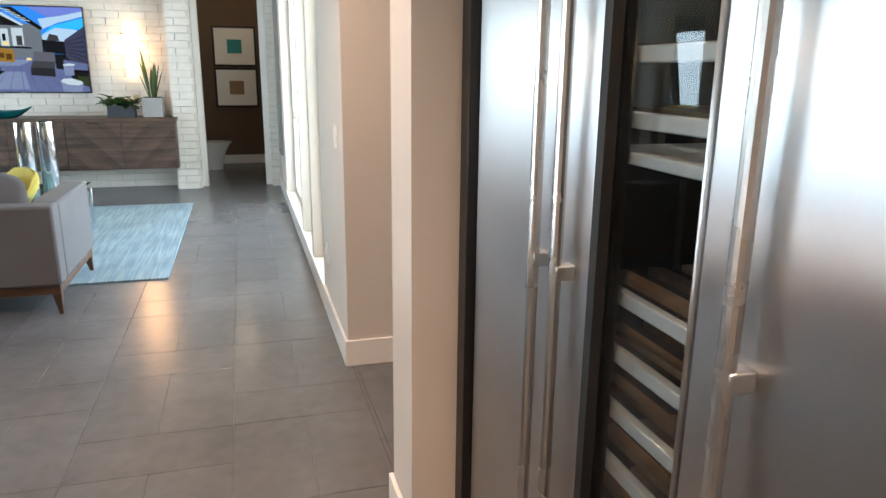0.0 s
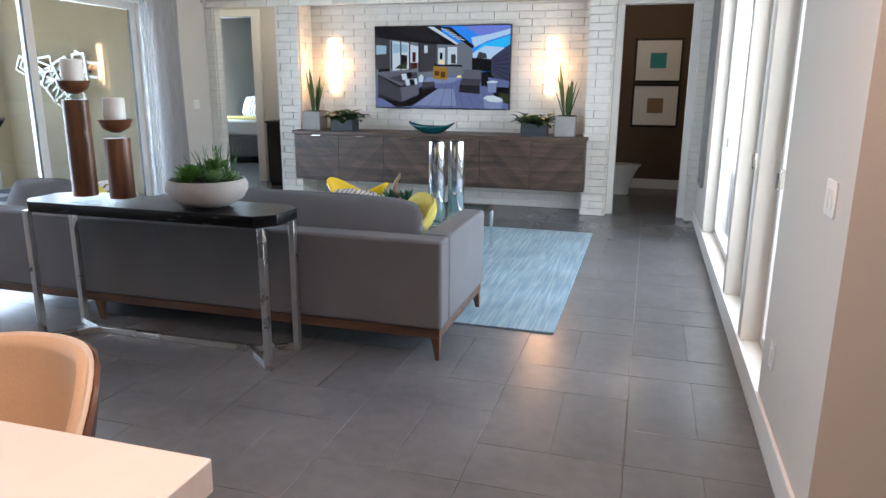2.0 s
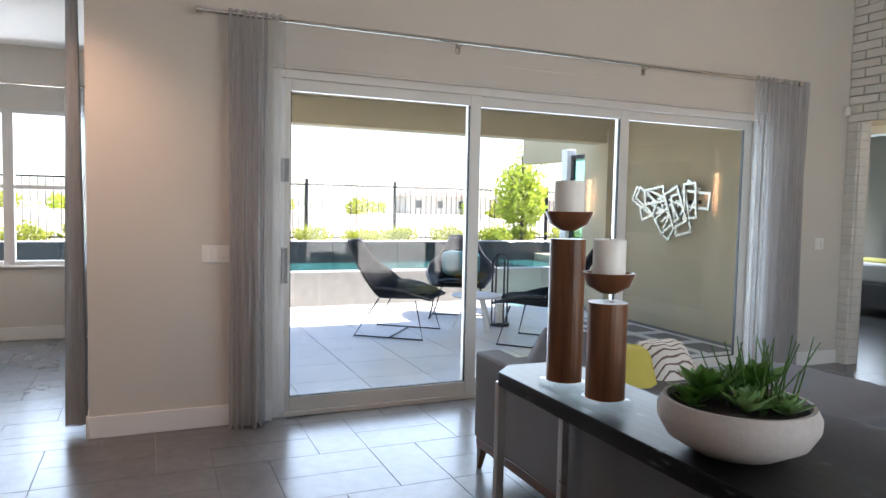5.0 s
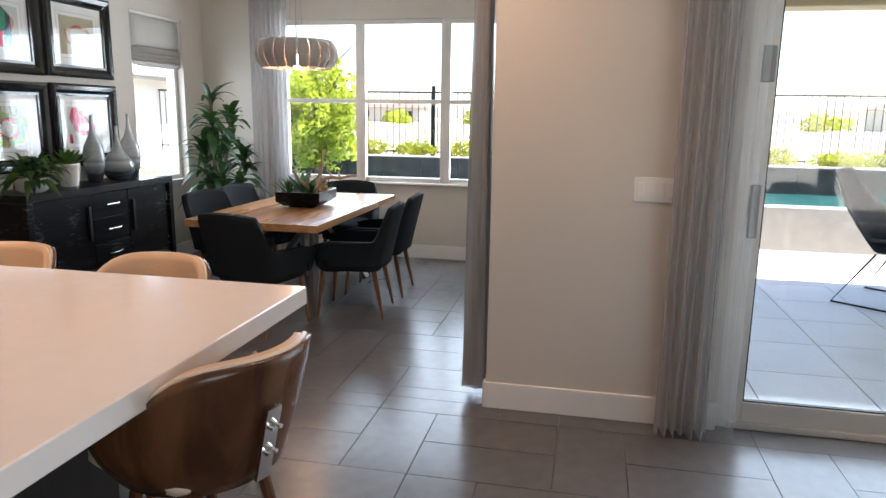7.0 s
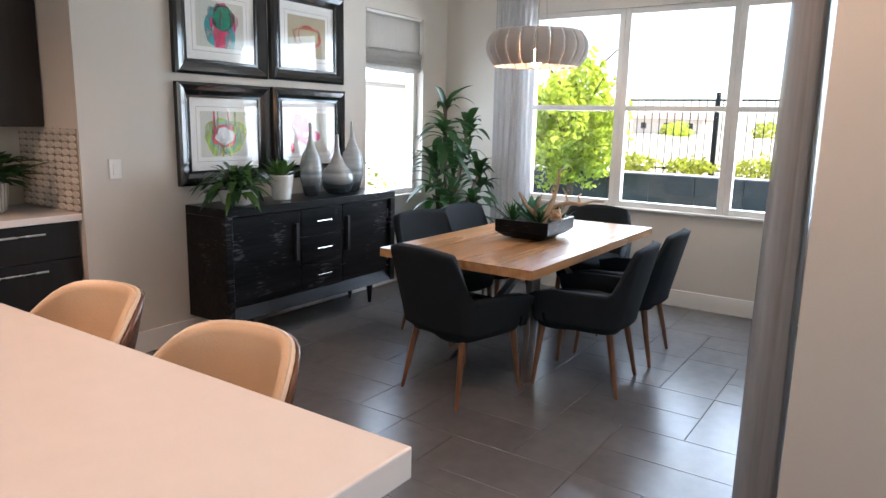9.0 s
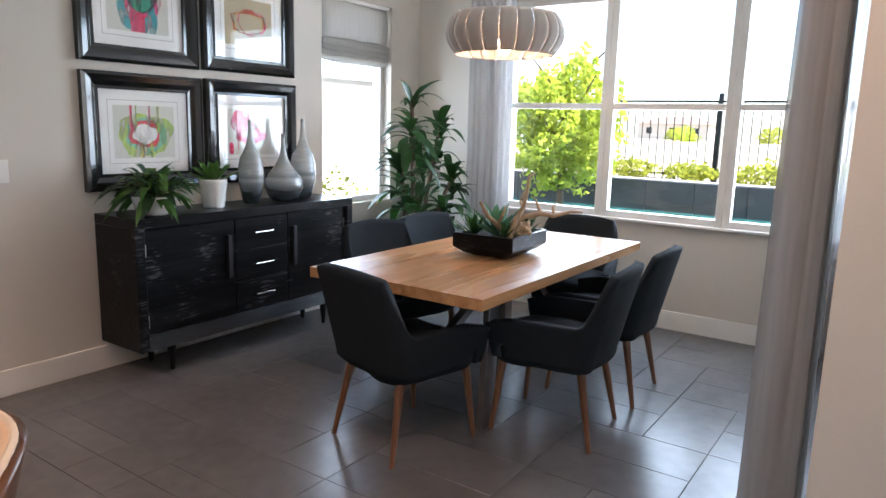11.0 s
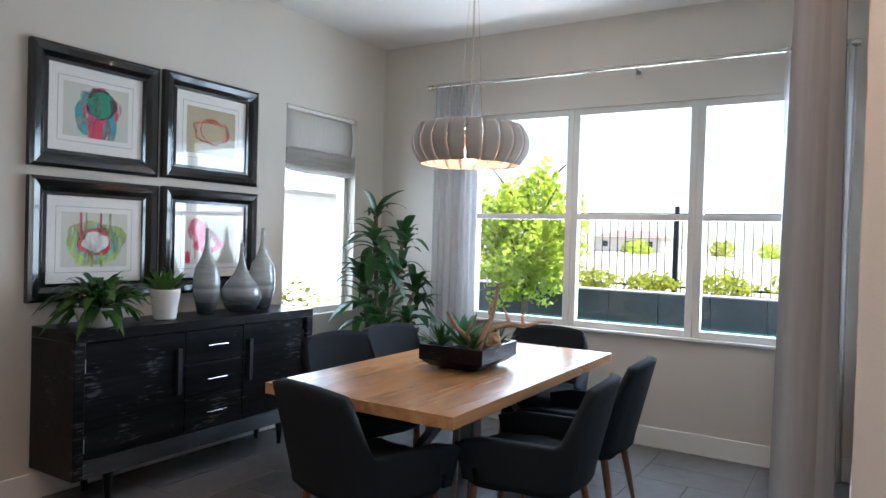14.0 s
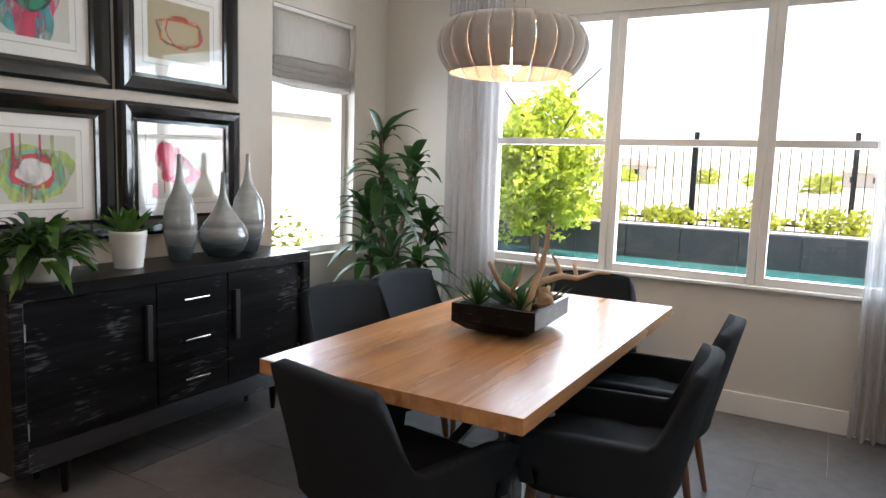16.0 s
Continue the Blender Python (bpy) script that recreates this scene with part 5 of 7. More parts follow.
isl = thing("kitchen_island", "large white quartz topped island on dark base", "kitchen island")
part("countertop", boxm(-4.60, -0.822, 0.50, 2.268, 0.853, 0.915), QUARTZ, isl, "thick white quartz slab", 0.004)
part("base", boxm(-4.12, -1.28, 0.80, 1.86, 0.10, 0.852), ESPRESSO, isl, "dark espresso base", 0.004)
part("toe_kick", boxm(-4.06, -1.34, 0.86, 1.80, 0, 0.10), BLACKMAT, isl)

SHELLW = wood("bent_walnut_shell", (0.05, 0.018, 0.007), (0.13, 0.055, 0.024), 0.26, 2, 8)
def make_stool():
    t = thing("bar_stool", "bentwood counter stool with cream leather seat and chrome", "stool", group="stools at the island")
    # the shell wraps from back to sides; front is +y
    def shell(u, v, off=0.0):
        a = (u - 0.5) * math.radians(205)
        h = 0.62 + v * (0.315 - 0.17 * abs(math.sin(a)) ** 7) - 0.03 * math.cos(a) * (1 - v)
        flare = 0.20 + 0.05 * v + off
        x = math.sin(a) * (flare + 0.03)
        y = -math.cos(a) * (flare - 0.01) - 0.055 * v * math.cos(a)
        w = math.sin(math.pi * (0.22 + 0.5 * v)) ** 0.8
        return (x * (0.72 + 0.28 * w), y, h)
    part("back_shell", grid_surface(lambda u, v: shell(u, v, 0.012), 28, 12), SHELLW, t, "bent walnut plywood shell", solid=0.014, smooth=True)
    part("back_pad", grid_surface(lambda u, v: shell(0.03 + u * 0.94, 0.03 + v * 0.98, -0.012), 28, 12), CREAM, t, "cream leather back pad", solid=0.028, smooth=True)
    part("piping", tube(bmesh.new(), [shell(u / 30, 1.0, 0.0) for u in range(31)], 0.008, 6), CREAM2, t, "ivory edge piping")
    part("seat", cushion(0.42, 0.40, 0.085, 0.3), CREAM2, t, "round cream leather seat", m=pose(0, 0.03, 0.63))
    part("seat_pan", turned([(0.16, 0.575), (0.2, 0.59), (0.2, 0.605)], 24), SHELLW, t)
    part("spine_plate", bar((0, -0.235, 0.60), (0, -0.285, 0.80), 0.045, 0.008), CHROME, t, "chrome spine plate")
    for z in (0.68, 0.75):
        for x in (-0.012, 0.012):
            part("bolt", rod((x, -0.262 - (z - 0.68) * 0.25, z), (x, -0.277 - (z - 0.68) * 0.25, z), 0.006, 8), CHROME, t)
    for a in (45, 135, 225, 315):
        c, s = math.cos(radians(a)), math.sin(radians(a))
        part("leg", tube(bmesh.new(), [(0.10 * c, 0.10 * s, 0.58), (0.16 * c, 0.16 * s, 0.52), (0.19 * c, 0.19 * s, 0.38), (0.25 * c, 0.25 * s, 0)], 0.02, 8, 0.014), SHELLW, t, "dark bent wooden leg")
    part("foot_ring", tube(bmesh.new(), [(0.212 * math.cos(k * math.pi / 16), 0.212 * math.sin(k * math.pi / 16), 0.24) for k in range(33)], 0.009, 8), CHROME, t, "chrome foot ring")
    return t


stool = make_stool()
stool.matrix_basis = pose(-4.58, 1.58, 0, 0, 0, -90)
for x, y, a in ((-4.61, 0.88, -90), (-4.0, 2.21, 160), (-1.465, 2.29, 178), (-0.93, 1.62, 84), (-0.91, 0.98, 92)):
    copy_thing(stool, pose(x, y, 0, 0, 0, a))

# kitchen counter run
kc = thing("base_cabinet", "dark espresso kitchen base cabinet with drawers", "cabinet")
part("body", boxm(-5.745, -3.4, -1.62, -1.0, 0.10, 0.875), ESPRESSO, kc)
part("toe_kick", boxm(-5.745, -3.4, -1.62, -1.06, 0, 0.10), BLACKMAT, kc)
for k in range(3):
    x0 = -5.74 + k * 0.78
    for z0, z1 in ((0.12, 0.37), (0.375, 0.66), (0.665, 0.868)):
        dr = part("drawer_front", boxm(x0 + 0.003, x0 + 0.775, -1.0, -0.978, z0, z1), ESPRESSO, kc, "", 0.002)
        part("handle", rod((x0 + 0.2, -0.955, z1 - 0.05), (x0 + 0.58, -0.955, z1 - 0.05), 0.006, 8), STEEL2, dr, "slim steel pull")
ctop = thing("countertop", "white quartz kitchen countertop", "countertop")
part("slab", boxm(-5.747, -3.4, -1.62, -0.95, 0.876, 0.915), QUARTZ, ctop, "", 0.003)
uc = thing("wall_cabinet", "dark espresso upper kitchen cabinet", "cabinet")
part("body", boxm(-5.745, -3.4, -1.62, -1.30, 1.395, 2.5), ESPRESSO, uc)
for k in range(3):
    part("door", boxm(-5.742 + k * 0.78, -4.97 + k * 0.78, -1.30, -1.28, 1.40, 2.495), ESPRESSO, uc, "", 0.002)
splash = tagged(part("wall_splashback", boxm(-5.7495, -5.744, -1.61, -0.945, 0.916, 1.392), material("beige_grout", (0.30, 0.25, 0.20), 0.9)), "oval mosaic tile splashback on return wall", "splashback", "", "structure")
oval = bpy.data.meshes.new("oval_tile")
bm = bmesh.new()
lathe(bm, [(0.030, 0), (0.030, 0.003), (0.026, 0.0045)], 14)
bm.transform(pose(0, 0, 0, 0, 90, 0) @ Matrix.Diagonal((0.62, 1.35, 1, 1)))
bm.to_mesh(oval)
bm.free()
oval.materials.append(material("glazed_oval_tile", (0.62, 0.57, 0.50), 0.2, 0, 30, 0.1, 0, 100, rand=0.12))
for j in range(12):
    for k in range(8):
        piece("oval_tile", oval, splash, (-5.744, -0.99 - k * 0.082, 0.942 + j * 0.0395))
kp = thing("potted_plant", "leafy plant in white floral pot on counter", "plant", -5.42, -1.30, 0.915)
part("pot", turned([(0.06, 0), (0.085, 0.02), (0.10, 0.17), (0.09, 0.17), (0.085, 0.14)], 24), printed("white_floral_pot", (0.70, 0.69, 0.66), (0.35, 0.33, 0.33), 14), kp, "white floral pot")
bushy(kp, 31, 0.2, 0.2, 0.16, 90, 0.24, LEAF, 0.28)
for k, (x, y) in enumerate(((-0.25, 0.4), (-0.25, 2.75), (-2.7, 1.2), (-5.15, 2.5), (-4.2, -0.2), (-1.6, -0.2))):
    t = thing("ceiling_light", "recessed warm ceiling downlight", "downlight", x, y, LOW)
    part("trim", turned([(0.05, -0.001), (0.085, -0.004), (0.085, 0.0)], 24), WHITE, t)
    part("lens", turned([(0.002, -0.003), (0.05, -0.003), (0.05, -0.001)], 20), glow("warm_lens", (1, 0.80, 0.6), 9) if k == 0 else bpy.data.materials["warm_lens"], t)
    lamp("kitchen_downlight", "SPOT", look((x, y, LOW - 0.02), (x, y, 0)), (40, 42, 26, 30, 50, 27)[k], WARM, cone=120)

# ---- dining room ----
TZ = 0.757
dt = thing("dining_table", "oak topped dining table with flat metal legs", "dining table", -7.65, 0.955, 0)
nb = 5
for k in range(nb):
    y0 = -0.49 + k * 0.98 / nb
    part("top_board", boxm(-0.95, 0.95, y0, y0 + 0.98 / nb - 0.0006, TZ - 0.05, TZ), OAK, dt, "", 0.0015)
DARKMETAL = material("weathered_gunmetal", (0.30, 0.28, 0.27), 0.4, 0.9, 9, 0.15, 0.05, 90)
for x, sy in ((0.54, 1), (-0.66, -1)):
    part("leg", bar((x, sy * 0.28, 0.0), (x, sy * 0.30, TZ - 0.06), 0.10, 0.035), DARKMETAL, dt, "flat gunmetal leg", 0.003)
    part("brace", bar((x - 0.04, -sy * 0.29, 0.012), (x - 0.04, sy * 0.24, TZ - 0.06), 0.09, 0.035), DARKMETAL, dt, "slanting flat gunmetal leg", 0.003)
    part("top_plate", boxm(x - 0.08, x + 0.06, -0.36, 0.36, TZ - 0.062, TZ - 0.05), DARKMETAL, dt)
part("spreader", bar((-0.62, 0, TZ - 0.09), (0.50, 0, TZ - 0.09), 0.05, 0.05), DARKMETAL, dt)


def make_chair():
    t = thing("dining_chair", "charcoal upholstered dining armchair with tapered walnut legs", "chair", group="chairs round the dining table")
    # U-shaped wrap: front is +y
    def plan(s):
        a = abs(s)
        sg = 1 if s >= 0 else -1
        if a < 0.36:
            k = a / 0.36
            return Vector((sg * 0.215 * k, -0.265 + 0.03 * k * k, 0))
        if a < 0.52:
            k = (a - 0.36) / 0.16
            return Vector((sg * (0.215 + 0.065 * math.sin(k * math.pi / 2)), -0.235 + 0.08 * (1 - math.cos(k * math.pi / 2)), 0))
        k = (a - 0.52) / 0.48
        return Vector((sg * (0.28 - 0.005 * k), -0.155 + 0.42 * k, 0))
    def top(s):
        a = abs(s)
        if a < 0.38:
            return 0.87 - 0.02 * (a / 0.38) ** 2
        if a < 0.52:
            k = (a - 0.38) / 0.14
            return 0.85 - 0.25 * (3 * k * k - 2 * k ** 3)
        k = (a - 0.52) / 0.48
        return 0.60 - 0.005 * k - 0.03 * max(0, k - 0.7) * 3.3
    def wrap(u, v):
        s = -1 + 2 * u
        p = plan(s)
        z0 = 0.405
        zt = top(s)
        z = z0 + (zt - z0) * v
        lean = 0.12 * max(0, z - 0.42) * (1 if abs(s) < 0.55 else max(0, 1 - (abs(s) - 0.55) / 0.2))
        inn = 0.96 + 0.06 * v
        front = 0.04 * (1 - v) if abs(s) > 0.9 else 0
        return (p.x * inn * (1 + 0.10 * max(0, z - 0.63)), p.y - lean * 2.0 * (1 if p.y < 0.1 else 0.2) - front, z)
    part("shell", grid_surface(wrap, 72, 14), CHARCOAL, t, "", solid=0.048, smooth=True)
    part("seat", cushion(0.52, 0.52, 0.15, 0.2), CHARCOAL, t, "", m=pose(0, 0.01, 0.445))
    part("seat_shell", cushion(0.50, 0.50, 0.10, 0.1), CHARCOAL, t, "", m=pose(0, 0.01, 0.395))
    for x, y, fx, fy in ((-0.20, 0.2, -0.235, 0.24), (0.20, 0.2, 0.235, 0.24), (-0.19, -0.19, -0.235, -0.27), (0.19, -0.19, 0.235, -0.27)):
        part("leg", rod((fx, fy, 0), (x, y, 0.39), 0.011, 12, 0.022), LEGWOOD, t, "tapered warm brown leg")
    return t


LEGWOOD = wood("warm_brown_leg", (0.12, 0.05, 0.022), (0.22, 0.10, 0.05), 0.4, 2)
chair = make_chair()
CHAIR_FIT = Matrix.Diagonal((0.94, 0.96, 0.97, 1))
for o in chair.children:
    o.matrix_basis = CHAIR_FIT @ o.matrix_basis
chair.matrix_basis = pose(-6.815, 0.98, 0, 0, 0, 77)
for x, y, a in ((-7.358, 1.476, 186), (-7.99, 1.47, 183), (-8.60, 0.98, -76), (-7.62, 0.35, -12), (-8.18, 0.36, -7)):
    copy_thing(chair, pose(x, y, 0, 0, 0, a))

# planter on the table
pt = thing("planter", "square black wooden planter with agave and driftwood", "planter", -7.66, 0.97, TZ, 3)
def tray(w, d, h):
    bm = bmesh.new()
    for a, b, c in ((w - 0.16, d - 0.16, 0.012),):
        box(bm, -a / 2, a / 2, -b / 2, b / 2, 0, c)
    o = [[bm.verts.new((sx * (w / 2 - ins), sy * (d / 2 - ins), z)) for sx, sy in ((-1, -1), (1, -1), (1, 1), (-1, 1))] for ins, z in ((0.05, 0.012), (0.045, 0.014), (0.0, 0.05), (0.0, h), (0.02, h), (0.025, h * 0.5))]
    for p, q in zip(o, o[1:]):
        for k in range(4):
            bm.faces.new((p[k], p[(k + 1) % 4], q[(k + 1) % 4], q[k]))
    bm.faces.new(o[-1])
    bm.faces.new(list(reversed(o[0])))
    return bm
part("tray", tray(0.44, 0.36, 0.125), BLACKWOOD, pt, "black wooden tray", 0.003)
part("soil", boxm(-0.17, 0.17, -0.17, 0.17, 0.07, 0.105), SOIL, pt)
for x, y, r, n in ((0.02, -0.02, 0.24, 18), (0.11, -0.11, 0.17, 26), (-0.1, 0.11, 0.15, 22), (0.12, 0.08, 0.13, 20)):
    rosette(pt, AGAVE if r > 0.2 else LEAF, (x, y, 0.10), r, n, 1.0, 0.24 if r > 0.2 else 0.12)
part("driftwood", tube(bmesh.new(), [(0.10, 0.10, 0.10), (0.02, 0.1, 0.2), (-0.06, 0.10, 0.26), (-0.06, 0.12, 0.36), (-0.10, 0.11, 0.43), (-0.14, 0.12, 0.44)], 0.017, 9, 0.007), DRIFT, pt, "twisted pale driftwood branch")
part("driftwood", tube(bmesh.new(), [(0.05, 0.05, 0.12), (-0.06, 0.1, 0.2), (-0.16, 0.16, 0.22), (-0.26, 0.2, 0.20), (-0.36, 0.26, 0.22), (-0.44, 0.3, 0.21)], 0.018, 9, 0.007), DRIFT, pt, "twisted pale driftwood branch")
part("driftwood", tube(bmesh.new(), [(0.05, 0.06, 0.1), (0.1, 0.03, 0.17), (0.16, 0.0, 0.22), (0.2, -0.03, 0.30)], 0.018, 9, 0.008), DRIFT, pt, "twisted pale driftwood branch")
for pts in ([(-0.06, 0.10, 0.26), (-0.10, 0.06, 0.29), (-0.13, 0.07, 0.34)], [(-0.16, 0.16, 0.22), (-0.20, 0.12, 0.27), (-0.19, 0.10, 0.31)], [(-0.26, 0.2, 0.20), (-0.31, 0.17, 0.25), (-0.36, 0.17, 0.26)], [(0.1, 0.03, 0.17), (0.13, 0.07, 0.23), (0.11, 0.08, 0.28)]):
    part("driftwood", tube(bmesh.new(), pts, 0.011, 7, 0.005), DRIFT, pt, "thin gnarled driftwood twig")
part("driftwood", cushion(0.13, 0.09, 0.07, 0.6), DRIFT, pt, "knotted driftwood stump", m=pose(-0.02, 0.12, 0.14, 10, 20, 30))

# pendant lamp
PX, PY, PZ = -7.87, 0.82, 1.845
pl = thing("pendant_lamp", "round white slatted pendant lamp over dining table", "pendant lamp", PX, PY, PZ)
SLATW = sheer("white_lamp_slat", (0.54, 0.49, 0.45), 0.0)
SLATW.node_tree.nodes["Map Range"].inputs["To Min"].default_value = 0.0
SLATW.node_tree.nodes["Map Range"].inputs["To Max"].default_value = 0.0
next(x for x in SLATW.node_tree.nodes if x.type == "MIX_SHADER" and not x.inputs[0].is_linked).inputs[0].default_value = 0.08
for k in range(22):
    a0 = 2 * math.pi * k / 22
    def slat(u, v, a0=a0):
        a = a0 + (u - 0.5) * 2 * math.pi / 22 * 0.94
        r = 0.225 + 0.108 * math.sin(math.pi * (0.12 + 0.72 * v)) ** 0.8
        return (r * math.cos(a), r * math.sin(a), 0.22 * v)
    part("slat", grid_surface(slat, 4, 10), SLATW, pl, "", solid=0.004, smooth=True)
part("inner_ring", tube(bmesh.new(), [(0.235 * math.cos(k * math.pi / 20), 0.235 * math.sin(k * math.pi / 20), 0.205) for k in range(41)], 0.006, 6), WHITE, pl)
for a in (0, 60, 120):
    c, s = math.cos(radians(a)), math.sin(radians(a))
    part("spoke", rod((-0.235 * c, -0.235 * s, 0.205), (0.235 * c, 0.235 * s, 0.205), 0.004, 6), NICKEL, pl)
part("bulb", turned([(0.015, 0.0), (0.04, 0.03), (0.045, 0.06), (0.02, 0.11)], 18), glow("pendant_bulb", (1, 0.7, 0.42), 14), pl, "glowing warm bulb")
part("socket", turned([(0.022, 0.11), (0.022, 0.2)], 14), NICKEL, pl)
part("stem", rod((0, 0, 0.2), (0, 0, LOW - PZ), 0.006, 8), NICKEL, pl)
for s in (-1, 1):
    part("cable", rod((0.14 * s, 0, 0.205), (0.01 * s, 0, LOW - PZ), 0.0012, 5), NICKEL, pl)
part("canopy", turned([(0.065, LOW - PZ - 0.03), (0.065, LOW - PZ)], 24), NICKEL, pl)
lamp("pendant_light", "POINT", Matrix.Translation((PX, PY, PZ + 0.03)), 6, (1, 0.48, 0.22), r=0.05)
dl = thing("ceiling_light", "recessed white ceiling downlight over dining room", "downlight", -8.52, 0.885, LOW)
part("trim", turned([(0.06, -0.001), (0.10, -0.005), (0.10, 0.0)], 28), WHITE, dl)
part("lens", turned([(0.002, -0.004), (0.06, -0.004), (0.06, -0.001)], 24), bpy.data.materials["warm_lens"], dl)
lamp("dining_downlight", "SPOT", look((-8.52, 0.885, LOW - 0.02), (-8.52, 0.885, 0)), 14, (1, 0.85, 0.7), cone=110)

# sideboard
sb = thing("sideboard", "black distressed wooden sideboard with doors and drawers", "sideboard")
S0, S1, SB, SF, SZ0, SZ1 = -8.09, -6.40, -0.915, -0.52, 0.175, 0.912
part("top", boxm(S0, S1, SB, SF, SZ1 - 0.055, SZ1), BLACKWOOD, sb, "", 0.003)
part("side", boxm(S1 - 0.055, S1, SB, SF, SZ0, SZ1 - 0.0552), BLACKWOOD, sb, "", 0.003)
part("side", boxm(S0, S0 + 0.055, SB, SF, SZ0, SZ1 - 0.0552), BLACKWOOD, sb, "", 0.003)
bm = boxes((S0 + 0.0552, S1 - 0.0552, SB, SF - 0.03, SZ0, SZ0 + 0.05))
part("bottom", bm, BLACKWOOD, sb)
bm = bmesh.new()
vs = [bm.verts.new(c) for c in ((S0 + 0.03, SF, SZ0 + 0.002), (S1 - 0.03, SF, SZ0 + 0.002), (S1 - 0.0553, SF - 0.045, SZ0 + 0.085), (S0 + 0.0553, SF - 0.045, SZ0 + 0.085), (S0 + 0.0553, SF - 0.045, SZ0 + 0.002), (S1 - 0.0553, SF - 0.045, SZ0 + 0.002))]
for f in ((0, 1, 2, 3), (3, 2, 5, 4), (4, 5, 1, 0), (0, 3, 4), (1, 5, 2)):
    bm.faces.new([vs[i] for i in f])
part("plinth_slope", bm, BLACKWOOD, sb, "sloping black plinth catching light")
part("carcass", boxm(S0 + 0.0552, S1 - 0.0552, SB, SF - 0.05, SZ0 + 0.05, SZ1 - 0.0552), BLACKMAT, sb)
W3 = (S1 - S0 - 0.11)
f = SF - 0.028
for x0, x1 in ((S1 - 0.055 - W3 * 0.385, S1 - 0.055), (S0 + 0.055, S0 + 0.055 + W3 * 0.345)):
    dd = part("door", boxm(x0 + 0.003, x1 - 0.003, f - 0.02, f, SZ0 + 0.09, SZ1 - 0.06), BLACKWOOD, sb, "", 0.002)
    hx = x0 + 0.05 if x0 > -7.2 else x1 - 0.05
    part("handle", boxm(hx - 0.014, hx + 0.014, f, f + 0.022, 0.50, 0.76), BLACKMAT, dd, "black recessed bar pull", 0.003)
    hx = x1 - 0.012 if x0 > -7.2 else x0 + 0.012
    for z in (0.30, 0.70):
        part("hinge", boxm(hx - 0.006, hx + 0.006, f, f + 0.004, z, z + 0.07), STEEL2, dd)
xa, xb = S0 + 0.055 + W3 * 0.345, S1 - 0.055 - W3 * 0.385
for z0, z1 in ((0.268, 0.455), (0.46, 0.655), (0.66, 0.852)):
    dd = part("drawer_front", boxm(xa + 0.003, xb - 0.003, f - 0.02, f, z0, z1 - 0.004), BLACKWOOD, sb, "", 0.002)
    part("handle", rod((xa + 0.14, f + 0.022, (z0 + z1) / 2), (xb - 0.14, f + 0.022, (z0 + z1) / 2), 0.006, 8), NICKEL, dd, "slim silver bar pull")
    for x in (xa + 0.16, xb - 0.16):
        part("standoff", rod((x, f, (z0 + z1) / 2), (x, f + 0.022, (z0 + z1) / 2), 0.004, 6), NICKEL, dd)
for x in (S1 - 0.25, S0 + 0.2):
    for y in (SB + 0.08, SF - 0.1):
        part("leg", turned([(0.014, 0), (0.03, SZ0)], 8, (x, y, 0)), BLACKWOOD, sb, "tapered black leg")


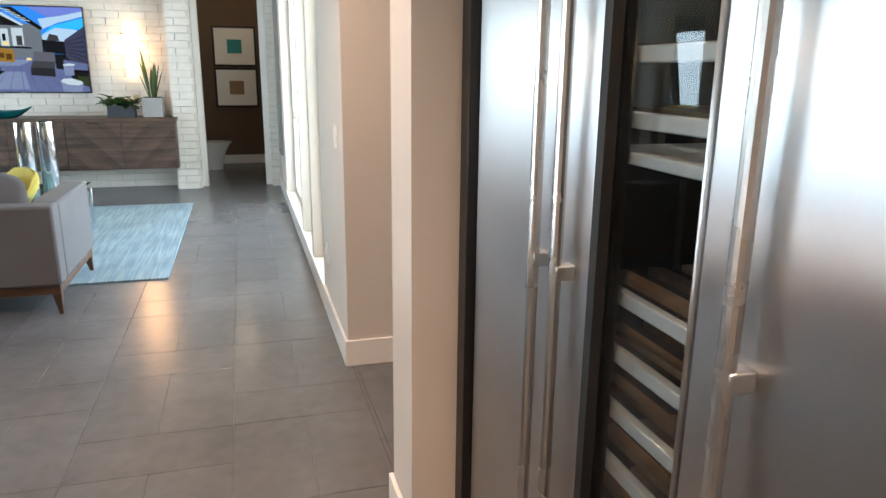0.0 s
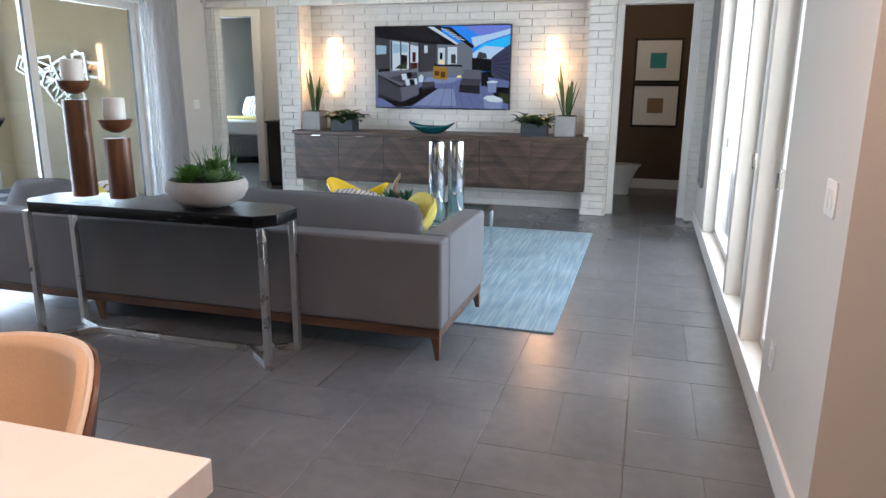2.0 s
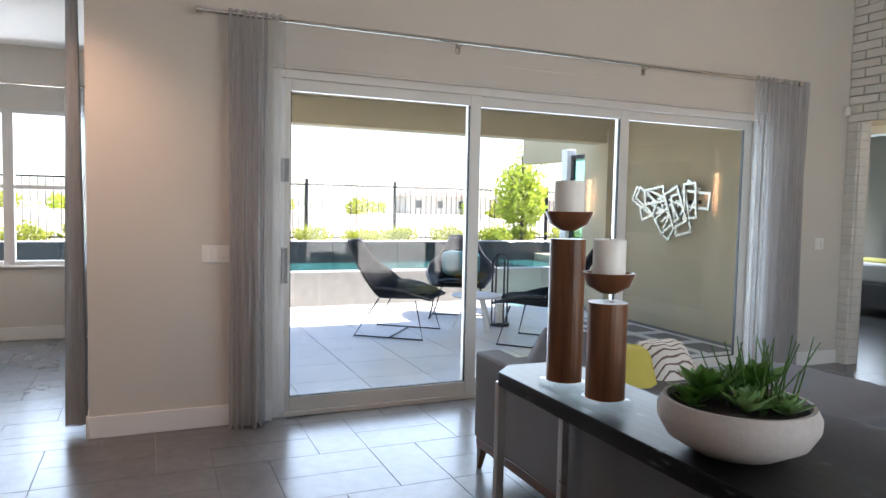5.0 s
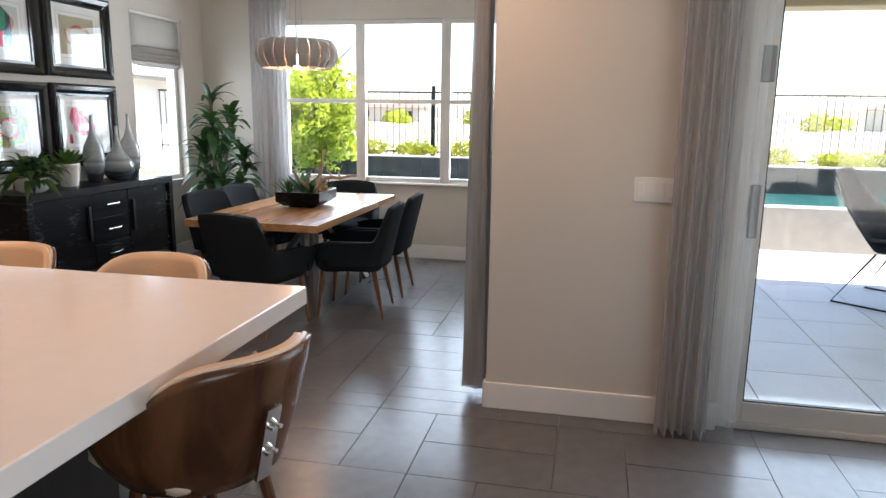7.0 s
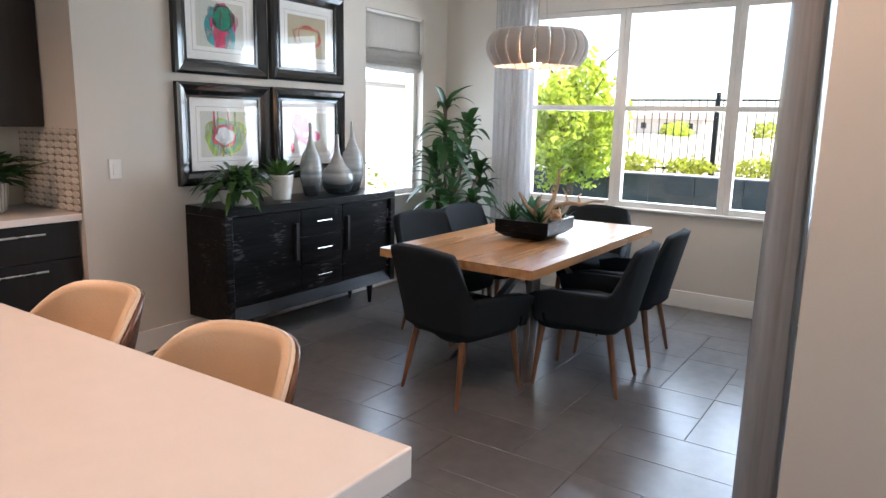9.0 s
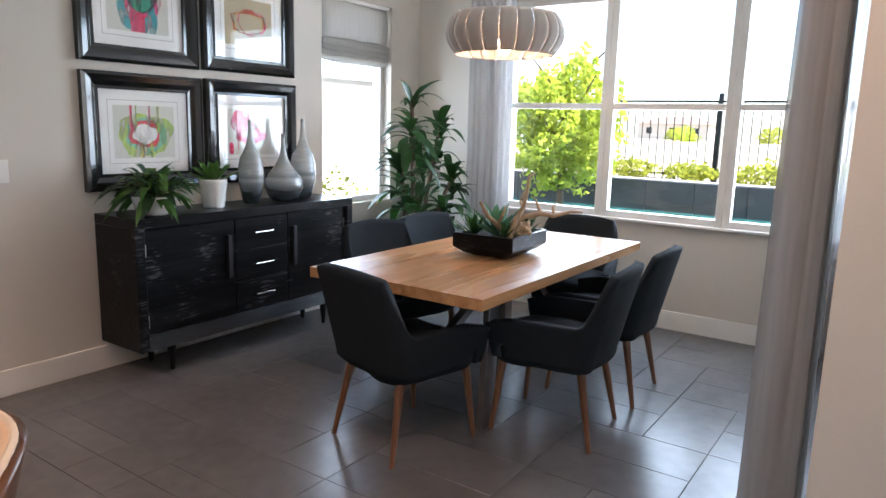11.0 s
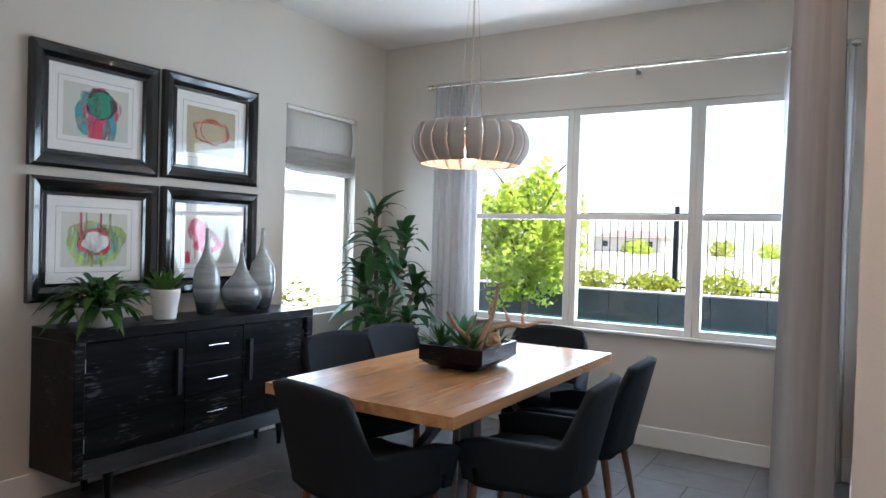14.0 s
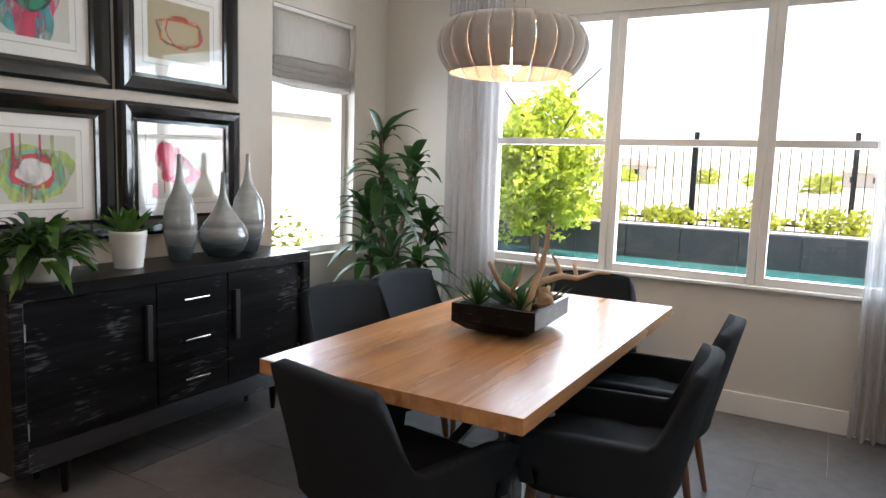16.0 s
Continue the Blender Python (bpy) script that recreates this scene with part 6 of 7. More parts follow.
def framed_art(x0, x1, z0, z1, label, paper, washes, drips=()):
    """A black framed abstract print behind glass, hung on the sideboard wall."""
    p = thing("framed_print", label, "picture")
    y = DY
    w = 0.095
    bm = bmesh.new()
    prof = [(0.0, 0.0), (0.0, 0.035), (0.018, 0.048), (0.05, 0.040), (w - 0.018, 0.022), (w, 0.024), (w, 0.006)]
    rings = [[bm.verts.new((cx, y + d, cz)) for cx, cz in ((x0 + i, z0 + i), (x1 - i, z0 + i), (x1 - i, z1 - i), (x0 + i, z1 - i))] for i, d in prof]
    for a, b in zip(rings, rings[1:]):
        for k in range(4):
            bm.faces.new((a[k], a[(k + 1) % 4], b[(k + 1) % 4], b[k]))
    part("frame", bm, BLACK, p, "wide glossy black moulded frame")
    part("mat", boxm(x0 + w, x1 - w, y + 0.002, y + 0.008, z0 + w, z1 - w), PAPER, p, "white mat board")
    ax0, ax1, az0, az1 = x0 + w + 0.09, x1 - w - 0.085, z0 + w + 0.085, z1 - w - 0.085
    part("bevel", boxes((ax0 - 0.03, ax1 + 0.03, y + 0.008, y + 0.0085, az0 - 0.03, az1 + 0.03)), GREYPOT, p)
    part("inner_mat", boxes((ax0 - 0.027, ax1 + 0.027, y + 0.0086, y + 0.009, az0 - 0.027, az1 + 0.027)), PAPER, p)
    part("print", boxm(ax0, ax1, y + 0.009, y + 0.0095, az0, az1), paper, p, "abstract watercolour print")
    aw, ah = ax1 - ax0, az1 - az0
    lift = 0.0097
    for u, v, ru, rv, hole, ink, seed in washes:      # rings or pools of thinned paint with ragged rims
        def rim(a, k):
            e = 1 + 0.28 * noise.noise(Vector((math.cos(a) * 1.6, math.sin(a) * 1.6, seed))) + 0.10 * noise.noise(Vector((math.cos(a) * 6, math.sin(a) * 6, seed + 3)))
            return (min(max(ax1 - aw * (u + ru * k * e * math.cos(a)), ax0), ax1), y + lift, min(max(az0 + ah * (v + rv * k * e * math.sin(a)), az0), az1))
        part("ink_wash", grid_surface(lambda f, k: rim(2 * math.pi * f, max(0.02, hole + (1 - hole) * k)), 40, 3, closed_u=True), ink, p, smooth=False)
        lift += 0.0003
    for u, v0, v1, wd, ink in drips:
        part("ink_drip", boxm(ax1 - aw * u - wd / 2, ax1 - aw * u + wd / 2, y + lift, y + lift + 0.0002, az0 + ah * v0, az0 + ah * v1), ink, p)
    g = part("glass", boxm(x0 + w, x1 - w, y + 0.015, y + 0.017, z0 + w, z1 - w), PICGLASS, p, "reflective picture glass")
    g.visible_shadow = False


def ink(name, color, cover):
    """Watercolour: streaky paint that lets the paper through."""
    m = material(name, color, 0.9, 0, 10, 0.25, 0.02, 60)
    n, l = m.node_tree.nodes, m.node_tree.links
    co = next(x for x in n if x.type == "TEX_COORD")
    mp = n.new("ShaderNodeMapping")
    mp.inputs["Scale"].default_value = (30, 30, 9)
    l.new(co.outputs["Object"], mp.inputs[0])
    nz = n.new("ShaderNodeTexNoise")
    nz.inputs["Scale"].default_value, nz.inputs["Detail"].default_value = 1.0, 5
    l.new(mp.outputs[0], nz.inputs["Vector"])
    mr = n.new("ShaderNodeMapRange")
    mr.inputs["From Min"].default_value, mr.inputs["From Max"].default_value = 0.34, 0.62
    mr.inputs["To Min"].default_value, mr.inputs["To Max"].default_value = max(0, cover - 0.4), min(1, cover + 0.3)
    l.new(nz.outputs["Fac"], mr.inputs[0])
    tr = n.new("ShaderNodeBsdfTransparent")
    mx = n.new("ShaderNodeMixShader")
    l.new(mr.outputs[0], mx.inputs[0])
    l.new(tr.outputs[0], mx.inputs[1])
    l.new(n["Principled BSDF"].outputs[0], mx.inputs[2])
    l.new(mx.outputs[0], n["Material Output"].inputs[0])
    return m


ART1 = material("grey_green_art_paper", (0.58, 0.58, 0.52), 0.9, 0, 5, 0.05, 0.02, 100)
ART2 = material("sand_art_paper", (0.46, 0.40, 0.27), 0.9, 0, 5, 0.08, 0.02, 100)
I_TEAL, I_GREEN, I_DARK = ink("teal_ink", (0.06, 0.33, 0.36), 0.6), ink("emerald_ink", (0.02, 0.26, 0.15), 0.85), ink("dark_ink", (0.02, 0.05, 0.07), 0.65)
I_PINK, I_RED, I_RUST = ink("pink_ink", (0.75, 0.07, 0.20), 0.6), ink("crimson_ink", (0.68, 0.02, 0.10), 0.8), ink("rust_ink", (0.50, 0.10, 0.05), 0.65)
I_LIME, I_MINT, I_OCHRE, I_WHITE = ink("lime_ink", (0.45, 0.60, 0.12), 0.6), ink("mint_ink", (0.25, 0.58, 0.42), 0.5), ink("ochre_ink", (0.62, 0.45, 0.10), 0.5), ink("white_ink", (0.76, 0.75, 0.73), 0.9)
framed_art(-7.105, -6.362, 1.74, 2.39, "black framed green and pink abstract print", ART1,
           ((0.42, 0.45, 0.24, 0.46, 0.35, I_TEAL, 1.0), (0.58, 0.50, 0.28, 0.44, 0.30, I_PINK, 2.0), (0.52, 0.18, 0.16, 0.20, 0.0, I_RED, 3.0), (0.72, 0.25, 0.08, 0.30, 0.0, I_TEAL, 4.0), (0.56, 0.66, 0.25, 0.28, 0.55, I_DARK, 5.0), (0.56, 0.66, 0.21, 0.24, 0.0, I_GREEN, 6.0)),
           ((0.40, 0.0, 0.35, 0.02, I_PINK), (0.62, 0.0, 0.3, 0.014, I_TEAL)))
framed_art(-7.895, -7.143, 1.745, 2.40, "black framed pale orange abstract print", ART2,
           ((0.50, 0.50, 0.36, 0.27, 0.86, I_RUST, 7.0), (0.56, 0.52, 0.34, 0.25, 0.92, I_PINK, 8.0), (0.45, 0.48, 0.30, 0.24, 0.93, I_OCHRE, 9.0), (0.5, 0.74, 0.14, 0.05, 0.0, I_RUST, 10.0)))
framed_art(-7.115, -6.365, 1.03, 1.69, "black framed green and red ring abstract print", ART1,
           ((0.50, 0.45, 0.44, 0.44, 0.30, I_LIME, 11.0), (0.52, 0.45, 0.33, 0.34, 0.40, I_MINT, 12.0), (0.50, 0.47, 0.27, 0.27, 0.45, I_RUST, 13.0), (0.50, 0.47, 0.25, 0.24, 0.88, I_RED, 14.0), (0.50, 0.46, 0.20, 0.17, 0.0, I_WHITE, 15.0)),
           ((0.28, 0.55, 1.0, 0.014, I_RED), (0.36, 0.6, 1.0, 0.008, I_LIME), (0.58, 0.6, 1.0, 0.010, I_RED), (0.72, 0.5, 1.0, 0.016, I_LIME), (0.45, 0.0, 0.3, 0.02, I_OCHRE), (0.6, 0.0, 0.28, 0.014, I_LIME)))
framed_art(-7.905, -7.148, 1.035, 1.695, "black framed magenta abstract print", ART1,
           ((0.26, 0.72, 0.20, 0.28, 0.0, I_PINK, 16.0), (0.44, 0.48, 0.26, 0.26, 0.35, I_RED, 17.0), (0.24, 0.78, 0.14, 0.20, 0.4, I_RED, 18.0), (0.50, 0.44, 0.30, 0.18, 0.5, I_PINK, 19.0), (0.06, 0.14, 0.05, 0.14, 0.0, I_RED, 20.0), (0.5, 0.45, 0.10, 0.08, 0.0, I_WHITE, 21.0)),
           ((0.2, 0.1, 0.6, 0.006, I_PINK), (0.33, 0.2, 0.6, 0.006, I_RED)))


def vase_material():
    m = material("swirled_smoke_glass", (0.36, 0.40, 0.42), 0.08, 0, 8, 0.2, 0, 50, coat=0.8, stretch=(1, 1, 5))
    n, l = m.node_tree.nodes, m.node_tree.links
    b = n["Principled BSDF"]
    b.inputs["Transmission Weight"].default_value = 0.45
    co = next(x for x in n if x.type == "TEX_COORD")
    sx = n.new("ShaderNodeSeparateXYZ")
    l.new(co.outputs["Object"], sx.inputs[0])
    cr = n.new("ShaderNodeValToRGB")
    for e, (p, c) in zip(list(cr.color_ramp.elements), ((0.0, (0.05, 0.07, 0.08)), (0.42, (0.62, 0.65, 0.64)))):
        e.position, e.color = p, (*c, 1)
    for p, c in ((0.07, (0.10, 0.12, 0.13)), (0.13, (0.34, 0.36, 0.37)), (0.155, (0.55, 0.57, 0.58)), (0.17, (0.30, 0.33, 0.35)), (0.2, (0.52, 0.55, 0.55))):
        e = cr.color_ramp.elements.new(p)
        e.color = (*c, 1)
    l.new(sx.outputs["Z"], cr.inputs[0])
    l.new(cr.outputs[0], next(x for x in n if x.type == "MIX").inputs["A"])
    return m


VG = vase_material()
def bottle(x, y, r, h, neck, label, belly=0.30):
    t = thing("vase", label, "vase", x, y, SZ1)
    k = belly
    prof = [(0.42 * r, 0), (0.60 * r, 0.006), (0.80 * r, h * k * 0.35), (0.95 * r, h * k * 0.7), (r, h * k), (0.95 * r, h * k * 1.3), (0.80 * r, h * k * 1.6)]
    for j in range(1, 9):
        f = j / 8
        prof.append((neck + (0.80 * r - neck) * (1 - f) ** 3.0, h * (k * 1.6 + (1 - k * 1.6) * f)))
    prof += [(neck * 0.6, h), (neck * 0.5, h * 0.9)]
    part("body", turned(prof, 32), VG, t)
bottle(-7.34, -0.72, 0.084, 0.535, 0.013, "tall teardrop swirled grey glass vase", 0.35)
bottle(-7.59, -0.69, 0.132, 0.45, 0.012, "squat round swirled grey glass vase with thin neck", 0.25)
bottle(-7.81, -0.735, 0.090, 0.55, 0.012, "tall teardrop swirled grey glass vase", 0.35)
wp = thing("potted_plant", "small succulent in ribbed white pot on sideboard", "plant", -7.04, -0.71, SZ1)
prof = [(0.06, 0)]
for k in range(9):
    z = 0.01 + k * 0.018
    prof += [(0.066 + 0.0025 * k, z), (0.062 + 0.0025 * k, z + 0.009)]
prof += [(0.085, 0.175), (0.078, 0.175), (0.07, 0.15)]
part("pot", turned(prof, 28), CERAMIC, wp, "ribbed white ceramic pot")
rosette(wp, LEAF2, (0, 0, 0.15), 0.19, 24, 0.9, 0.3)
fp = thing("potted_plant", "drooping leafy plant in low white pot", "plant", -6.60, -0.64, SZ1)
part("pot", turned([(0.06, 0), (0.10, 0.02), (0.125, 0.11), (0.115, 0.11), (0.11, 0.09)], 28), CERAMIC, fp, "low white bowl pot")
r = random.Random(21)
for k in range(110):
    bm = bmesh.new()
    a, el = r.uniform(0, 6.28), r.uniform(0.1, 1.25)
    d = Vector((math.cos(a) * math.cos(el), math.sin(a) * math.cos(el), math.sin(el)))
    leaf(bm, Vector((0, 0, 0.09)) + d * r.uniform(0.02, 0.14), d, r.uniform(0.16, 0.25), 0.048, r.uniform(0.4, 1.0), 0.2, 5)
    part("leaf", bm, LEAF2 if k % 2 else LEAF, fp)

# tall dracaena in the corner
dp = thing("potted_plant", "tall dracaena plant with cane stems in corner", "plant", -8.80, -0.50, 0)
part("pot", turned([(0.13, 0), (0.15, 0.01), (0.18, 0.36), (0.165, 0.36), (0.16, 0.30)], 28), BLACKMAT, dp, "dark pot")
part("soil", turned([(0.002, 0.31), (0.16, 0.31), (0.1, 0.305)], 20), SOIL, dp)
r = random.Random(8)
for x, y, h, lx, ly, n in ((0.04, 0.03, 1.62, 0.10, 0.04, 36), (-0.07, 0.02, 1.46, -0.22, 0.02, 36), (0.02, -0.05, 1.20, 0.20, 0.08, 36), (-0.03, 0.06, 1.02, -0.24, 0.12, 34), (0.06, 0.05, 0.90, 0.16, 0.16, 28), (-0.02, 0.04, 0.80, -0.05, 0.2, 22)):
    topp = Vector((x + lx, y + ly, h))
    part("cane", tube(bmesh.new(), [(x, y, 0.3), (x + lx * 0.3, y + ly * 0.3, h * 0.6), topp], 0.021, 10, 0.015), BARK, dp, "ringed woody cane")
    for k in range(n):
        f = r.random()
        a = k * 2.39996 + r.uniform(-0.5, 0.5)
        el = r.uniform(-0.1, 0.5) + 0.85 * f
        d = Vector((math.cos(a) * math.cos(el), math.sin(a) * math.cos(el), math.sin(el)))
        bm = bmesh.new()
        leaf(bm, topp - Vector((0, 0, 0.42 * (1 - f))), d, r.uniform(0.24, 0.40), r.uniform(0.065, 0.095), r.uniform(0.5, 1.3) * (1 - 0.4 * f), 0.25, 8)
        part("leaf", bm, LEAF, dp, smooth=True)

# roman shade
rsd = thing("roman_shade", "raised linen roman shade in narrow window", "window shade")
def shade_f(u, v):
    return (-9.005 + 0.79 * u, DY - 0.05 + 0.02 * math.sin(math.pi * v * 1.0), 2.06 + 0.32 * v)
part("fabric", grid_surface(shade_f, 6, 10), SHADE, rsd, "", solid=0.004, smooth=True)
for k in range(4):
    part("fold", cushion(0.80, 0.05 + 0.012 * k, 0.075, 0.2, 5), SHADE, rsd, "soft stacked fold", m=pose(-8.61, DY - 0.035, 1.94 + 0.035 * k))
part("headrail", boxm(-9.0, -8.22, DY - 0.06, DY - 0.01, 2.365, 2.388), WHITE, rsd)

# ---- outside ----
structure("ground", boxes((-400, 400, -400, 400, -0.6, -0.31)), DIRT, "dry pale desert ground stretching to the horizon", "ground")
patio = structure("patio", boxes((-11.0, WX - 0.2, DN + 0.2, 12.5, -0.3, -0.03)), GROUT, "pale stone tiled patio", "patio")
structure("pavement", boxes((-14.8, DX - 0.2, -6.0, DN + 0.2, -0.3, 0.02), (-11.0, DX - 0.2, DN + 0.2, 12.5, -0.3, -0.031)), PATIO, "pale stone paving beside the pool", "pavement")
structure("wall_patio", boxes((-9.35, WX - 0.2, 9.2, 9.4, -0.05, 3.2), (-9.35, -8.95, 8.95, 9.2, -0.05, 2.6)), STUCCO, "tan stucco patio wall", "wall")
structure("ceiling_patio", boxes((-9.3, WX - 0.2, DN + 0.2, 9.4, 2.75, 3.0)), STUCCO, "tan stucco covered patio soffit", "ceiling")
structure("trim_beam", boxes((-9.3, -9.0, DN + 0.2, 9.2, 2.43, 2.76)), STUCCO, "tan stucco patio beam", "beam", 0.01)
# neighbouring wing with a corner window
wing = tagged(new("wall_wing"), "tan stucco house wing with dark framed window", "wall", "", "structure")
part("wall", boxes((-13.5, -10.9, 10.2, 10.5, -0.3, 0.6), (-13.5, -10.9, 10.2, 10.5, 2.4, 3.4), (-10.15, -9.35, 9.4, 9.7, -0.3, 3.4)), STUCCO, wing)
part("window_frame", boxes((-10.86, -10.80, 9.62, 9.68, 0.35, 2.4), (-10.2, -10.15, 9.62, 9.68, 0.35, 2.4), (-10.86, -10.15, 9.62, 9.68, 1.45, 1.52), (-10.86, -10.15, 9.62, 9.68, 2.34, 2.4), (-10.86, -10.15, 9.62, 9.68, 0.35, 0.4)), BLACKMAT, wing, "dark window frame")
part("post", boxes((-11.05, -10.87, 9.55, 9.72, -0.3, 2.5)), WHITE, wing, "pale corner post", 0.01)
part("pane", boxes((-10.80, -10.2, 9.645, 9.652, 0.4, 2.34)), glass("teal_tint_glass", (0.55, 0.80, 0.78)), wing, "teal tinted pane")
# pool
pool = tagged(new("water"), "raised turquoise pool with dark tile wall", "pool", "", "structure")
part("basin_wall", boxes((-11.25, -10.95, 3.3, 12.5, -0.3, 0.50), (-13.3, -13.0, -3.2, 12.5, -0.3, 0.84)), CONCRETE, pool, "pale pool edge")
part("surface", boxes((-13.0, -11.25, -3.0, 12.5, -0.3, 0.46)), WATER, pool, "turquoise water")
tile_me = block_mesh("pool_tile", 0.60, 0.42, 0.03, POOLTILE)
for k in range(24):
    ob = piece("pool_tile", tile_me, pool, (0, 0, 0))
    ob.matrix_basis = Matrix.Translation((-12.97, -3.0 + k * 0.605, 0.41)) @ pose(0, 0, 0, 90, 0, 90)
part("planter_soil", boxes((-15.3, -13.3, -3.4, 12.8, -0.3, 0.72)), SOIL, pool, "planting bed soil")
for y0, y1, z in ((-3.0, 2.5, 0.0),):
    part("coping", boxes((-11.3, -10.9, -3.0, 3.3, 0.0, 0.47)), PATIO, pool, "pale stone coping", 0.01)

# iron fence
fence = thing("fence", "black iron picket fence behind the pool", "fence")
FX = -14.9
for z in (0.80, 1.87):
    part("rail", boxm(FX - 0.015, FX + 0.015, -9, 20, z, z + 0.03), FENCE, fence)
for y in np.arange(-9.02, 20.1, 1.88):
    part("post", boxm(FX - 0.03, FX + 0.03, y - 0.03, y + 0.03, 0.0, 2.0), FENCE, fence)
pk = bpy.data.meshes.new("picket")
bm = boxes((-0.006, 0.006, -0.006, 0.006, 0.66, 1.87))
bm.to_mesh(pk)
bm.free()
pk.materials.append(FENCE)
for k in range(240):
    piece("picket", pk, fence, (FX, -8.9 + k * 0.12, 0))


def foliage(name, label, x, y, z, rx, ry, rz, n, size, mat, seed, trunk=None, cat="tree"):
    t = thing(name, label, cat, x, y, 0)
    r = random.Random(seed)
    vs, fs = [], []
    for k in range(n):
        while True:
            p = Vector((r.uniform(-1, 1), r.uniform(-1, 1), r.uniform(-1, 1)))
            if 0.25 < p.length < 1:
                break
        lump = 0.75 + 0.45 * noise.noise(p * 2.3 + Vector((seed, 0, 0)))
        if noise.noise(p * 3.1 + Vector((0, seed, 0))) < -0.25:
            continue
        c = Vector((p.x * rx * lump, p.y * ry * lump, z + p.z * rz * lump))
        d = Vector((r.gauss(0, 1), r.gauss(0, 1), r.gauss(0, 1))).normalized()
        s = d.orthogonal().normalized() * size * 0.35
        L = d * size
        i = len(vs)
        vs += [c - L * 0.5, c + s, c + L * 0.5, c - s]
        fs.append((i, i + 1, i + 2, i + 3))
    me = bpy.data.meshes.new("crown")
    me.from_pydata(vs, [], fs)
    me.materials.append(mat)
    cr = new("crown", me)
    cr.parent = t
    if trunk:
        bm = tube(bmesh.new(), [(0, 0, trunk[0]), (0.03, 0.02, (trunk[0] + trunk[1]) / 2), (0, 0, trunk[1])], 0.05, 10, 0.025)
        for k in range(7):
            a = k * 2.4
            h = trunk[0] + (trunk[1] - trunk[0]) * (0.45 + 0.07 * k)
            tube(bm, [(0.02, 0.01, h), (math.cos(a) * rx * 0.4, math.sin(a) * ry * 0.4, h + rz * 0.35), (math.cos(a) * rx * 0.7, math.sin(a) * ry * 0.7, h + rz * 0.6)], 0.02, 6, 0.006)
        part("trunk", bm, BARK, t, "slim brown trunk and limbs")
    return t


foliage("tree", "bright green leafy tree beside the pool", -12.2, -0.80, 1.45, 0.75, 0.92, 1.05, 9000, 0.085, TREELEAF, 4, (-0.1, 2.2))
foliage("tree", "slender bright green tree by the patio", -14.2, 10.6, 1.75, 0.7, 0.75, 1.15, 3600, 0.085, TREELEAF, 9, (0.55, 2.6))
for k in range(16):
    foliage("shrub", "low yellow green shrub behind the pool wall", -14.1 + 0.3 * math.sin(k * 2.1), -2.6 + k * 0.95, 0.90, 0.42, 0.55, 0.22 + 0.06 * math.sin(k * 1.7), 700, 0.07, SHRUB, 40 + k, None, "shrub")
foliage("shrub", "round green shrub by patio tree", -13.7, 9.7, 0.85, 0.4, 0.42, 0.38, 900, 0.06, TREELEAF, 71, None, "shrub")
for k, (x, y) in enumerate(((-8.9, -2.3), (-8.1, -2.5), (-9.7, -2.2), (-7.4, -2.4))):
    foliage("shrub", "low green shrub under side window", x, y, 0.52, 0.45, 0.35, 0.52, 900, 0.06, SHRUB, 80 + k, None, "shrub")
r = random.Random(17)
for k in range(26):
    y = -30 + k * 4.2 + r.uniform(-1, 1)
    foliage("tree", "distant olive green desert tree", -120 + r.uniform(-30, 30), y * 2.2, 0.6, 3.0, 3.0, 2.2, 260, 0.8, SHRUB if k % 2 else TREELEAF, 200 + k)
# neighbouring white house outside the side window
nh = thing("house", "white stucco neighbouring house with dark roof edge", "house", -9, -5.2, -0.3)
part("wall", boxm(-9, 6, -3, 0, 0, 2.40), material("white_stucco", (0.78, 0.76, 0.72), 0.9, 0, 2, 0.04, 0.2, 60), nh)
bm = bmesh.new()
vs = [bm.verts.new(c) for c in ((-9.3, 0.45, 2.34), (6.3, 0.45, 2.34), (6.3, -3.2, 2.72), (-9.3, -3.2, 2.72), (-9.3, 0.45, 2.45), (6.3, 0.45, 2.45), (6.3, -3.2, 2.83), (-9.3, -3.2, 2.83))]
for fc in ((3, 2, 1, 0), (4, 5, 6, 7), (0, 1, 5, 4), (1, 2, 6, 5), (2, 3, 7, 6), (3, 0, 4, 7)):
    bm.faces.new([vs[i] for i in fc])
part("roof", bm, material("pale_roof_tile", (0.50, 0.47, 0.44), 0.9, 0, 2, 0.12, 0.3, 30), nh, "pale tiled roof")
part("gutter", boxm(-9.3, 6.3, 0.45, 0.53, 2.40, 2.44), GREYPOT, nh, "grey gutter")


def far_house(x, y, w, d, h):
    t = thing("house", "distant stucco house with low hipped roof", "house", x, y, -0.3, group="distant houses")
    part("wall", boxm(-d / 2, d / 2, -w / 2, w / 2, 0, h), HOUSEWALL, t)
    bm = bmesh.new()
    e = 0.5
    b = [bm.verts.new(c) for c in ((-d / 2 - e, -w / 2 - e, h), (d / 2 + e, -w / 2 - e, h), (d / 2 + e, w / 2 + e, h), (-d / 2 - e, w / 2 + e, h))]
    tps = [bm.verts.new((0, -w / 4, h + 1.6)), bm.verts.new((0, w / 4, h + 1.6))]
    for fc in ((b[0], b[1], tps[0]), (b[1], b[2], tps[1], tps[0]), (b[2], b[3], tps[1]), (b[3], b[0], tps[0], tps[1]), (b[3], b[2], b[1], b[0])):
        bm.faces.new(fc)
    part("roof", bm, ROOFMAT, t, "brown hipped roof")
    for k in range(3):
        yy = -w / 3 + k * w / 3
        part("window", boxm(d / 2, d / 2 + 0.04, yy - 0.6, yy + 0.6, h * 0.35, h * 0.75), BLACKMAT, t, "dark window")


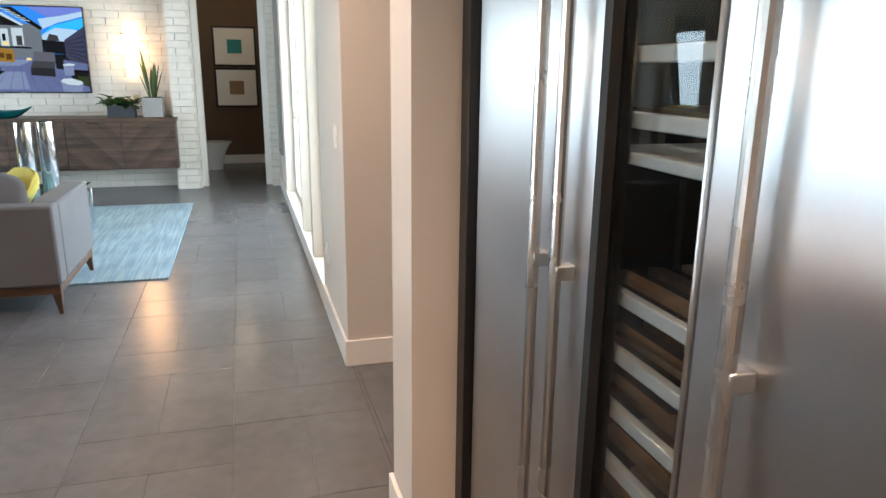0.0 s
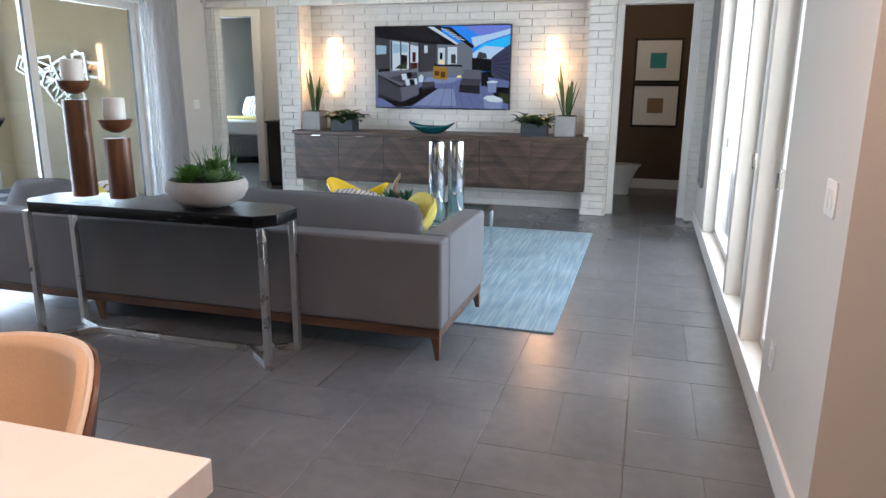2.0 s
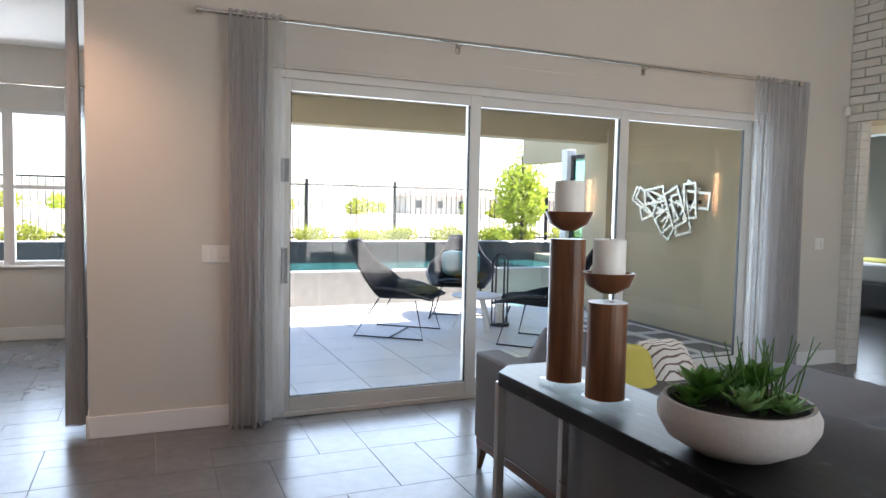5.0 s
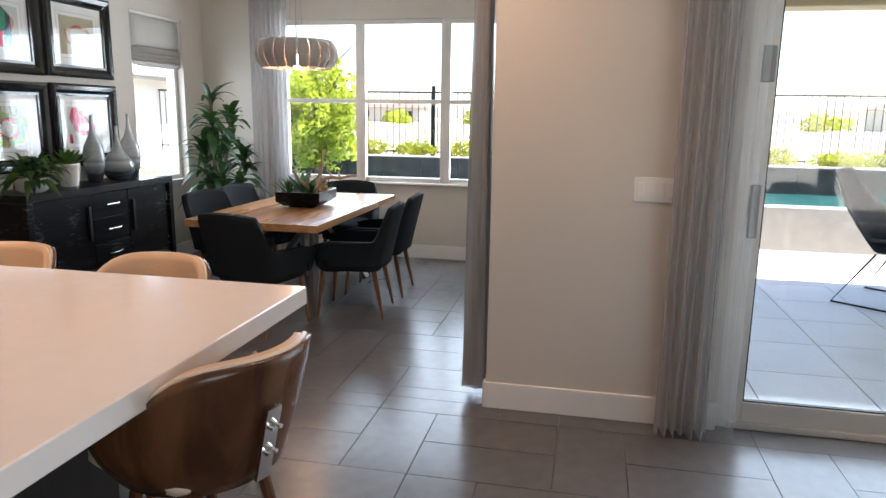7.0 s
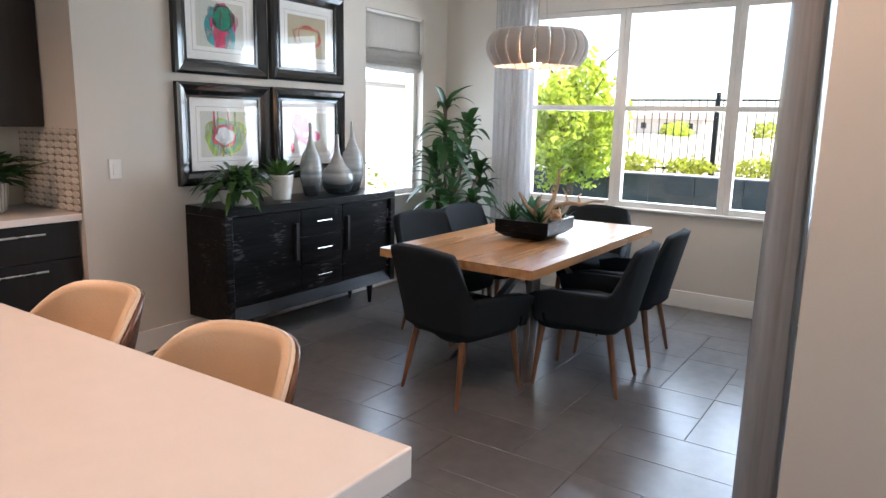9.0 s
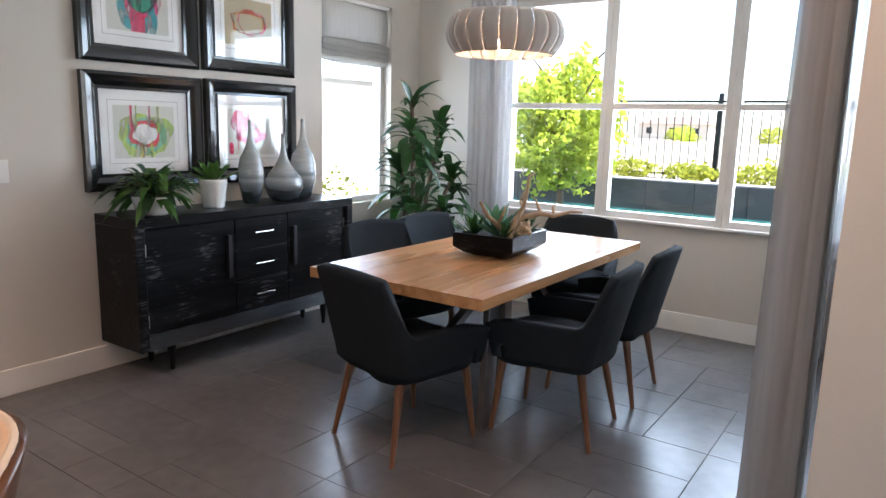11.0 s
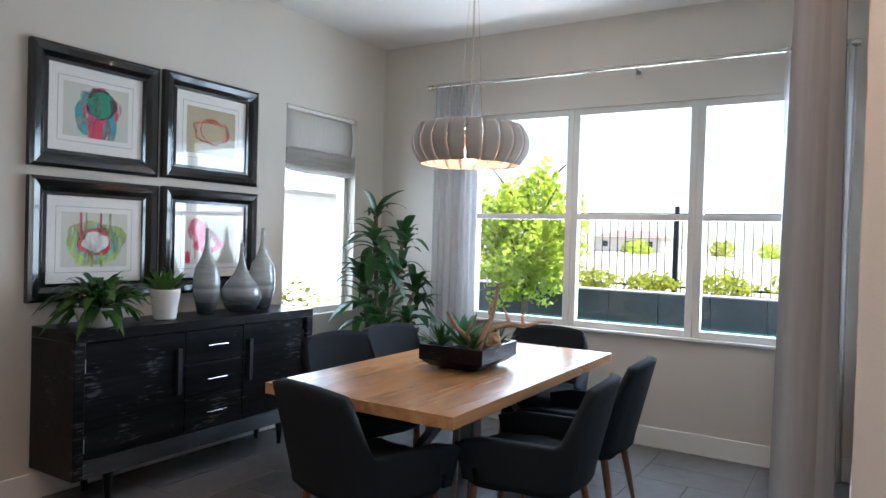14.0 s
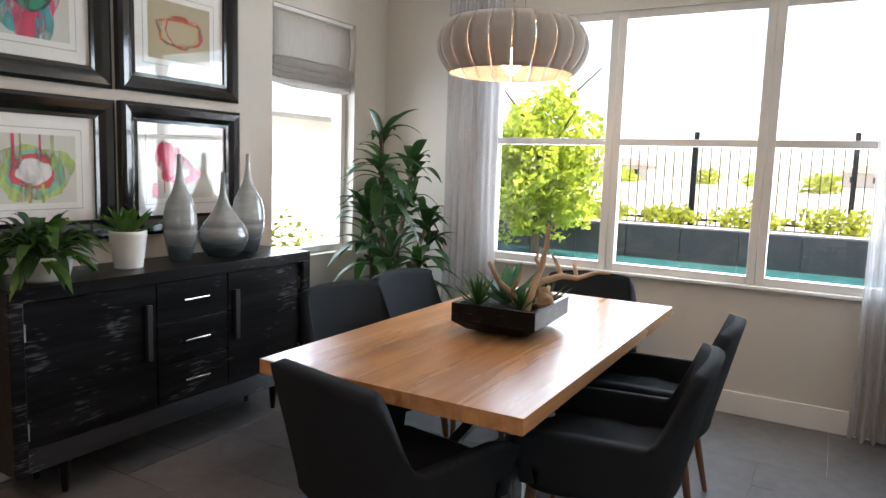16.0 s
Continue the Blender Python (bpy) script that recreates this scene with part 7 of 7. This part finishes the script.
for x, y, w, d, h in ((-135, 58, 14, 9, 3.6), (-150, 88, 13, 9, 3.2), (-170, 8, 12, 9, 3.0), (-160, -42, 15, 9, 3.2), (-165, 130, 16, 9, 3.4)):
    far_house(x, y, w, d, h)


def lounge_chair(x, y, rz, cushion_on):
    t = thing("patio_chair", "navy rope woven lounge chair with wire base", "chair", x, y, -0.002, rz, "patio lounge chairs")
    t.scale = (1.14, 1.14, 1.14)
    def shell(u, v):
        w = (0.30 + 0.12 * math.sin(math.pi * min(1, v * 1.1))) * (1 - 0.45 * max(0, v - 0.55) / 0.45)
        if v < 0.45:
            k = v / 0.45
            yy, zz = 0.34 - 0.56 * k, 0.40 - 0.06 * k + 0.03 * k * k
        else:
            k = (v - 0.45) / 0.55
            yy, zz = -0.22 - 0.36 * k, 0.37 + 0.58 * k
        s = 2 * u - 1
        return (s * w, yy + 0.02 * s * s, zz + 0.14 * s * s * math.sin(math.pi * min(1, v * 1.3)) )
    part("woven_shell", grid_surface(shell, 14, 18), ROPE, t, "woven navy rope shell", solid=0.02, smooth=True)
    part("rim", tube(bmesh.new(), [shell(0, j / 14) for j in range(15)] + [shell(j / 8, 1) for j in range(1, 9)] + [shell(1, 1 - j / 14) for j in range(1, 15)], 0.013, 7), FENCE, t)
    for s in (-1, 1):
        part("base_wire", tube(bmesh.new(), [(s * 0.26, 0.20, 0.38), (s * 0.33, 0.30, 0.01), (s * 0.33, -0.42, 0.01), (s * 0.22, -0.20, 0.38)], 0.009, 7), FENCE, t, "thin black wire runner")
    part("cross_wire", rod((-0.33, -0.05, 0.01), (0.33, -0.05, 0.01), 0.008, 7), FENCE, t)
    part("seat_pad", cushion(0.50, 0.5, 0.07, 0.5), ROPE, t, "", m=pose(0, 0.08, 0.43, 5))
    if cushion_on:
        part("cushion", cushion(0.46, 0.36, 0.14, 0.8), DENIM, t, "blue teal cushion", m=pose(0, -0.22, 0.62, 62))


lounge_chair(-8.60, 5.85, -38, False)
lounge_chair(-9.55, 7.0, -118, True)
lounge_chair(-7.65, 7.1, 132, False)
pt2 = thing("side_table", "low round white patio table", "table", -8.62, 6.82, -0.002)
part("tabletop", turned([(0.30, 0.40), (0.32, 0.41), (0.32, 0.425), (0.31, 0.43)], 30), WHITE, pt2)
for a in (0, 120, 240):
    c, s = math.cos(radians(a)), math.sin(radians(a))
    part("leg", bar((0.30 * c, 0.30 * s, 0), (0.1 * c, 0.1 * s, 0.40), 0.05, 0.02), WHITE, pt2)
lt = thing("lantern", "tall black framed lantern with white candle", "lantern", -8.75, 7.2, -0.002)
part("frame", tube(bmesh.new(), [(-0.11, 0, 0.02), (-0.11, 0, 0.85), (-0.06, 0, 0.92), (0.06, 0, 0.92), (0.11, 0, 0.85), (0.11, 0, 0.02), (-0.11, 0, 0.02)], 0.012, 8), FENCE, lt)
part("frame_cross", tube(bmesh.new(), [(0, -0.11, 0.02), (0, -0.11, 0.85), (0, -0.06, 0.92), (0, 0.06, 0.92), (0, 0.11, 0.85), (0, 0.11, 0.02), (0, -0.11, 0.02)], 0.012, 8), FENCE, lt)
part("base", turned([(0.13, 0), (0.13, 0.04)], 20), FENCE, lt)
part("candle", turned([(0.05, 0.04), (0.05, 0.28)], 18), WAX, lt)

# wall sculpture of tilted steel frames
art = thing("wall_sculpture", "silver wall sculpture of overlapping rectangular frames", "wall art", -7.92, 9.2, 1.62)
r = random.Random(12)
for k in range(13):
    w, h = r.uniform(0.18, 0.28), r.uniform(0.38, 0.54)
    cx, cz, a = (-0.48 + 0.96 * ((k * 5) % 13) / 12), r.uniform(-0.28, 0.28) * (1.15 - abs(((k * 5) % 13) / 6 - 1)), r.uniform(-88, 88)
    bm = bmesh.new()
    d0, d1 = -0.03 - 0.004 * k - 0.02, -0.03 - 0.004 * k
    for b in ((-w / 2, w / 2, -h / 2, -h / 2 + 0.03), (-w / 2, w / 2, h / 2 - 0.03, h / 2), (-w / 2, -w / 2 + 0.03, -h / 2 + 0.03, h / 2 - 0.03), (w / 2 - 0.03, w / 2, -h / 2 + 0.03, h / 2 - 0.03)):
        box(bm, b[0], b[1], d0, d1, b[2], b[3])
    part("metal_frame", bm, STEEL2, art, m=pose(cx, 0, cz, 0, a, 0))
part("mount", boxm(-0.5, 0.5, -0.03, 0, -0.02, 0.02), FENCE, art)
for k in range(8):
    pd = tagged(part("patio_inlay", boxm(-8.9 + (k % 4) * 0.62, -8.45 + (k % 4) * 0.62, 8.1 + (k // 4) * 0.5, 8.45 + (k // 4) * 0.5, -0.003, 0.001), PATIO_DARK), "dark square stepping stone set in patio", "paving stone", "patio stones", "structure")

# ---- pieces: floor tiles, patio tiles, bricks ----
def tile_area(parent, x0, x1, y0, y1, w, d, off, mesh, limit, name, z, rest, along_x):
    n = 0
    row = 0
    step_a, step_b = (w, d) if along_x else (d, w)
    b0, b1, a0, a1 = (y0, y1, x0, x1) if along_x else (x0, x1, y0, y1)
    b = b0
    while b < b1 - 0.01:
        a = a0 - (row % 2) * w * off
        while a < a1 - 0.01:
            s, e = max(a, a0), min(a + w, a1)
            tx, ty = (s, b) if along_x else (b, s)
            full = abs((e - s) - w) < 1e-6 and b + d <= b1 + 1e-6
            if e - s > 0.02:
                if full and n < limit:
                    piece(name, mesh, parent, (tx, ty, z))
                    n += 1
                else:
                    bb = min(b + d, b1)
                    g = 0.0015
                    rest.append((s + g, e - g, b + g, bb - g, z, z + 0.008) if along_x else (b + g, bb - g, s + g, e - g, z, z + 0.008))
            a += w
        b += d
        row += 1


# modular floor: columns 0.61 m wide, each a lying tile and then two standing ones, stepped a third from column to column
g, U = 0.0015, 0.3048
tx = block_mesh("floor_tile", 2 * U - 2 * g, U - 2 * g, 0.008, TILE, 0.001)
ty = block_mesh("floor_tile_turned", U - 2 * g, 2 * U - 2 * g, 0.008, TILE, 0.001)
for me in (tx, ty):
    me.transform(Matrix.Translation((g, g, 0)))
rooms = ((-9.395, -5.83, -0.925, 2.72), (-5.83, 0.41, -1.61, 9.9), (-8.79, 0.43, 9.9, 15.8), (0.41, 3.0, 2.36, 3.59))
rest, made = [], 0
for col in range(-14, 8):
    x = -1.40 + 2 * U * col
    y = 4.33 + U * (col % 3) - 3 * U * 8
    while y < 16:
        for px, py, me in ((x, y, tx), (x, y + U, ty), (x + U, y + U, ty)):
            w, d = (2 * U, U) if me is tx else (U, 2 * U)
            for x0, x1, y0, y1 in rooms:
                a0, a1, b0, b1 = max(px, x0), min(px + w, x1), max(py, y0), min(py + d, y1)
                if a1 - a0 < 0.01 or b1 - b0 < 0.01:
                    continue
                whole = a1 - a0 > w - 1e-6 and b1 - b0 > d - 1e-6
                near = -8.6 < px < -4.9 and -0.6 < py < 2.7 or -5.6 < px < 0.4 and 2.3 < py < 5.4
                if whole and near and made < 300:
                    piece("floor_tile", me, floor, (px, py, -0.008))
                    made += 1
                else:
                    rest.append((a0 + g, a1 - g, b0 + g, b1 - g, -0.008, 0.0))
        y += 3 * U
tagged(part("floor_tile_rest", boxes(*rest), TILE, floor, smooth=False), kind="stuff")
rest = []
pm = block_mesh("patio_tile", 0.61 - 0.006, 0.61 - 0.006, 0.03, PATIO, 0.002)
tile_area(patio, -11.0, WX - 0.22, DN + 0.22, 9.2, 0.61, 0.61, 0.0, pm, 90, "patio_tile", -0.032, rest, True)
tagged(part("patio_tile_rest", boxes(*rest), PATIO, patio, smooth=False), kind="stuff")

# bricks of the feature wall, laid in courses and cut at the openings
def cut_spans(spans, a, b):
    out = []
    for s, e in spans:
        if b <= s or a >= e:
            out.append((s, e))
        else:
            if a > s:
                out.append((s, a))
            if b < e:
                out.append((b, e))
    return out


course, bl = 0.0865, 0.305
rng = random.Random(6)
brick_meshes = [block_mesh("brick", bl - 0.010, course - 0.010, 0.026 + 0.004 * k, BRICK, 0.005) for k in range(3)]
for me in brick_meshes:
    me.transform(Matrix.Translation((0.005, 0.005, 0)))
rest, made, row = [], 0, 0
z = 0.0
while z < HIGH - 0.02:
    zc = z + course / 2
    spans = [(WX, RX)]
    if zc < 2.45:
        spans = cut_spans(spans, HX0, HX1)
    if zc < NZ:
        spans = cut_spans(spans, NX0, NX1)
    if zc < 2.47:
        spans = cut_spans(spans, BX0, BX1)
    for s, e in spans:
        x = WX - (row % 2) * bl / 2
        while x < e:
            a, b = max(x, s), min(x + bl, e)
            if b - a > 0.03:
                if b - a > bl - 1e-6 and z < 3.0 and made < 300:
                    ob = piece("brick", brick_meshes[rng.randrange(3)], brick_wall, (0, 0, 0))
                    ob.matrix_basis = Matrix.Translation((a, TY + 0.014, z)) @ pose(0, 0, 0, 90, 0, 0)
                    made += 1
                else:
                    rest.append((a + 0.005, b - 0.005, TY - 0.012 - 0.004 * rng.randrange(3), TY + 0.014, z + 0.005, min(z + course, HIGH) - 0.005))
            x += bl
    # niche back and cheeks
    if z < NZ - 0.02:
        x = NX0 - (row % 2) * bl / 2
        while x < NX1:
            a, b = max(x, NX0), min(x + bl, NX1)
            if b - a > 0.03 and not (0.33 < z < 0.80):
                rest.append((a + 0.005, b - 0.005, NB - 0.014 - 0.003 * rng.randrange(3), NB + 0.002, z + 0.005, min(z + course, NZ) - 0.005))
            x += bl
        for x, sx in ((NX0, 1), (NX1, -1), (BX0, 1), (BX1, -1), (HX1, -1), (HX0, 1)):
            dd = 0.12 if x in (BX0, BX1, HX1, HX0) else 0.34
            a, b = sorted((x - sx * 0.002, x + sx * 0.012))
            off = (row % 2) * 0.1
            rest.append((a, b, TY + 0.016, TY + 0.016 + min(dd, 0.14 + off), z + 0.005, min(z + course, NZ) - 0.005))
            if dd > 0.2:
                rest.append((a, b, TY + 0.166 + off, TY + dd, z + 0.005, min(z + course, NZ) - 0.005))
    z += course
    row += 1
tagged(part("brick_rest", boxes(*rest), BRICK, brick_wall, smooth=False), kind="stuff")
